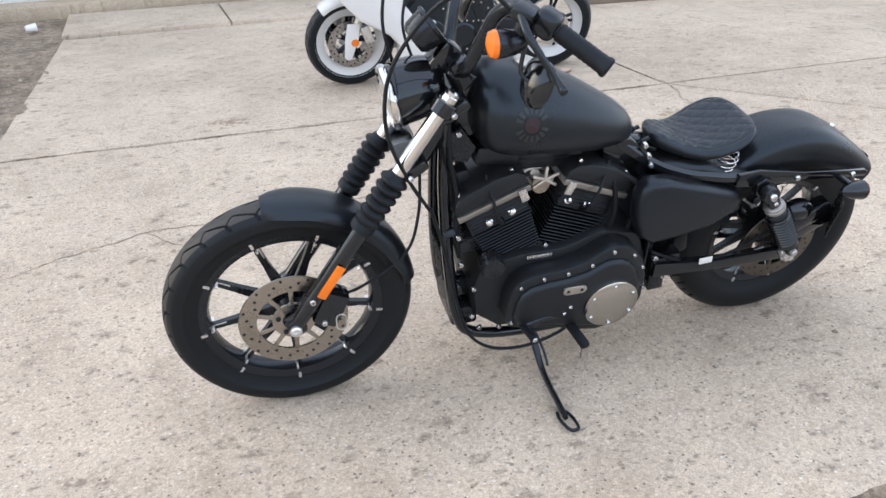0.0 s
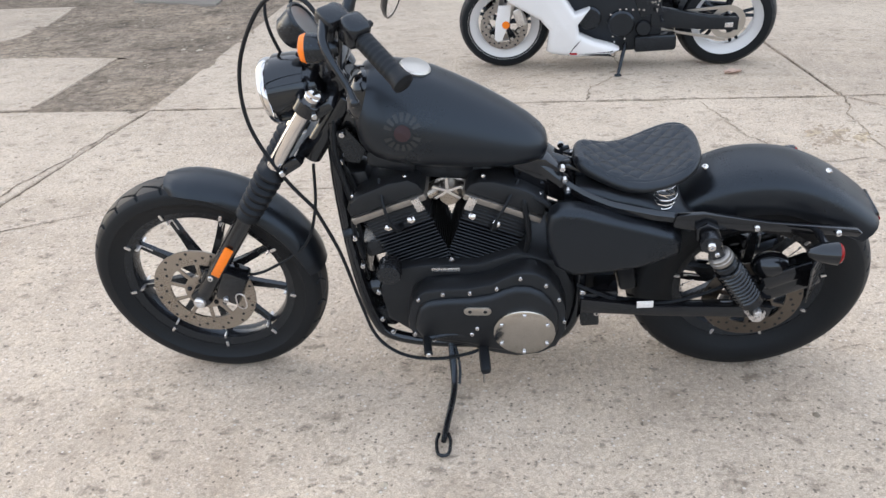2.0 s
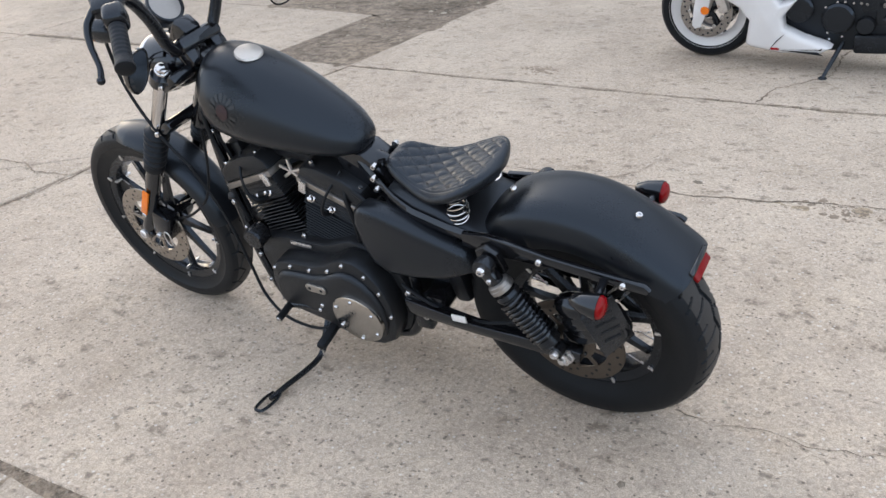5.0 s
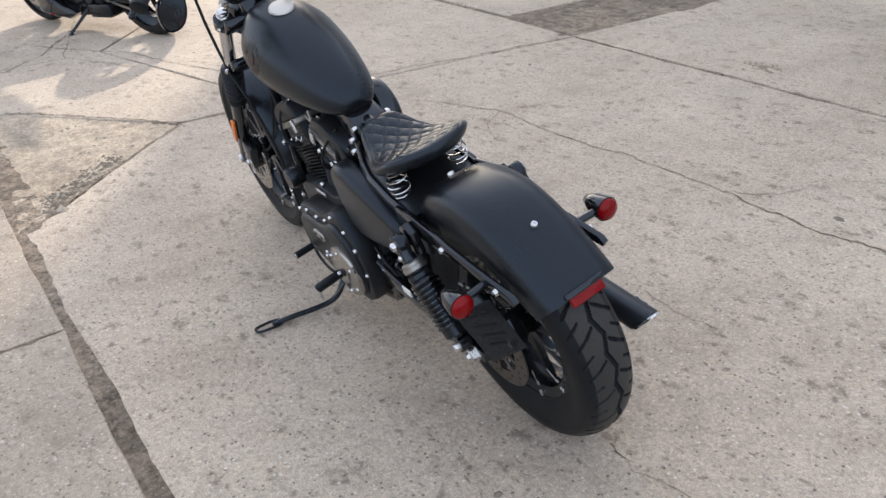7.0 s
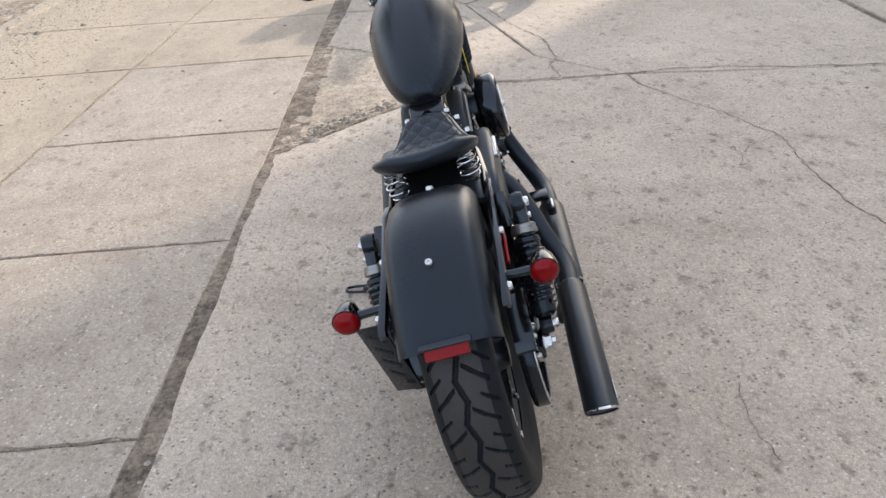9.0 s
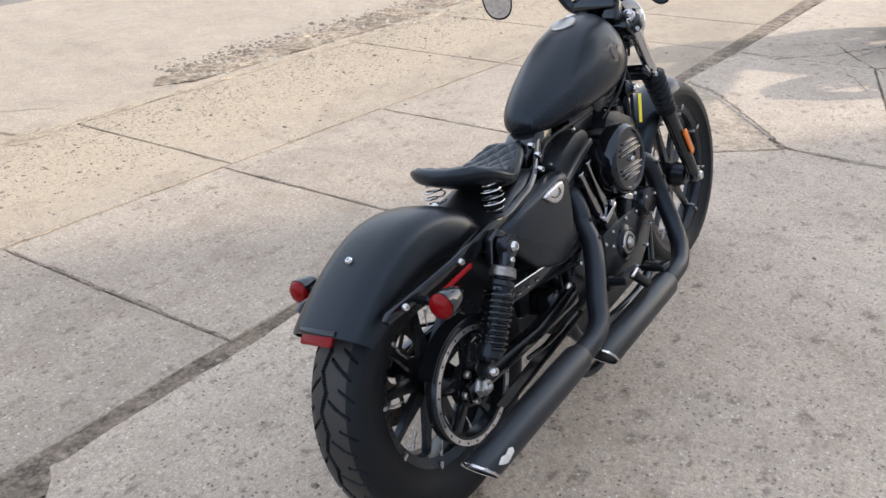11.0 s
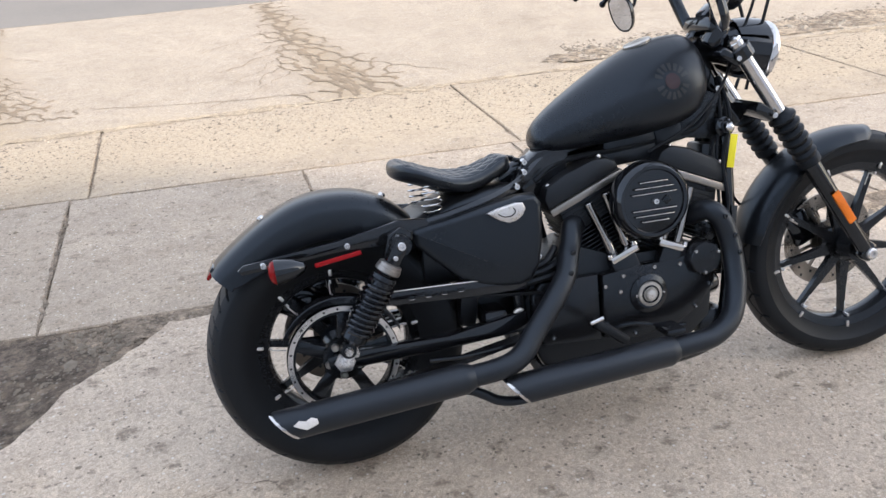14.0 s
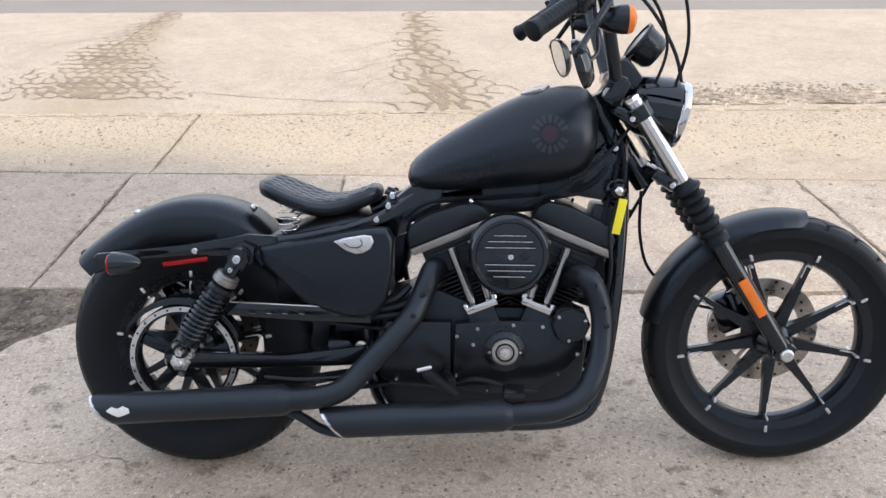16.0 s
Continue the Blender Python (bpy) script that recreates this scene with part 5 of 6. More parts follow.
part("headlamp_lens", Shape().lathe([(0.071, 0.060), (0.055, 0.065), (0.03, 0.068), (0.0001, 0.069)], hc, hd, 40), CHROME, hl, "clear lens over a bright reflector", FRONT)
vz = []
for k in range(17):
    a = radians(-62 + 7.75 * k)
    u = Vector((0, math.sin(a), math.cos(a)))
    vz.append([hc + u * r + hd * h for r, h in ((0.070, -0.035), (0.078, 0.0), (0.083, 0.050), (0.085, 0.050), (0.080, 0.0), (0.072, -0.035))])
part("headlamp_visor", Shape().rings(vz), BLACK, hl, "black eyebrow visor", FRONT, smooth=50)
# speedometer
sc = fp(1.105, -0.004, 1.068)
sd = Vector((-0.80, 0, 0.60)).normalized()
sp = part("speedometer", Shape().lathe([(0.0001, -0.036), (0.032, -0.034), (0.042, -0.022), (0.046, 0.016), (0.050, 0.020), (0.049, 0.027), (0.044, 0.028), (0.042, 0.023), (0.0001, 0.023)], sc, sd, 40), SATIN, bike, "round black speedometer", FRONT)
# no glass here: the sky's reflection is given by a pale metal face
part("dial", Shape().lathe([(0.041, 0.0235), (0.02, 0.0255), (0.0001, 0.026)], sc, sd, 36), STRIP, sp, "dial face coloured pale for the sky reflected in its glass", FRONT)
part("speedometer_bracket", Shape().box(fp(1.065, -0.006, 1.0), (0.05, 0.06, 0.09), (0, -40, 0), 0.01), BLACK, sp, "", FRONT)

# handlebar with controls
def mirrored(pts, s):
    return [Vector((p.x, p.y * s, p.z)) for p in pts]


bar_l = [fp(1.030, 0.0, 0.985), fp(1.030, 0.055, 0.988), fp(1.025, 0.085, 1.02), fp(1.005, 0.115, 1.10), fp(0.990, 0.15, 1.165), fp(0.965, 0.195, 1.195), fp(0.925, 0.25, 1.182), fp(0.826, 0.348, 1.120)]
bar_l[0].y = 0
bars = Shape().tube(mirrored(list(reversed(bar_l)), 1)[:-1] + mirrored(bar_l, -1), 0.0155, 14, 6)
hb = part("handlebar", bars, SATIN, bike, "black handlebar", FRONT)
part("riser", Shape().box(fp(1.03, 0.03, 0.965), (0.045, 0.045, 0.07), (0, 33, 0), 0.012).box(fp(1.03, -0.06, 0.965), (0.045, 0.045, 0.07), (0, 33, 0), 0.012).box(fp(1.03, -0.012, 0.99), (0.05, 0.14, 0.04), (0, 20, 0), 0.012), BLACK, hb, "black bar riser clamp", FRONT)
for s in (1, -1):
    e, i = mirrored([bar_l[-1]], s)[0], mirrored([bar_l[-2]], s)[0]
    d = (e - i).normalized()
    side = "clutch" if s > 0 else "brake"
    grip = [(0.0165, 0), (0.0195, 0.004)]
    for k in range(8):
        grip += [(0.0195, 0.008 + k * 0.012), (0.0185, 0.011 + k * 0.012), (0.0195, 0.014 + k * 0.012)]
    grip += [(0.0195, 0.112), (0.022, 0.116), (0.022, 0.124), (0.017, 0.127)]
    part("hand_grip", Shape().lathe(grip, e - d * 0.122, d, 24), GRIP, hb, "black rubber grip", FRONT)
    sw_c = e - d * 0.150
    up = Vector((0, 0, 1))
    yaw = math.degrees(math.atan2(d.y, d.x))
    part("switch_housing", Shape().box(sw_c, (0.055, 0.052, 0.058), (0, 25, yaw), 0.016, 3), SATIN, hb, "black switch housing", FRONT)
    part("switch_button", Shape().box(sw_c + Vector((-0.03, 0.0, 0.012)), (0.012, 0.014, 0.01), (0, 25, yaw), 0.003), GRIP, hb, "", FRONT)
    fwd = Vector((d.y * s, -d.x * s, 0)).normalized()
    if fwd.x < 0:
        fwd = -fwd
    pc_ = e - d * 0.195 + fwd * 0.02
    part("lever_perch", Shape().box(pc_, (0.05, 0.055, 0.034), (0, 25, yaw), 0.01), SATIN, hb, "black lever perch", FRONT)
    if s < 0:
        part("brake_reservoir", Shape().box(pc_ + Vector((0, 0, 0.02)), (0.07, 0.05, 0.035), (0, 10, yaw), 0.01), SATIN, hb, "", FRONT)
    lv = [pc_ + fwd * 0.02, pc_ + fwd * 0.045 + d * 0.03 - up * 0.012, pc_ + fwd * 0.05 + d * 0.065 - up * 0.03, pc_ + fwd * 0.045 + d * 0.10 - up * 0.055, pc_ + fwd * 0.05 + d * 0.125 - up * 0.066]
    part(side + "_lever", Shape().tube(lv, [0.010, 0.009, 0.0075, 0.0065, 0.008], 10, 6).ball(lv[-1], 0.010, 10), SATIN, hb, "black hand lever", FRONT)
    # turn signal below the perch
    bc = Vector((fp(1.012, 0.237, 1.139).x, s * fp(1.012, 0.237, 1.139).y, fp(1.012, 0.237, 1.139).z))
    ts = part("turn_signal", Shape().lathe([(0.0001, -0.055), (0.014, -0.05), (0.025, -0.03), (0.030, 0.0), (0.030, 0.012)], bc, (1, 0, 0), 28).cyl(bc + Vector((-0.03, 0, 0)), pc_, 0.011), SATIN, hb, "black front turn signal", FRONT)
    part("signal_lens", Shape().lathe([(0.0295, 0.010), (0.030, 0.014), (0.026, 0.024), (0.012, 0.030), (0.0001, 0.031)], bc, (1, 0, 0), 28), AMBER, ts, "amber lens", FRONT)
    # mirror hung below the bar
    mc = fp(0.932, 0.257, 1.050)
    mc = Vector((mc.x, s * mc.y, mc.z))
    arm = [pc_ + Vector((-0.015, 0, -0.01)), pc_ + Vector((-0.01, 0, -0.05)), mc + Vector((0.035, -0.012 * s, 0.03)), mc + Vector((0.018, 0, 0.006))]
    mir = part("mirror", Shape().tube(arm, 0.0048, 10, 6), BLACK, hb, "black mirror hung below the bar", FRONT)
    mn = Vector((-0.93, -0.30 * s, -0.30)).normalized()
    mu = Vector((0, 0, 1)) - mn * mn.z
    mu.normalize()
    mr = mu.cross(mn)
    def oval_loop(k, h):
        out = []
        for q in range(28):
            a = math.tau * q / 28
            c_, s_ = math.cos(a), math.sin(a)
            x_ = math.copysign(abs(c_) ** 0.8, c_) * 0.045 * k * (1 + 0.16 * s_)
            z_ = math.copysign(abs(s_) ** 0.8, s_) * 0.053 * k
            out.append(mc + mr * x_ + mu * z_ + mn * h)
        return out
    part("mirror_shell", Shape().rings([oval_loop(0.3, -0.022), oval_loop(0.75, -0.017), oval_loop(0.98, -0.005), oval_loop(1.0, 0.004), oval_loop(0.93, 0.005), oval_loop(0.92, 0.002)]), BLACK, mir, "", FRONT)
    part("mirror_glass", Shape().rings([oval_loop(0.915, 0.0025), oval_loop(0.9, 0.0032)]), MIRROR, mir, "mirror glass", FRONT)

# cables
cab = [fp(0.985, 0.235, 1.19), fp(1.03, 0.21, 1.23), fp(1.12, 0.16, 1.20), fp(1.21, 0.12, 1.05), fp(1.225, 0.12, 0.90), fp(1.175, 0.125, 0.76), fp(1.11, 0.115, 0.64)]
part("clutch_cable", Shape().tube(cab, 0.0048, 8, 9), GRIP, bike, "black clutch cable loop", FRONT)
part("clutch_cable_run", Shape().tube([(1.115, 0.12, 0.66), (1.07, 0.115, 0.5), (1.035, 0.13, 0.33), (1.0, 0.15, 0.22), (0.93, 0.165, 0.165), (0.83, 0.17, 0.155), (0.74, 0.165, 0.175), (0.69, 0.16, 0.205)], 0.0048, 8, 8), GRIP, bike, "black cable along the frame")
cab2 = [fp(0.985, -0.235, 1.19), fp(1.05, -0.20, 1.235), fp(1.15, -0.11, 1.21), fp(1.19, -0.06, 1.08), fp(1.16, -0.05, 0.95), fp(1.12, -0.05, 0.82)]
part("brake_line", Shape().tube(cab2, 0.0042, 8, 8), GRIP, bike, "black brake line", FRONT)
part("brake_hose", Shape().tube([fp(1.12, 0.03, 0.72), fp(1.13, 0.06, 0.60), fp(1.17, 0.085, 0.50), fp(1.28, 0.09, 0.42), fp(1.35, 0.095, 0.40)], 0.0042, 8, 8), GRIP, bike, "", FRONT)
part("throttle_cable", Shape().tube([fp(0.99, -0.22, 1.18), fp(1.08, -0.15, 1.17), fp(1.14, -0.07, 1.06), fp(1.09, -0.05, 0.92), (fp(1.02, -0.09, 0.83)), fp(0.93, -0.10, 0.755), fp(0.82, -0.09, 0.70)], 0.0038, 8, 8), GRIP, bike, "", FRONT)

# lamps at the rear
for s in (1, -1):
    c = Vector((-0.118, s * 0.200, 0.567))
    rs = part("rear_turn_signal", Shape().lathe([(0.0001, -0.062), (0.012, -0.055), (0.023, -0.03), (0.0285, 0.0), (0.029, 0.008)], c, (-1, 0, -0.05), 28).cyl((-0.105, s * 0.12, 0.566), (-0.112, s * 0.187, 0.567), 0.0095), BLACK, bike, "black bullet turn signal")
    part("signal_lens", Shape().lathe([(0.0265, 0.006), (0.0268, 0.010), (0.023, 0.017), (0.012, 0.022), (0.0001, 0.023)], c, (-1, 0, -0.05), 28), RED, rs, "dark red lens")
part("tail_lamp", Shape().box((-0.274, 0, 0.546), (0.010, 0.085, 0.026), (0, 40, 0), 0.006), RED, bike, "small red tail lamp under the fender edge")
part("tail_lamp_base", Shape().box((-0.260, 0, 0.554), (0.03, 0.1, 0.014), (0, 35, 0), 0.004), BLACK, bike, "")
# rear caliper and plate bracket on the left
part("rear_brake_caliper", Shape().box((-0.070, 0.105, 0.405), (0.15, 0.055, 0.085), (0, 28, 0), 0.016).box((-0.045, 0.118, 0.428), (0.10, 0.05, 0.05), (0, 28, 0), 0.014).ball((-0.02, 0.11, 0.45), (0.05, 0.034, 0.036)).box((-0.04, 0.10, 0.36), (0.12, 0.02, 0.06), (0, 35, 0), 0.008), BLACK, bike, "black rear brake caliper")
PBM = pose(-0.118, 0.150, 0.455, 0, 0, 55) @ pose(0, 0, 0, 0, 18, 0)
pbo = part("plate_bracket", Shape().box((0, 0, 0), (0.085, 0.004, 0.16), bev=0.002), SATIN, bike, "black slotted number plate bracket", PBM)
for k in range(4):
    part("bracket_slot", Shape().box((0, 0.003, 0.05 - 0.03 * k), (0.05, 0.002, 0.008), (0, -20, 0), 0.0008), WRINKLE, pbo, "", PBM)

# stand, pegs, pedals
tip = BIKE.inverted() @ Vector((0.868, 1.585, 0.012))
kn = Vector((0.79, 0.22, 0.085))
stand = part("side_stand", Shape().tube([(0.80, 0.10, 0.175), (0.795, 0.15, 0.135), kn, tip.lerp(kn, 0.25), tip], [0.013, 0.011, 0.009, 0.0085, 0.007], 10, 5), SATIN, bike, "black side stand on the concrete")
loop_ = [tip + (BIKE.to_3x3().inverted() @ Vector((dx, dy, 0.0))) for dx, dy in ((0.012, 0.03), (0.018, 0.0), (0.014, -0.045), (0, -0.055), (-0.014, -0.045), (-0.018, 0), (-0.012, 0.03))]
part("stand_foot", Shape().tube(loop_, 0.0048, 8, 4), SATIN, stand, "")
part("stand_spring", Shape().tube([(0.79, 0.12, 0.165), (0.775, 0.17, 0.125), (0.775, 0.215, 0.10)], 0.004, 8, 4), SATIN, stand, "")
part("shifter_peg", Shape().cyl((0.858, 0.185, 0.256), (0.847, 0.252, 0.262), 0.011), GRIP, bike, "black rubber shifter peg")
part("shifter_peg_end", bolt((0.847, 0.252, 0.262), (-0.1, 1, 0), 0.008, 0.004), CHROME, bike, "")
lp = part("left_foot_peg", Shape().cyl((0.715, 0.12, 0.225), (0.708, 0.17, 0.222), 0.012).box((0.702, 0.22, 0.217), (0.028, 0.105, 0.024), (0, 0, 6), 0.009), GRIP, bike, "black rubber foot peg")
part("peg_feeler", Shape().cyl((0.703, 0.262, 0.205), (0.703, 0.264, 0.165), 0.003), CHROME, lp, "bright peg feeler")
rp = part("right_foot_peg", Shape().cyl((0.64, -0.12, 0.285), (0.655, -0.18, 0.285), 0.012).box((0.63, -0.235, 0.305), (0.10, 0.026, 0.024), (0, 38, 0), 0.009), GRIP, bike, "black folding foot peg")
part("peg_feeler", Shape().cyl((0.575, -0.24, 0.336), (0.61, -0.24, 0.345), 0.0055), CHROME, rp, "bright peg tip")
part("brake_pedal", Shape().tube([(0.665, -0.13, 0.27), (0.72, -0.15, 0.285), (0.80, -0.16, 0.268), (0.86, -0.165, 0.262)], 0.006, 8, 6).box((0.80, -0.20, 0.272), (0.05, 0.07, 0.018), bev=0.004), SATIN, bike, "black brake pedal")
# small electrics: ignition lock with yellow tag, clip and label
part("ignition_lock", Shape().lathe([(0.026, 0), (0.026, 0.02), (0.018, 0.026), (0.016, 0.03), (0.0001, 0.03)], (1.042, -0.055, 0.735), (0, -1, 0), 24), BLACK, bike, "ignition lock")
part("ignition_key", Shape().ball((1.042, -0.092, 0.735), 0.014, 14), CHROME, bike, "bright key cap")
part("key_tag", Shape().box((1.045, -0.10, 0.675), (0.02, 0.002, 0.085), (0, 10, 0), 0.0008), YELLOW, bike, "yellow paper key tag")
part("neck_bracket", Shape().prism([(1.01, 0.83), (1.07, 0.80), (1.05, 0.70), (0.93, 0.72), (0.93, 0.77)], -0.04, -0.05, 0.002).prism([(1.02, 0.83), (1.065, 0.81), (1.06, 0.74), (1.0, 0.73), (0.98, 0.77)], 0.035, 0.045, 0.002), SATIN, bike, "black neck bracket")
for p in ((1.036, -0.05, 0.832), (1.045, 0.05, 0.74), (1.03, 0.05, 0.82)):
    part("neck_bolt", bolt(p, (0, math.copysign(1, p[1]), 0), 0.009, 0.008), CHROME, bike, "")
part("frame_label", Shape().box((1.048, -0.0885, 0.47), (0.014, 0.002, 0.12), (0, 8, 0), 0.0005), DECAL, bike, "grey frame label with unreadable bars")
part("hose_label", Shape().box((0.285, 0.152, 0.350), (0.042, 0.004, 0.021), (0, 3, 0), 0.001), WHITE, bike, "small white hose label")
part("rear_brake_hose", Shape().tube([(0.46, 0.13, 0.40), (0.40, 0.135, 0.37), (0.33, 0.132, 0.338), (0.24, 0.132, 0.335), (0.15, 0.13, 0.36), (0.06, 0.12, 0.40)], 0.0045, 8, 6), GRIP, bike, "")
for p in ((0.43, 0.128, 0.335), (0.445, 0.128, 0.375), (0.405, 0.128, 0.30)):
    part("pivot_bolt", bolt(p, (0, 1, 0), 0.010, 0.010), CHROME, bike, "bright pivot bolt")
part("peg_bracket", Shape().box((0.425, 0.12, 0.31), (0.05, 0.03, 0.12), (0, 5, 0), 0.006), SATIN, bike, "")
part("pivot_cap", bolt((0.435, -0.13, 0.355), (0, -1, 0), 0.016, 0.012), STEEL, bike, "")
harness = Shape()
for k, y in enumerate((0.010, 0.020, -0.03, -0.04)):
    harness.tube([(1.03, y, 0.80), (0.98, y * 1.3, 0.745), (0.9, y, 0.725), (0.75, y, 0.71), (0.6, y, 0.698), (0.53, y * 1.2, 0.66)], 0.008, 8, 5)
part("wiring_harness", harness, GRIP, bike, "black wiring under the tank")
part("coil_cover", Shape().box((0.80, 0, 0.725), (0.16, 0.09, 0.04), (0, -6, 0), 0.01).box((0.92, 0, 0.735), (0.12, 0.1, 0.05), (0, -10, 0), 0.01), SEATPAN, bike, "")
for a in range(3):
    part("oil_line", Shape().tube([(0.55 + 0.015 * a, -0.10, 0.50 - 0.03 * a), (0.52 + 0.005 * a, -0.12, 0.475 - 0.02 * a), (0.48 - 0.014 * a, -0.12, 0.46 - 0.018 * a)], 0.009, 8, 5), GRIP, bike, "black rubber oil line")
for p in ((0.48, -0.125, 0.462), (0.468, -0.125, 0.442), (0.45, -0.125, 0.427), (0.50, -0.125, 0.49)):
    part("hose_clamp", bolt(p, (0, -1, 0), 0.0075, 0.008), CHROME, bike, "")

# clutter at the front of the engine and round the neck
part("oil_filter", Shape().lathe([(0.0001, 0.05), (0.034, 0.048), (0.038, 0.04), (0.038, -0.03), (0.034, -0.035)], (1.0, 0.02, 0.30), (0.9, 0.2, 0.1), 28), BLACK, bike, "black oil filter")
reg = part("voltage_regulator", Shape().box((1.035, 0, 0.40), (0.022, 0.10, 0.12), (0, 5, 0), 0.004), SATIN, bike, "finned black voltage regulator")
for k in range(7):
    part("regulator_fin", Shape().box((1.05, -0.042 + 0.014 * k, 0.40), (0.018, 0.004, 0.11), (0, 5, 0), 0.001), SATIN, reg, "")
part("front_engine_mount", Shape().box((0.985, 0, 0.47), (0.07, 0.13, 0.05), (0, 20, 0), 0.01), SATIN, bike, "black engine mount")
part("lower_engine_mount", Shape().box((0.99, 0, 0.22), (0.08, 0.15, 0.07), bev=0.012), SATIN, bike, "black engine mount")
rw_ = random.Random(12)
for k in range(9):
    s_ = 1 if k % 2 else -1
    y0 = s_ * rw_.uniform(0.03, 0.06)
    part("wire", Shape().tube([(1.05, y0 * 0.6, 0.86), (1.055 + rw_.uniform(-0.02, 0.015), y0 * 1.2, 0.76), (1.04 + rw_.uniform(-0.03, 0.02), y0 * 1.4, 0.66 + rw_.uniform(-0.03, 0.03)), (1.02 + rw_.uniform(-0.03, 0.03), y0 * 1.6, 0.55), (1.02, y0 * 1.6, 0.45)], rw_.uniform(0.003, 0.0065), 7, 6), GRIP, bike, "black wire")
for k in range(6):
    p = (1.03 + rw_.uniform(-0.05, 0.03), rw_.choice((1, -1)) * rw_.uniform(0.05, 0.075), rw_.uniform(0.50, 0.70))
    part("connector", Shape().box(p, (0.03, 0.022, 0.02), (rw_.uniform(0, 40), rw_.uniform(0, 60), 0), 0.004), SEATPAN, bike, "")
for p in ((1.03, 0.09, 0.53), (1.02, 0.095, 0.44), (0.985, 0.115, 0.26), (0.96, 0.115, 0.21), (0.985, 0.112, 0.36), (0.90, 0.115, 0.20)):
    part("front_bolt", bolt(p, (0, 1, 0), 0.008, 0.009), CHROME, bike, "bright bolt")
for x in (0.52, 0.585):
    part("breather_hose", Shape().tube([(0.60, 0.075, 0.66), (x + 0.01, 0.09, 0.62), (x, 0.095, 0.54), (x + 0.01, 0.09, 0.47)], 0.0075, 8, 6), GRIP, bike, "black rubber hose")
part("sprocket_lower_rail", Shape().tube([(0.45, -0.135, 0.285), (0.30, -0.14, 0.275), (0.20, -0.14, 0.28)], 0.006, 8, 4), BLACK, bike, "")

# ---- cracks, crumbled edges and loose grit ----
def ribbon(s, pts, width, rnd, z=0.0022, rough=0.35, step=0.03):
    """A thin wandering strip laid along a line."""
    line = []
    for a, b in zip(pts, pts[1:]):
        a, b = Vector(a), Vector(b)
        n = max(1, int((b - a).length / step))
        line += [a.lerp(b, k / n) for k in range(n)]
    line.append(Vector(pts[-1]))
    loops = []
    for i, p in enumerate(line):
        d = (line[min(i + 1, len(line) - 1)] - line[max(i - 1, 0)])
        d = d.normalized() if d.length > 1e-6 else Vector((1, 0))
        n = Vector((-d.y, d.x))
        wob = 0.0 if i in (0, len(line) - 1) else 1.0
        c = p + n * rnd.gauss(0, 0.006) * wob + n * 0.02 * noise.noise(Vector((p.x * 5, p.y * 5, 3))) * wob
        w = width * (1 + rnd.uniform(-rough, rough)) * (0.35 + 0.65 * (0.5 + noise.noise(Vector((p.x * 2.2, p.y * 2.2, 9)))))
        loops.append([(c.x + n.x * w, c.y + n.y * w, z), (c.x - n.x * w, c.y - n.y * w, z)])
    return s.rings(loops, closed=False, caps=False)


crack_lines = [
    ([(-1.0, yA(-1.0)), (1.0, yA(1.0)), (3.08, yA(3.08)), (6, yA(6))], 0.010),
    ([(3.08, 4.45), (3.1, 6.2), (3.12, 8.0)], 0.009),
    ([(-1.75, 4.78), (-4.6, 4.92)], 0.009),
    ([(-4.5, 2.4), (-3.3, 2.0), (-2.6, 2.3)], 0.006),
    ([(-1.22, 2.96), (-0.95, 3.02), (-0.5, 3.25), (-0.18, 3.39), (0.3, 3.35), (0.68, 3.39), (1.2, 3.37), (1.67, 3.33), (2.2, 3.42), (2.8, 3.5)], 0.007),
    ([(-0.18, 3.39), (-0.05, 3.2), (0.1, 3.12)], 0.004),
    ([(1.2, 3.37), (1.35, 3.5), (1.4, 3.62)], 0.004),
    ([(3.08, 4.42), (2.98, 4.1), (2.92, 3.6), (2.99, 3.28), (3.2, 3.0)], 0.008),
    ([(2.28, 4.45), (2.33, 4.1), (2.36, 3.86), (2.5, 3.55)], 0.006),
    ([(1.66, 4.56), (1.72, 4.8), (1.95, 5.1), (2.0, 5.6), (2.1, 6.2)], 0.010),
    ([(1.9, 1.99), (2.0, 1.95), (2.1, 1.99), (2.25, 1.96), (2.4, 2.0)], 0.003),
    ([(-1.22, 2.95), (-1.24, 3.3), (-1.12, 3.9), (-0.97, 4.6)], 0.012),
    ([(-1.42, 2.58), (-1.62, 2.66), (-2.09, 2.65), (-2.5, 2.52), (-3.01, 2.4), (-3.5, 2.1), (-3.95, 1.88)], 0.010),
    ([(-1.45, 2.6), (-1.25, 2.62)], 0.012),
    ([(-1.28, 2.06), (-1.2, 2.5), (-1.22, 2.95)], 0.010),
    ([(-3.3, 1.3), (-3.2, 1.6), (-3.5, 1.9), (-4.0, 2.2)], 0.014),
    ([(1.45, 2.6), (1.6, 2.55), (1.78, 2.58)], 0.004),
    ([(-2.3, 1.27), (-2.05, 1.55), (-1.6, 1.87), (-1.26, 2.1)], 0.018),
    ([(-1.24, 2.09), (-0.98, 1.75), (-0.7, 1.44), (-0.42, 1.14)], 0.02),
    ([(0.2, 5.9), (0.6, 5.85), (0.9, 5.92)], 0.005),
]
for a, b in ((-7.0, -3.0), (-3.0, 1.0), (1.0, 4.5), (4.5, 8.0)):
    ob = new("sand_drift", mesh_of("sand_drift", ribbon(Shape(), [(a, EDGE - 0.012), (b, EDGE - 0.012)], 0.055, random.Random(int(a * 10)), rough=0.5), SAND, smooth=0))
    ob.parent = pavement
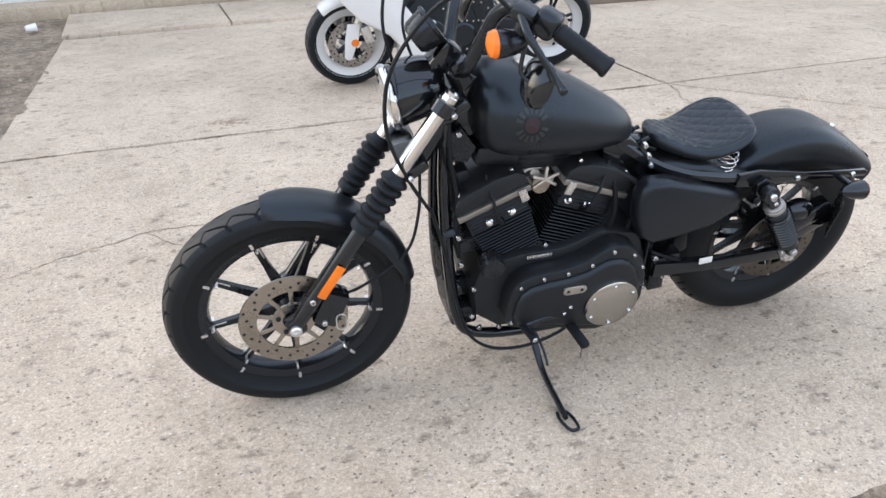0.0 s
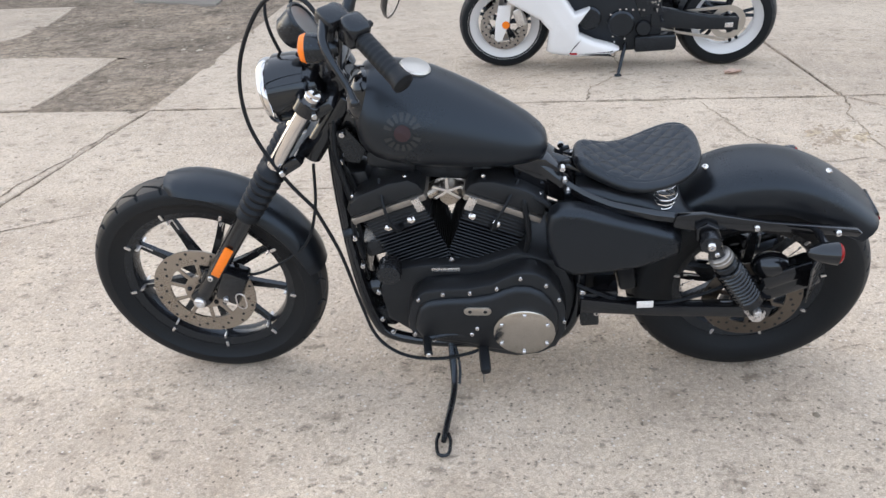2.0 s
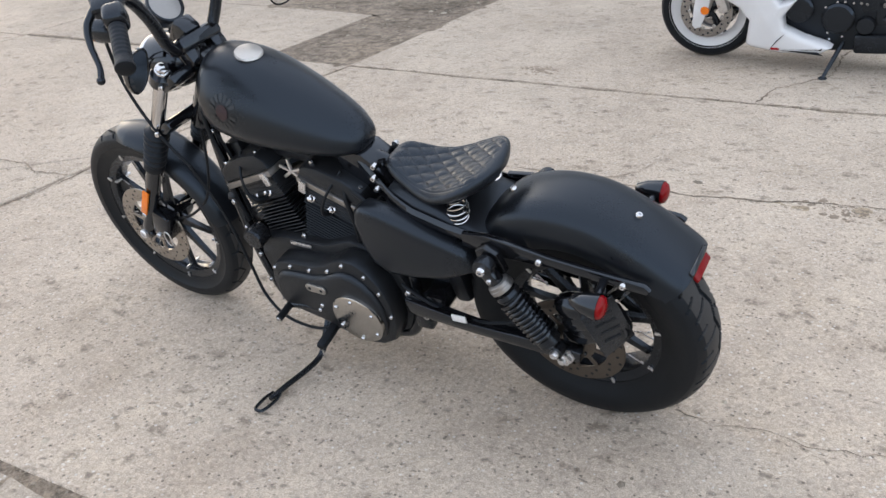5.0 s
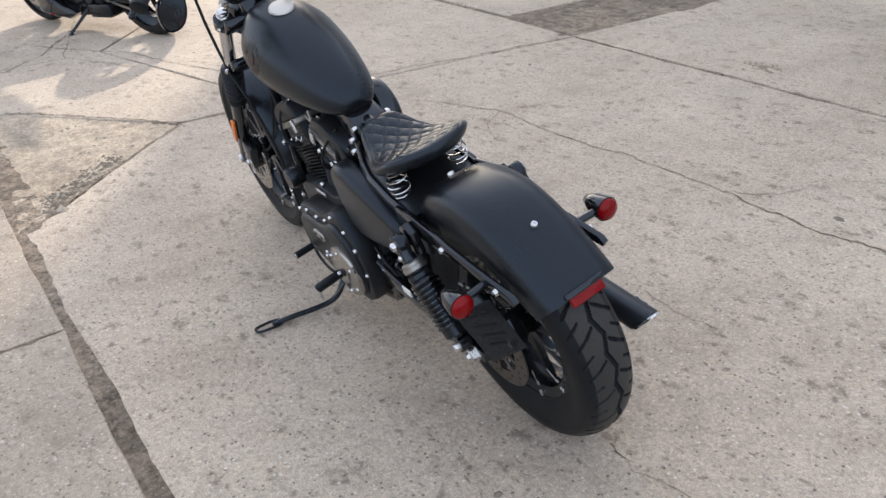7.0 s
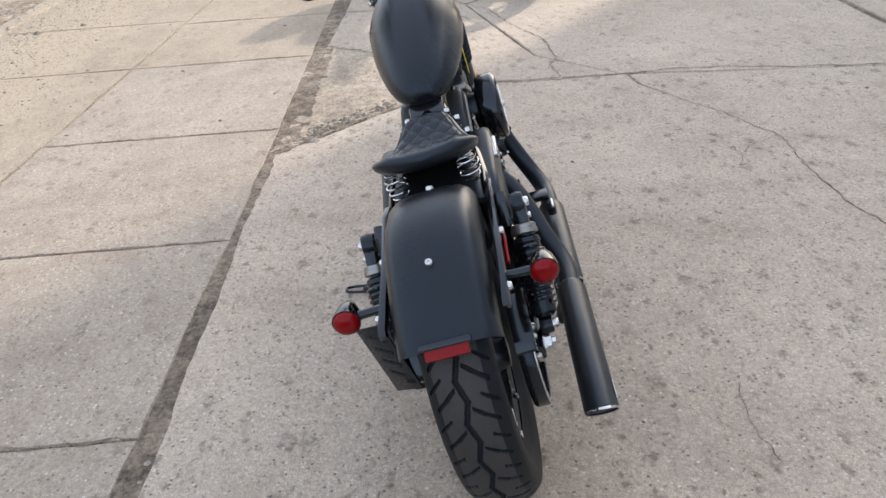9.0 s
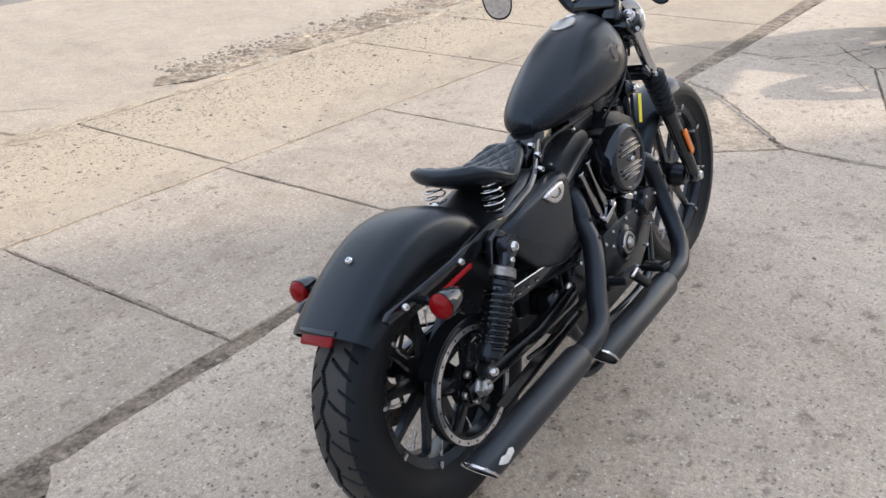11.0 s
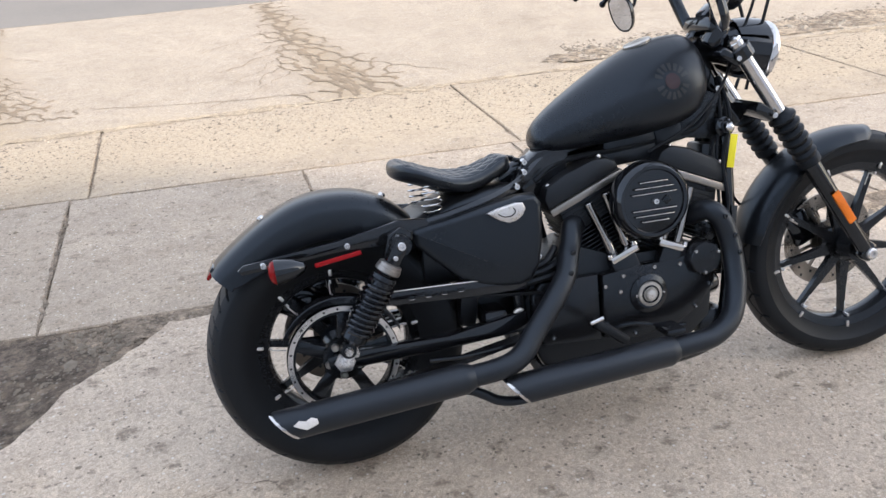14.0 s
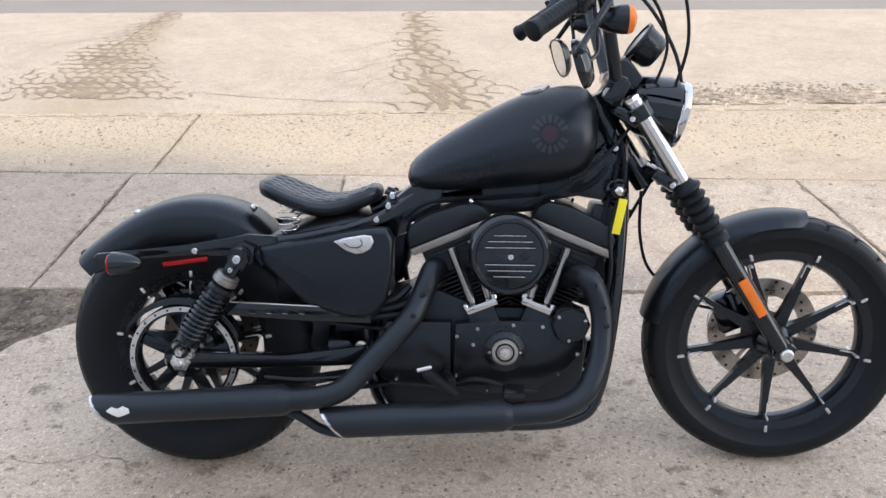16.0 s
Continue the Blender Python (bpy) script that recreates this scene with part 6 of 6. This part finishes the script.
crack_lines += [([(x, yM(x) + 0.01), (x, yS(x) - 0.03)], 0.0105) for x in xs[1:-1]]
crack_lines += [([(x, EDGE), (x, yM(x))], 0.0095) for x in low[1:-1]]
crack_lines += [([(a, yM(a)), (b, yM(b))], 0.006) for a, b in zip(xs, xs[1:])]
rnd = random.Random(4)
for pts, w in crack_lines:
    ob = new("crack", mesh_of("crack", ribbon(Shape(), pts, w * 0.55, rnd, rough=0.7), DIRT if w in (0.0105, 0.0095, 0.006) and pts[0][1] < 1.2 else JOINT, smooth=0))
    ob.parent = pavement


def crack_fan(name, spine, widths, cell, seed, label):
    """A net of cracks round uneven islands along a line, with long strays at the sides."""
    rnd = random.Random(seed)
    s, pts = Shape(), {}
    ys = [p[1] for p in reversed(spine)]
    y0, y1 = ys[0], ys[-1]
    def centre(y):
        return float(np.interp(y, ys, [p[0] for p in reversed(spine)])), float(np.interp(y, ys, list(reversed(widths))))
    rows = int((y1 - y0) / (cell * 1.5)) + 1
    def P(a, b):
        if (a, b) not in pts:
            y = y0 + b * cell * 1.5
            x = (a + b / 2) * cell
            q = Vector((x * 3.1, y * 2.3, seed))
            x += cell * (0.6 * noise.noise(q) + rnd.uniform(-0.3, 0.3))
            y += cell * (0.8 * noise.noise(q + Vector((7, 0, 0))) + rnd.uniform(-0.4, 0.4))
            pts[a, b] = Vector((centre(y)[0] + x, y))
        return pts[a, b]
    def U(a, b):
        return (P(a, b) + P(a + 1, b) + P(a, b + 1)) / 3
    def D(a, b):
        return (P(a + 1, b) + P(a + 1, b + 1) + P(a, b + 1)) / 3
    for b in range(rows):
        for a in range(-12 - b // 2, 13 - b // 2):
            p = U(a, b)
            for q in (D(a, b), D(a - 1, b), D(a, b - 1)):
                m = (p + q) / 2
                c, w = centre(m.y)
                d = abs(m.x - c) / w
                if m.y < y1 and d < 1 and rnd.random() < 1.2 - d * 0.75:
                    ribbon(s, [p, q], rnd.uniform(0.010, 0.030) * (1.35 - 0.95 * d), rnd, -0.0015 + rnd.uniform(0, 0.0014), 0.65, 0.025)
    # strays that fan out towards the lot
    for k in range(9):
        y = y0 + (y1 - y0) * rnd.uniform(0.25, 0.8)
        side = rnd.choice((-1, 1))
        c, w = centre(y)
        p = Vector((c + side * w * rnd.uniform(0.4, 0.9), y))
        line = [p]
        for i in range(rnd.randint(4, 9)):
            p = p + Vector((side * rnd.uniform(0.01, 0.12), rnd.uniform(0.02, 0.15)))
            if p.y < y1:
                line.append(p)
        if len(line) > 2:
            ribbon(s, line, rnd.uniform(0.003, 0.006), rnd, -0.0014 + rnd.uniform(0, 0.0012), 0.5, 0.03)
    ob = new("crack_net", mesh_of("crack_net", s, ROADCRACK, smooth=0))
    ob.parent = road
    return tagged(ob, label, kind="stuff")


ROADCRACK = simple("crack_dirt", (0.25, 0.195, 0.135), 0.92, vary=0.35, scale=20)
crack_fan("crack_net", [(0.9, -1.42), (0.98, -2.4), (1.08, -3.2), (1.12, -5.3)], [0.46, 0.36, 0.26, 0.18], 0.14, 3, "net of cracks in the road filled with dirt")
crack_fan("crack_net", [(3.35, -1.75), (3.6, -2.6), (3.75, -3.6), (3.72, -5.3)], [0.80, 0.52, 0.28, 0.16], 0.10, 5, "net of cracks in the road filled with dirt")
for x, y in ((0.95, -1.6), (1.05, -2.6), (1.12, -3.6), (1.12, -4.6), (3.72, -3.2), (3.74, -4.2), (3.73, -5.0)):
    ob = new("road_stain", mesh_of("road_stain", ribbon(Shape(), [(x, y + 0.45), (x + 0.02, y), (x + 0.04, y - 0.5)], 0.028, rnd, -0.0022, 0.5), ROADCRACK, smooth=0))
    ob.parent = road
for pts, w in (([(2.6, -1.9), (2.2, -1.75), (1.6, -1.62), (1.2, -1.6)], 0.004), ([(3.0, -4.8), (2.6, -4.7), (2.3, -4.75)], 0.004), ([(4.6, -2.2), (5.2, -2.5), (6.0, -2.4)], 0.006), ([(-2.2, -3.0), (-1.4, -3.1), (-0.6, -3.0)], 0.003)):
    ob = new("road_crack", mesh_of("road_crack", ribbon(Shape(), pts, w, rnd, -0.0015), ROADCRACK, smooth=0))
    ob.parent = road


def stones(name, n, place, size, mat, label, seed, z=0.0):
    """Loose grit: many small faceted pebbles in one object."""
    rnd = random.Random(seed)
    s = Shape()
    base = [(1, 0, 0), (0.3, 0.95, 0), (-0.8, 0.6, 0), (-0.8, -0.6, 0), (0.3, -0.95, 0), (0.1, 0.1, 0.8), (-0.2, -0.1, 0.7)]
    faces = [(0, 1, 5), (1, 2, 5), (2, 6, 5), (2, 3, 6), (3, 4, 6), (4, 0, 5, 6)]
    for _ in range(n):
        x, y = place(rnd)
        r = rnd.lognormvariate(math.log(size), 0.5)
        a = rnd.uniform(0, math.tau)
        sx, sz = rnd.uniform(0.7, 1.5), rnd.uniform(0.4, 0.9)
        s.add([(x + (px_ * sx * math.cos(a) - py_ * math.sin(a)) * r, y + (px_ * sx * math.sin(a) + py_ * math.cos(a)) * r, z + pz_ * r * sz) for px_, py_, pz_ in base], faces)
    ob = new(name, mesh_of(name, s, mat, smooth=0))
    return tagged(ob, label, "gravel", kind="stuff")


RUBBLE = soil("road_rubble", (0.42, 0.345, 0.26), (0.23, 0.185, 0.138))
PEBBLE = simple("pebble", (0.38, 0.335, 0.27), 0.85, vary=0.45, scale=6)
SOILPEB = simple("soil_crumb", (0.27, 0.22, 0.17), 0.92, vary=0.35, scale=8)
DARKPEB = simple("dark_crumb", (0.2, 0.17, 0.135), 0.9, vary=0.4, scale=8)
stones("road_side_gravel", 9000, lambda r: (r.uniform(-6, 6), min(0.2, EDGE + abs(r.gauss(0, 0.55)))), 0.0032, PEBBLE, "fine pale gravel along the road edge", 1)
stones("dark_gravel", 16000, lambda r: (r.uniform(-6, 6), min(0.3, EDGE + 0.05 + abs(r.gauss(0, 0.5)))), 0.0031, DARKPEB, "dark crumbs along the road edge", 2)
stones("lot_crumbs", 1800, lambda r: (r.uniform(-3.5, 4.5), r.uniform(-0.1, 6.5)), 0.0026, DARKPEB, "dark crumbs scattered on the concrete", 14)
stones("lot_grit", 3200, lambda r: (r.uniform(-3.5, 4.5), r.uniform(-0.2, 6.5)), 0.0024, PEBBLE, "scattered grit on the concrete", 3)
stones("joint_crumbs", 1100, lambda r: (lambda x: (x, yS(x) + r.gauss(0, 0.022 if x > 0.8 else 0.014)))(r.uniform(-5, 2.4)), 0.0026, SOILPEB, "brown crumbs in the wide joint", 9, -0.004)
stones("dirt_pebbles", 2600, lambda r: (lambda x: (x, r.uniform(1.0, min(2.1, 1.12 + 0.6 * (x - 2.2)))))(r.uniform(2.25, 4.6)), 0.005, DARKPEB, "dark crumbs in the damp dirt", 11, -0.008)
# shadow strip inside the patch's lower edge, made of dark crumbs
stones("patch_edge_crumbs", 700, lambda r: (lambda u: (-0.98 + 0.56 * u - abs(r.gauss(0, 0.07)), 1.72 - 0.58 * u - abs(r.gauss(0, 0.05))))(r.random()), 0.006, DARKPEB, "dark crumbs standing in for shadow along the broken edge", 13, -0.006)
stones("spall_crumbs", 900, lambda r: (lambda c: (r.gauss(c[0], c[2]), r.gauss(c[1], c[2] * 0.6)))(r.choice(((2.8, 3.84, 0.1), (2.72, 3.74, 0.06), (2.18, 3.37, 0.09), (0.33, 4.88, 0.06)))), 0.0062, SOILPEB, "brown crumbs where the slab has spalled", 12, -0.002)
stones("yard_gravel", 900, lambda r: (r.uniform(-4.5, -0.9), r.uniform(5.3, 8.2)), 0.009, PEBBLE, "pebbles in the muddy dirt", 4, -0.012)
stones("crumbled_edge", 2200, lambda r: (-4.6 + 3.9 * r.random(), -1.72 - 0.12 * math.sin(3 * r.random()) + r.gauss(0, 0.11)), 0.008, DARKPEB, "crumbled dark asphalt lumps at the road edge", 6, -0.004)
stones("crumbled_chips", 1100, lambda r: (-4.6 + 3.9 * r.random(), -1.62 + r.gauss(0, 0.13)), 0.009, PEBBLE, "pale concrete chips at the road edge", 7, -0.004)
stones("patch_gravel", 700, lambda r: (lambda u, v: (-2.25 + 1.75 * u, 1.2 + 0.75 * v * min(1, 1.9 * (1 - abs(u - 0.55) * 1.7))))(r.random(), r.random()), 0.007, PEBBLE, "loose chips in the broken patch", 8, -0.008)
patch("road_edge_rubble", [(-4.8, -2.0), (-0.55, -1.75), (-0.4, -1.6), (-0.7, -1.46), (-4.8, -1.52)], RUBBLE, 0.001, "crumbled edge of the road slab", 0.012, 0.04)

# ---- shop front at the back of the lot ----
def block(outline, z0, z1, bev=0.012):
    s = Shape().prism(outline, -z0, -z1, bev)
    s.v = [(x, z, -y) for x, y, z in s.v]
    return s


apron = tagged(new("apron"), "slightly raised concrete strip in front of the shop", kind="structure")
for (a, b) in ((-0.78, 0.72), (0.735, 3.0), (3.015, 6.0), (6.015, 9.0)):
    ya, yb = 8.24 - 0.075 * (a + 0.78), 8.24 - 0.075 * (b + 0.78)
    ob = new("slab", mesh_of("slab", block([(a, ya), (b, yb), (b, yb + 1.25), (a, ya + 1.25)], -0.04, 0.035), CONC))
    ob.parent = apron
structure("foundation", block([(-14, 10.35), (0.72, 9.42), (12, 8.62), (12, 9.9), (-14, 11.2)], -0.04, 0.13, 0.02), CONC_OLD, "worn concrete foundation ledge with chipped edge")
wallm = Shape()
wallm.add([(-12.6, 10.6, 0.12), (16, 9.0, 0.12), (16, 17, 0.12), (-12.6, 18, 0.12), (-12.6, 10.6, 7.88), (16, 9.0, 7.88), (16, 17, 7.88), (-12.6, 18, 7.88)], [(0, 1, 5, 4), (1, 2, 6, 5), (2, 3, 7, 6), (3, 0, 4, 7), (4, 5, 6, 7)])
wall = structure("wall_shop", wallm, WALL, "pale painted shop wall", smooth=0)
for k in range(34):
    z = 0.2 + k * 0.22
    ob = new("siding_board", mesh_of("siding_board", Shape().add([(-12.6, 10.58, z), (16, 8.98, z), (16, 8.955, z + 0.004), (-12.6, 10.555, z + 0.004), (-12.6, 10.59, z + 0.21), (16, 8.99, z + 0.21)], [(0, 1, 2, 3), (3, 2, 5, 4)]), WALL, smooth=0))
    ob.parent = wall


def timber(x, y, z, ln, w, h, yaw, label):
    ob = new("timber", mesh_of("timber", Shape().box((0, 0, h / 2), (ln, w, h), bev=0.008), WOOD))
    ob.matrix_world = pose(x, y, z, 0, 0, yaw)
    return tagged(ob, label, "timber", "timbers along the shop")


timber(2.05, 9.05, 0.035, 0.75, 0.16, 0.10, -4, "weathered grey timber lying along the shop")
timber(2.95, 8.95, 0.035, 0.95, 0.18, 0.13, -5, "weathered brown timber lying along the shop")
timber(4.6, 7.35, 0.0, 1.3, 0.16, 0.12, -8, "weathered brown timber lying on the lot")
timber(6.0, 7.1, 0.0, 1.2, 0.16, 0.12, -9, "weathered brown timber lying on the lot")
cup = new("foam_cup", mesh_of("foam_cup", Shape().lathe([(0.03, 0), (0.032, 0.005), (0.04, 0.09), (0.043, 0.092), (0.043, 0.096), (0.037, 0.094), (0.03, 0.012)], (0, 0, 0.04), (1, 0.3, 0.05), 18), WHITE))
cup.matrix_world = pose(-1.12, 8.75, 0.0)
tagged(cup, "crushed white foam cup lying in the dirt", "cup")


# ---- two parked sport motorcycles ----
def sport_bike(label, paint, rim_mat, m, light=True):
    b = tagged(new("sport_motorcycle"), label, "motorcycle")
    b.matrix_world = m
    for name, c, R, half, bead in (("front_wheel", (1.40, 0, 0.298), 0.298, 0.058, 0.236), ("rear_wheel", (0, 0, 0.31), 0.312, 0.092, 0.238)):
        mm = pose(*c)
        w = part(name, rim_shape(bead, half, 0.05, 0.006), rim_mat, b, "wide painted wheel rim", mm)
        part("tyre", tyre(R, half, bead, 20, "front", 120), RUBBER, w, "", mm, smooth=30)
        part("hub", Shape().cyl((0, -0.06, 0), (0, 0.06, 0), 0.04), SATIN, w, "", mm)
        for k in range(5):
            a = math.tau * k / 5 + 0.5
            for o in (-0.13, 0.13):
                part("spoke", Shape().cyl((0.035 * math.cos(a), 0, 0.035 * math.sin(a)), ((bead - 0.02) * math.cos(a + o), 0, (bead - 0.02) * math.sin(a + o)), 0.014, 0.010, 8), SATIN, w, "", mm)
        if name == "front_wheel":
            for y in (0.075, -0.075):
                d = part("brake_disc", Shape().lathe([(0.105, -0.003), (0.155, -0.003), (0.155, 0.003), (0.105, 0.003)], (0, y, 0), (0, 1, 0), 48, closed=True), RODCHROME, w, "drilled brake disc", mm)
                holes = Shape()
                for k in range(30):
                    a = math.tau * k / 30
                    rr = 0.117 + 0.026 * (k % 3) / 2
                    holes.lathe([(0.006, 0), (0.006, 0.001)], (rr * math.cos(a), y + math.copysign(0.003, y), rr * math.sin(a)), (0, y, 0), 8)
                tagged(part("disc_hole", holes, WRINKLE, w, "dark drilled holes", mm), kind="stuff")
                for k in range(9):
                    a = math.tau * k / 9
                    part("disc_button", bolt((0.098 * math.cos(a), y, 0.098 * math.sin(a)), (0, y, 0), 0.011, 0.006), STEEL, w, "", mm)
        else:
            part("sprocket", Shape().lathe([(0.07, -0.003), (0.105, -0.003), (0.108, 0.003), (0.07, 0.003)], (0, 0.105, 0), (0, 1, 0), 42, closed=True), STEEL, w, "steel sprocket", mm)
    for s in (1, -1):
        part("fork_leg", Shape().cyl((1.405, 0.11 * s, 0.30), (1.30, 0.105 * s, 0.60), 0.028).cyl((1.30, 0.105 * s, 0.58), (1.24, 0.10 * s, 0.86), 0.024), STEEL, b, "dull metal fork leg")
        part("brake_caliper", Shape().box((1.30, 0.10 * s, 0.37), (0.06, 0.05, 0.12), (0, 20, 0), 0.012), ALU, b, "bare metal brake caliper")
        part("fork_guard", Shape().prism([(1.46, 0.24), (1.44, 0.22), (1.41, 0.23), (1.36, 0.36), (1.35, 0.46), (1.43, 0.46), (1.45, 0.36)], s * 0.135, s * 0.15, 0.005), paint, b, "painted fender leg")
        part("fork_reflector", Shape().lathe([(0.026, 0), (0.024, 0.006), (0.0001, 0.008)], (1.385, s * 0.148, 0.335), (0, s, 0), 20), AMBER, b, "round amber reflector")
        # side fairing with its lower belly
        part("side_fairing", Shape().prism([(1.36, 0.50), (1.17, 0.39), (1.11, 0.32), (1.125, 0.185), (1.09, 0.165), (0.92, 0.140), (0.72, 0.150), (0.665, 0.185), (0.70, 0.205), (0.82, 0.240), (0.92, 0.285), (0.93, 0.35), (0.86, 0.45), (0.95, 0.42), (0.99, 0.48), (1.08, 0.60), (1.02, 0.74), (1.10, 0.84), (1.36, 0.86), (1.48, 0.76), (1.50, 0.66)], s * 0.13, s * 0.24, 0.03, seg=3), paint, b, "painted side fairing", smooth=50)
        part("fairing_stripe", Shape().prism([(0.99, 0.155), (0.95, 0.22), (0.905, 0.268), (0.95, 0.21)], s * 0.241, s * 0.243, 0.0), SATIN, b, "")
        part("fairing_stripe", Shape().prism([(0.93, 0.165), (0.70, 0.15), (0.73, 0.168)], s * 0.241, s * 0.243, 0.0), SATIN, b, "")
        part("fairing_mark", Shape().prism([(0.975, 0.165), (0.93, 0.165), (0.935, 0.178), (0.98, 0.178)], s * 0.241, s * 0.243, 0.0), REDBAR, b, "red worn mark as a plain bar")
        part("swingarm_side", Shape().prism([(-0.06, 0.27), (-0.06, 0.35), (0.12, 0.37), (0.48, 0.44), (0.48, 0.30), (0.2, 0.28)], s * 0.115, s * 0.15, 0.012), SATIN, b, "black swingarm")
        part("axle_block", Shape().box((0.0, s * 0.153, 0.31), (0.05, 0.015, 0.03), bev=0.004), ALU, b, "bare axle block")
        part("frame_spar", Shape().prism([(0.42, 0.40), (0.46, 0.56), (0.8, 0.72), (1.1, 0.86), (1.14, 0.78), (0.82, 0.60), (0.6, 0.50), (0.54, 0.36)], s * 0.11, s * 0.15, 0.015), SATIN, b, "black frame spar")
        part("foot_peg", Shape().cyl((0.42, s * 0.15, 0.37), (0.42, s * 0.26, 0.37), 0.011), SATIN, b, "")
    part("front_fender", fender([(1.40 + 0.315 * math.cos(radians(a)), 0.298 + 0.315 * math.sin(radians(a))) for a in range(150, 44, -9)], lambda t: [(-0.075, 0.05), (-0.07, 0.02), (-0.045, 0.004), (0, 0), (0.045, 0.004), (0.07, 0.02), (0.075, 0.05)]), paint, b, "", smooth=50)
    part("engine", Shape().prism([(0.40, 0.20), (0.42, 0.52), (0.62, 0.62), (0.95, 0.62), (1.08, 0.45), (1.02, 0.20), (0.75, 0.13), (0.5, 0.15)], -0.14, 0.14, 0.02), WRINKLE, b, "dark engine block")
    for x, z, r in ((0.86, 0.37, 0.075), (0.66, 0.33, 0.085), (0.52, 0.30, 0.05)):
        part("engine_cover", Shape().lathe([(r, 0), (r, 0.02), (r * 0.85, 0.032), (0.0001, 0.034)], (x, 0.138, z), (0, 1, 0), 32), SATIN, b, "round engine cover")
    for k in range(30):
        r2 = random.Random(k * 7 + 1)
        part("engine_bolt", bolt((r2.uniform(0.42, 0.95), 0.141, r2.uniform(0.2, 0.55)), (0, 1, 0), 0.008, 0.01), CHROME, b, "")
    part("exhaust_box", Shape().box((0.44, 0.02, 0.20), (0.26, 0.30, 0.11), (0, 3, 0), 0.02), SATIN, b, "black exhaust box")
    part("chain", Shape().prism([(0.0, 0.418), (0.52, 0.37), (0.52, 0.355), (0.0, 0.40)], 0.10, 0.112, 0.001).prism([(0.0, 0.205), (0.52, 0.30), (0.52, 0.285), (0.0, 0.188)], 0.10, 0.112, 0.001), STEEL, b, "steel drive chain")
    part("fuel_tank", Shape().ball((0.80, 0, 0.80), (0.26, 0.16, 0.13), 20), paint, b, "", smooth=60)
    part("seat", Shape().box((0.42, 0, 0.80), (0.34, 0.24, 0.06), (0, -4, 0), 0.025), LEATHER, b, "black seat")
    part("tail", Shape().prism([(0.55, 0.72), (0.5, 0.80), (0.2, 0.86), (-0.12, 0.95), (-0.2, 0.93), (0.1, 0.80)], -0.10, 0.10, 0.03, seg=3), paint, b, "painted tail fairing", smooth=50)
    part("nose", Shape().prism([(1.10, 0.84), (1.36, 0.84), (1.56, 0.80), (1.50, 0.92), (1.25, 1.08), (1.15, 1.06)], -0.15, 0.15, 0.05, seg=3), paint, b, "painted nose fairing", smooth=50)
    part("handlebar", Shape().tube([(1.18, 0.33, 0.86), (1.24, 0.15, 0.89), (1.24, -0.15, 0.89), (1.18, -0.33, 0.86)], 0.013, 10, 5), SATIN, b, "")
    part("rear_hugger", fender([(0.335 * math.cos(radians(a)), 0.31 + 0.335 * math.sin(radians(a))) for a in range(10, 116, 9)], lambda t: [(-0.1, 0.04), (-0.085, 0.01), (0, 0), (0.085, 0.01), (0.1, 0.04)]), SATIN, b, "", smooth=50)
    inv = m.inverted()
    f = m @ Vector((0.675, 0.335, 0))
    f.z = 0.008
    foot = inv @ f
    part("side_stand", Shape().tube([(0.62, 0.12, 0.2), foot.lerp(Vector((0.62, 0.12, 0.2)), 0.4), foot], [0.014, 0.012, 0.010], 10, 3).ball(foot, (0.025, 0.018, 0.008), 10), SATIN, b, "black side stand")
    return b


sport_bike("white sport motorcycle with white wheel rims on its side stand", WHITEP, WHITEP, Matrix.Translation((2.63, 5.31, 0)) @ pose(0, 0, 0, -9, 0, 174.4))
sport_bike("black sport motorcycle parked in the sun on its side stand", BLACK, SATIN, Matrix.Translation((-3.46, 2.78, 0)) @ pose(0, 0, 0, -9, 0, 200))


# ---- dry leaf and a spalled place on the lot ----
DRYLEAF = simple("dry_leaf", (0.50, 0.36, 0.30), 0.7, vary=0.25, scale=40)
leaf_s, rl = Shape(), random.Random(21)
leaf_rows = []
for i in range(9):
    u = i / 8
    w = 0.028 * math.sin(math.pi * min(0.97, 0.08 + 0.9 * u)) ** 0.8 + 0.002
    leaf_rows.append([(0.11 * u - 0.055, w * v, 0.006 + 0.016 * abs(v) ** 1.5 + 0.007 * math.sin(5 * u + 2 * v) ** 2 + rl.uniform(0, 0.002)) for v in (-1, -0.5, 0, 0.5, 1)])
leaf_s.rings(leaf_rows, closed=False, caps=False)
leaf_s.rings([[(x, y, z - 0.002) for x, y, z in r] for r in leaf_rows], closed=False, caps=False)
leaf = new("dry_leaf", mesh_of("dry_leaf", leaf_s, DRYLEAF, smooth=50))
leaf.matrix_world = pose(2.633, 5.003, -0.002, 0, 0, 12)
tagged(leaf, "curled pale brown dry leaf lying on the concrete", "leaf")
